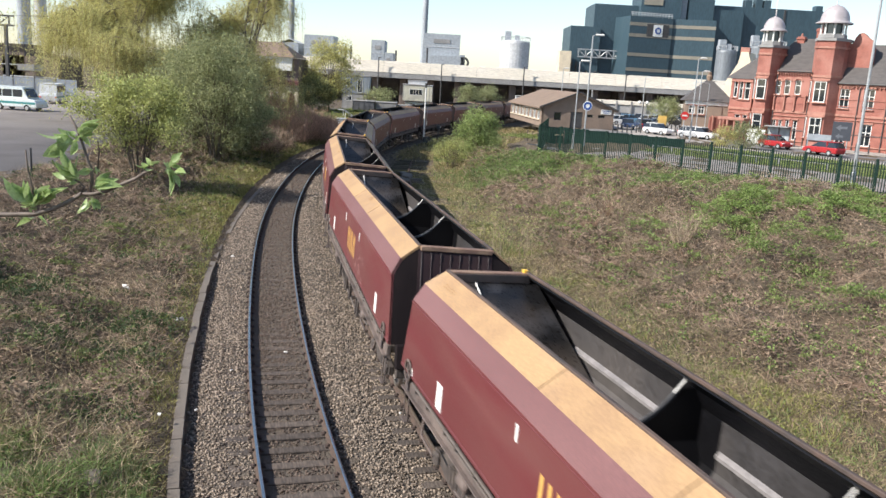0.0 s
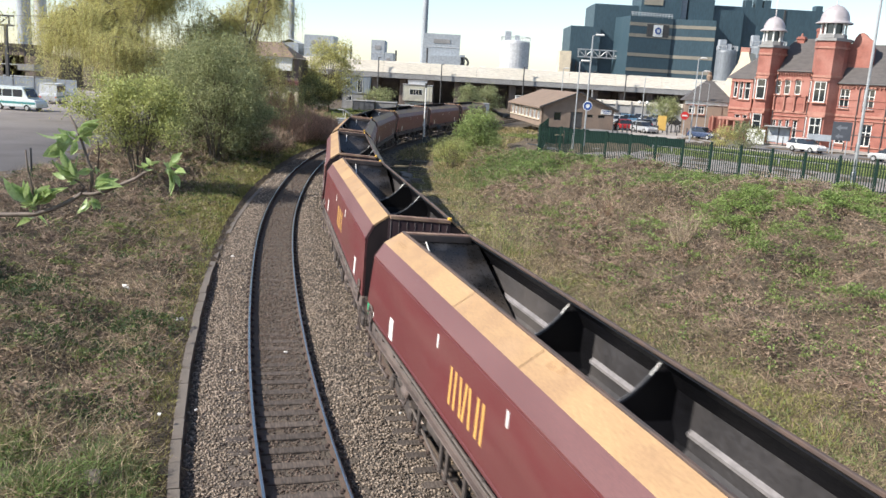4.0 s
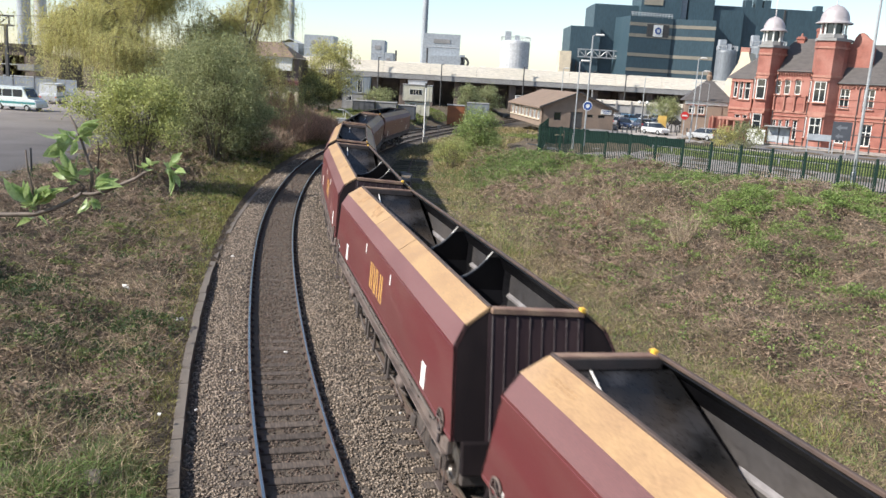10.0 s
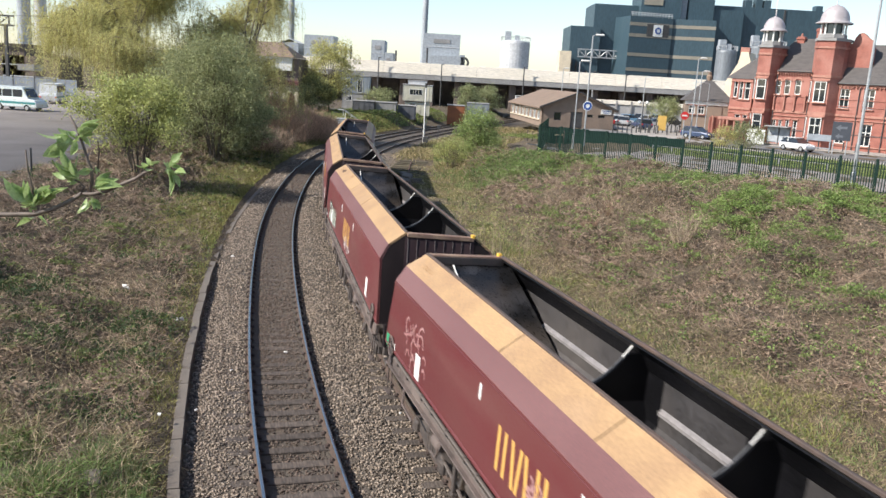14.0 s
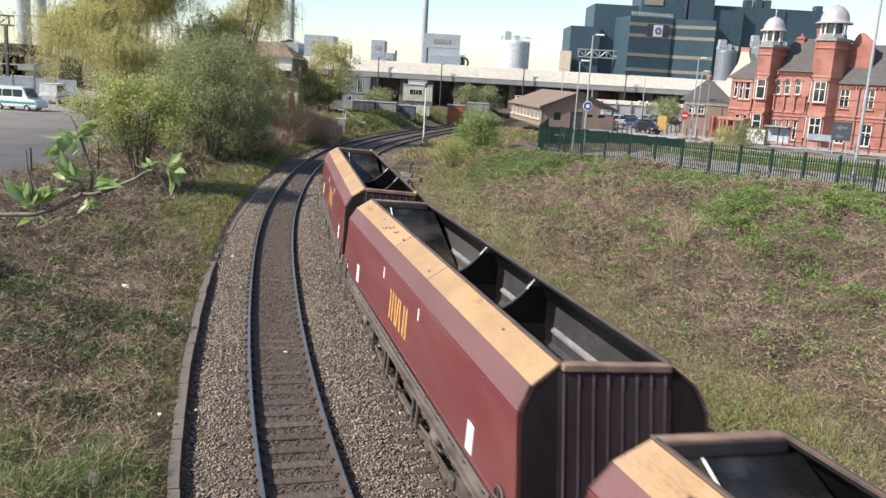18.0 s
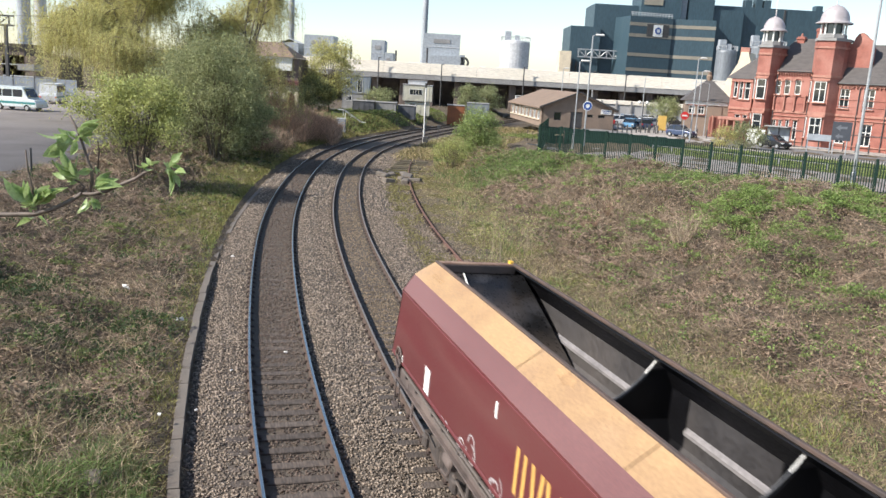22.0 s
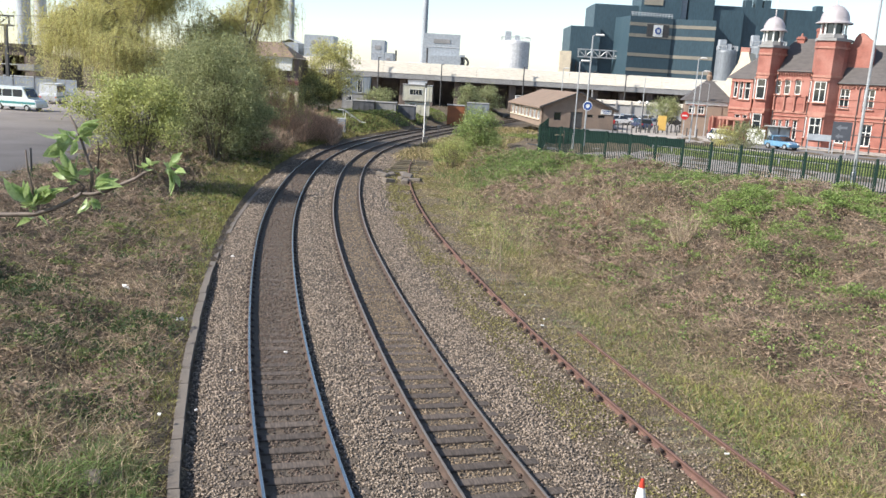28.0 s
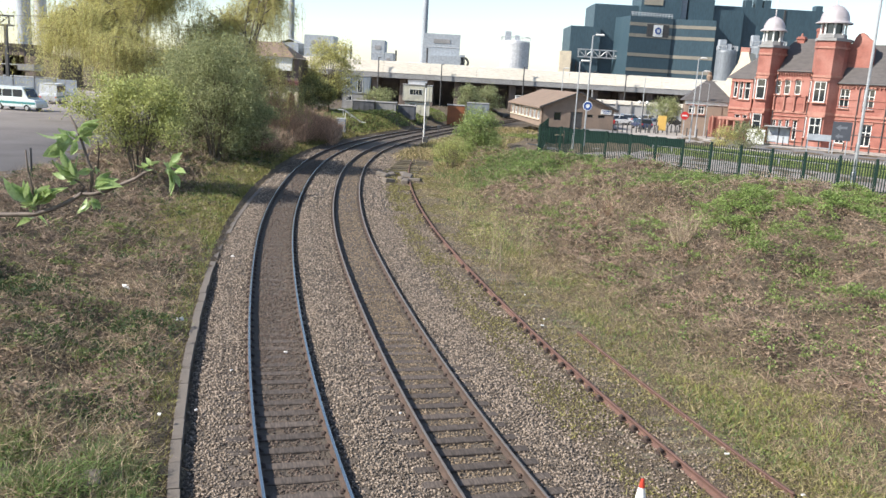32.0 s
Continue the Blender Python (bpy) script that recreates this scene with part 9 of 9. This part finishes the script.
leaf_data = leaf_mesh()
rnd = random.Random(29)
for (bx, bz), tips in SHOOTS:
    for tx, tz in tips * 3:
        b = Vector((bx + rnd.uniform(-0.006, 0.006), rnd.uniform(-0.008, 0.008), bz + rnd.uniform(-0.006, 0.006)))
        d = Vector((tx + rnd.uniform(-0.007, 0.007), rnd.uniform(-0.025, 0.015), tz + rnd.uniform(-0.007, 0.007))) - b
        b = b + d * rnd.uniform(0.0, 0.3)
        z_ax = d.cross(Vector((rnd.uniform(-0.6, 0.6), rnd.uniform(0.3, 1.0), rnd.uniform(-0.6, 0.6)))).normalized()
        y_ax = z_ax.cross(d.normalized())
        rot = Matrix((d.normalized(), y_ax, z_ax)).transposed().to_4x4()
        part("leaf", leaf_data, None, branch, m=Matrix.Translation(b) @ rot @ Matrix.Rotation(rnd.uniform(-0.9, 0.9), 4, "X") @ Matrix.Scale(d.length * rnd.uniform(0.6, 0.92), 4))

# ---------------------------------------------------------------- what moves
def motions():
    for n, w in train.items():
        walk(w, [(k * 0.5, wagon_pose(n, k * 0.5)) for k in range(65)])
        for b in [c for c in w.children if c.name.startswith("bogie")]:
            bx = b.matrix_basis.translation.x
            rows = []
            for k in range(33):
                c = near_end(n, k) + HALF + bx
                body = wagon_pose(n, k).to_euler().z
                turn = (math.pi / 2 - heading(c)) - body
                turn = (turn + math.pi) % (2 * math.pi) - math.pi
                rows.append((k, pose(bx, 0, 0, 0, 0, math.degrees(turn))))
            walk(b, rows)
            for ws in b.children:
                wx = ws.matrix_basis.translation.x
                near = [k for k in range(0, 481) if -14 < near_end(n, k / 15) + HALF < 45]
                if not near:
                    continue
                rows = [(k / 15, pose(wx, 0, 0.42, 0, math.degrees(near_end(n, k / 15) / 0.42) % 360, 0)) for k in near]
                rows = [(t, Matrix.Translation((wx, 0, 0.42)) @ Matrix.Rotation(near_end(n, t) / 0.42, 4, "Y")) for t, _ in rows]
                if rows[0][0] > 0:
                    rows.insert(0, (0, rows[0][1]))
                if rows[-1][0] < 32:
                    rows.append((32, rows[-1][1]))
                walk(ws, rows)
    for ob, route in drivers:
        ts, xs, ys = (np.array(v, float) for v in zip(*route))
        at_t = lambda t: np.array([np.interp(t, ts, xs), np.interp(t, ts, ys)])
        soft = lambda t: sum(at_t(t + d) for d in (-0.3, -0.15, 0, 0.15, 0.3)) / 5
        t0, t1 = max(0.0, ts[0] - 0.3), min(32.0, ts[-1] + 0.3)
        rows, a = [], None
        for t in np.unique(np.concatenate([[0.0, 32.0], np.arange(t0, t1, 0.25), [t1]])):
            p = soft(t)
            tt = min(max(t, ts[0]), ts[-1] - 0.01)
            d = soft(tt + 0.2) - soft(tt - 0.1)
            b = math.atan2(d[1], d[0])
            a = b if a is None else a + (b - a + math.pi) % (2 * math.pi) - math.pi
            rows.append((float(t), Matrix.Translation((p[0], p[1], PLATEAU + 0.07)) @ Matrix.Rotation(a, 4, "Z")))
        walk(ob, rows)


motions()
